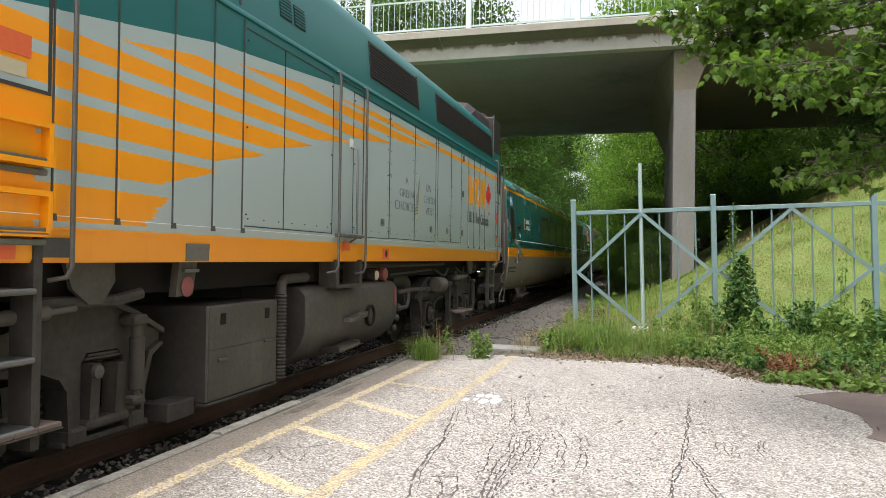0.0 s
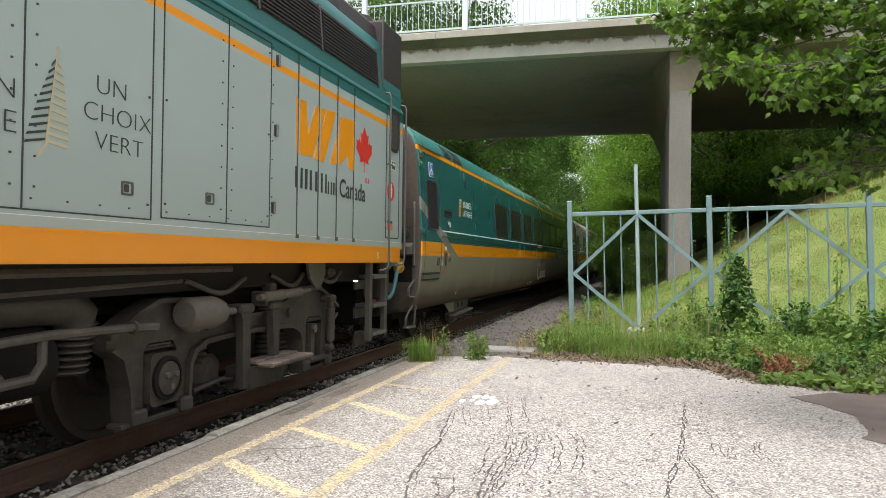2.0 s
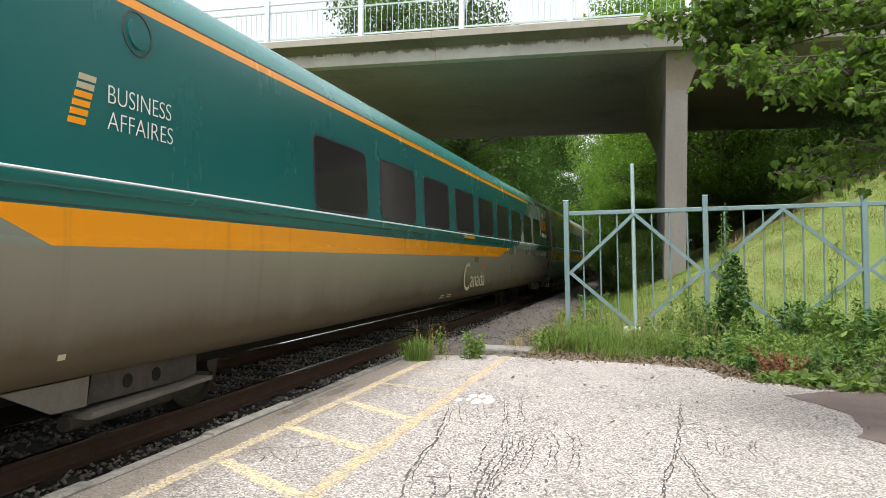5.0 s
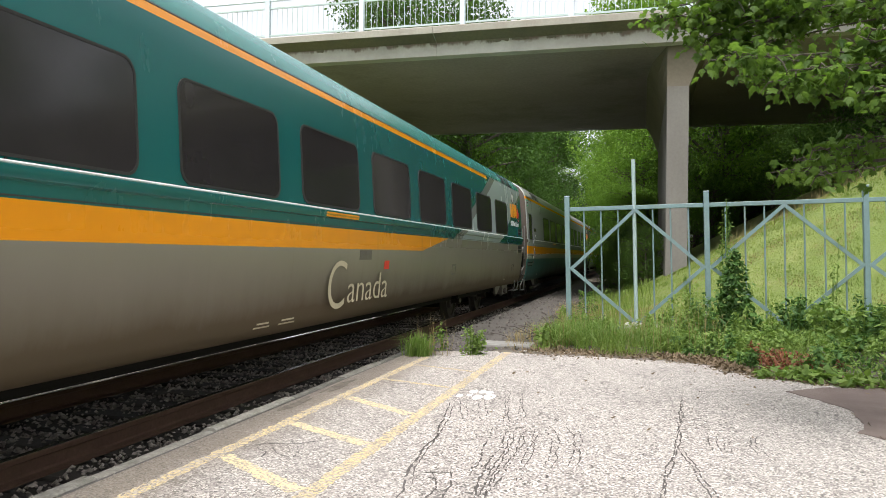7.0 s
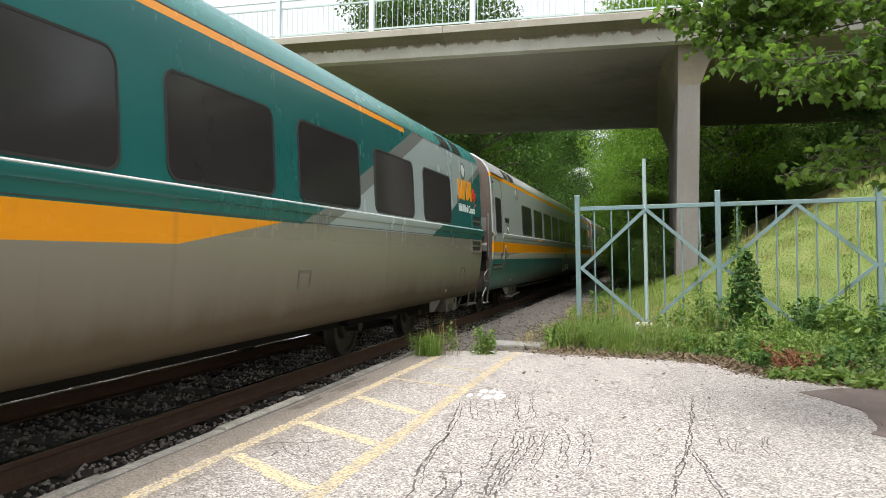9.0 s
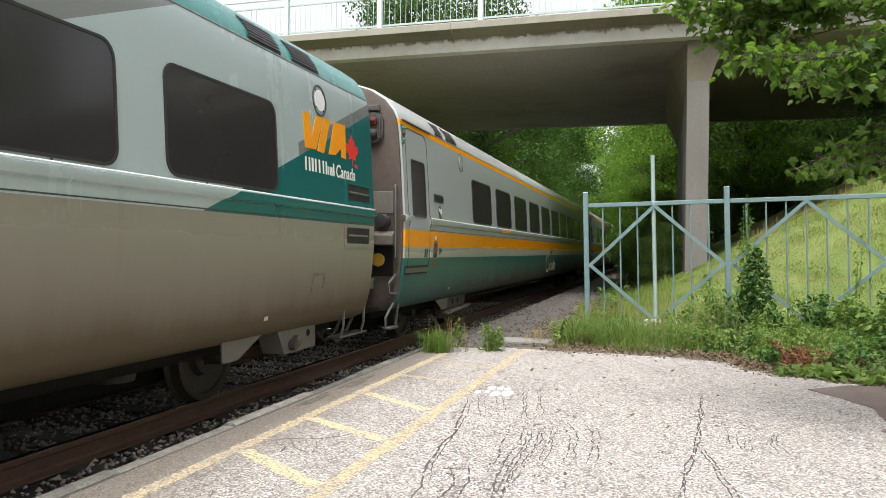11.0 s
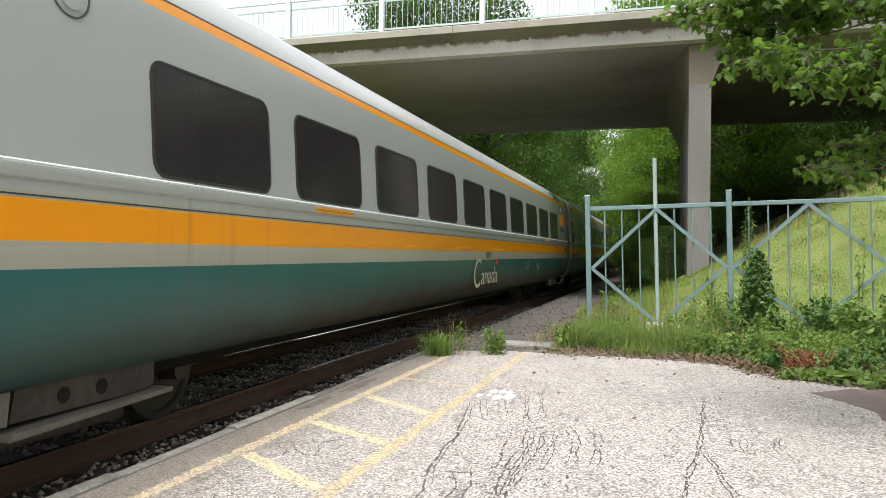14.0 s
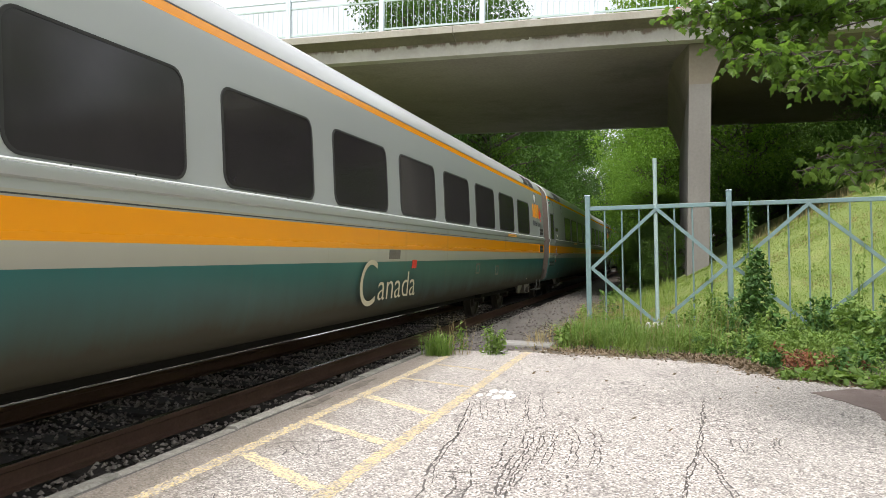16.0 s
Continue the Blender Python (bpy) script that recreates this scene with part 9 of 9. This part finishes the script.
# ---- the car on the bridge ----
def build_car():
    car = empty("car", (-30, 23.6, 7.66), "dull red minivan driving over the bridge", "car")
    prof = [(-2.05, 0.30), (-2.08, 0.62), (-1.95, 0.86), (-1.2, 0.98), (-0.55, 1.38), (0.2, 1.48), (1.1, 1.45), (1.75, 1.05), (2.05, 0.95), (2.08, 0.5), (2.0, 0.28)]
    g = Geo()
    n = len(prof)
    lay = [(-0.86, 0.80), (-0.78, 1.0), (0.78, 1.0), (0.86, 0.80)]
    for y, k in lay:
        g.v += [(-x, y if z < 1.0 else y * 0.86, 0.3 + (z - 0.3) * (k if z > 1 else 1)) for x, z in prof]
    for i in range(3):
        for j in range(n):
            q = (j + 1) % n
            g.f.append((i * n + j, i * n + q, (i + 1) * n + q, (i + 1) * n + j))
    g.f += [tuple(range(n - 1, -1, -1)), tuple(range(3 * n, 4 * n))]
    g.m = [0] * len(g.f)
    car.scale = (0.86, 1.0, 1.02)
    part("body", g, M_CAR, car, "dull red van body")
    for s in (-1, 1):
        part("side_window", Geo().prism([(1.0, 1.0), (0.52, 1.33), (-0.15, 1.42), (-1.08, 1.40), (-1.62, 1.05)], "y", *sorted((s * 0.74, s * 0.80))), M_CARGLASS, car)
        part("tail_lamp", Geo().box(*((-1.98, min(s * 0.62, s * 0.80), 0.80), (-1.86, max(s * 0.62, s * 0.80), 1.02)), 0.02), M_RED, car, "red tail lamp")
        for x in (-1.3, 1.3):
            w = part("wheel", Geo().lathe([(0.31, -0.1), (0.32, -0.06), (0.32, 0.06), (0.31, 0.1)], (0, 0, 0), "y", 18), M_RUBBER, car)
            w.location = (x, s * 0.74, 0.32)
            part("rim", Geo().lathe([(0.2, -0.11), (0.2, 0.11)], (0, 0, 0), "y", 12), M_STEEL, w)
    return car


CAR = build_car()


# ---- what moves ----
RUN = [(0, -11.254), (0.5, -9.511), (1, -7.796), (1.5, -6.151), (2, -4.571), (2.5, -3.026), (3, -1.511), (3.5, 0.002), (4, 1.524), (6.5, 9.205), (7, 10.757), (7.5, 12.305), (8, 13.838),
       (8.5, 15.387), (9, 16.904), (11.5, 24.355), (12, 25.809), (12.5, 27.235), (13, 28.646), (13.5, 30.041), (14, 31.385), (14.5, 32.667), (15, 33.96), (15.5, 35.22), (16, 36.447)]


def run_at(t):
    """How far the train has come at t seconds, smoothly between the rows."""
    ts, ss = [a for a, _ in RUN], [b for _, b in RUN]
    i = max(0, min(len(ts) - 2, int(np.searchsorted(ts, t, side="right")) - 1))

    def slope(j):
        a, b = max(0, j - 1), min(len(ts) - 1, j + 1)
        return (ss[b] - ss[a]) / (ts[b] - ts[a])

    h = ts[i + 1] - ts[i]
    x = (t - ts[i]) / h
    return ((2 * x ** 3 - 3 * x ** 2 + 1) * ss[i] + (x ** 3 - 2 * x ** 2 + x) * h * slope(i)
            + (-2 * x ** 3 + 3 * x ** 2) * ss[i + 1] + (x ** 3 - x ** 2) * h * slope(i + 1))


def motions():
    half = [k * 0.5 for k in range(33)]
    for car, u0 in VEHICLES:
        walk(car, [(t, pose(TRACK_X, u0 - run_at(t), 0)) for t in half])
    fifth = [k * 0.2 for k in range(81)]
    for ob, v, r in WHEELS:
        walk(ob, [(t, pose(0, v, RAIL_Z + r, math.degrees(run_at(t) / r) % 360)) for t in fifth])
    # the car crosses the bridge near the end
    walk(CAR, [(t, pose(max(-40.0, -6.95 + 9.9 * (t - 15.1)), 23.6, 7.66)) for t in half])
    # the maple's limbs stir in the wind
    for i, limb in enumerate(SWAY):
        rows = []
        for k in range(17):
            t = float(k)
            rows.append((t, pose(0, 0, 0, 0.35 * math.sin(0.9 * t + i), 0.35 * math.sin(0.7 * t + 2.1 * i), 0.5 * math.sin(0.55 * t + 1.3 * i))))
        walk(limb, rows)


motions()
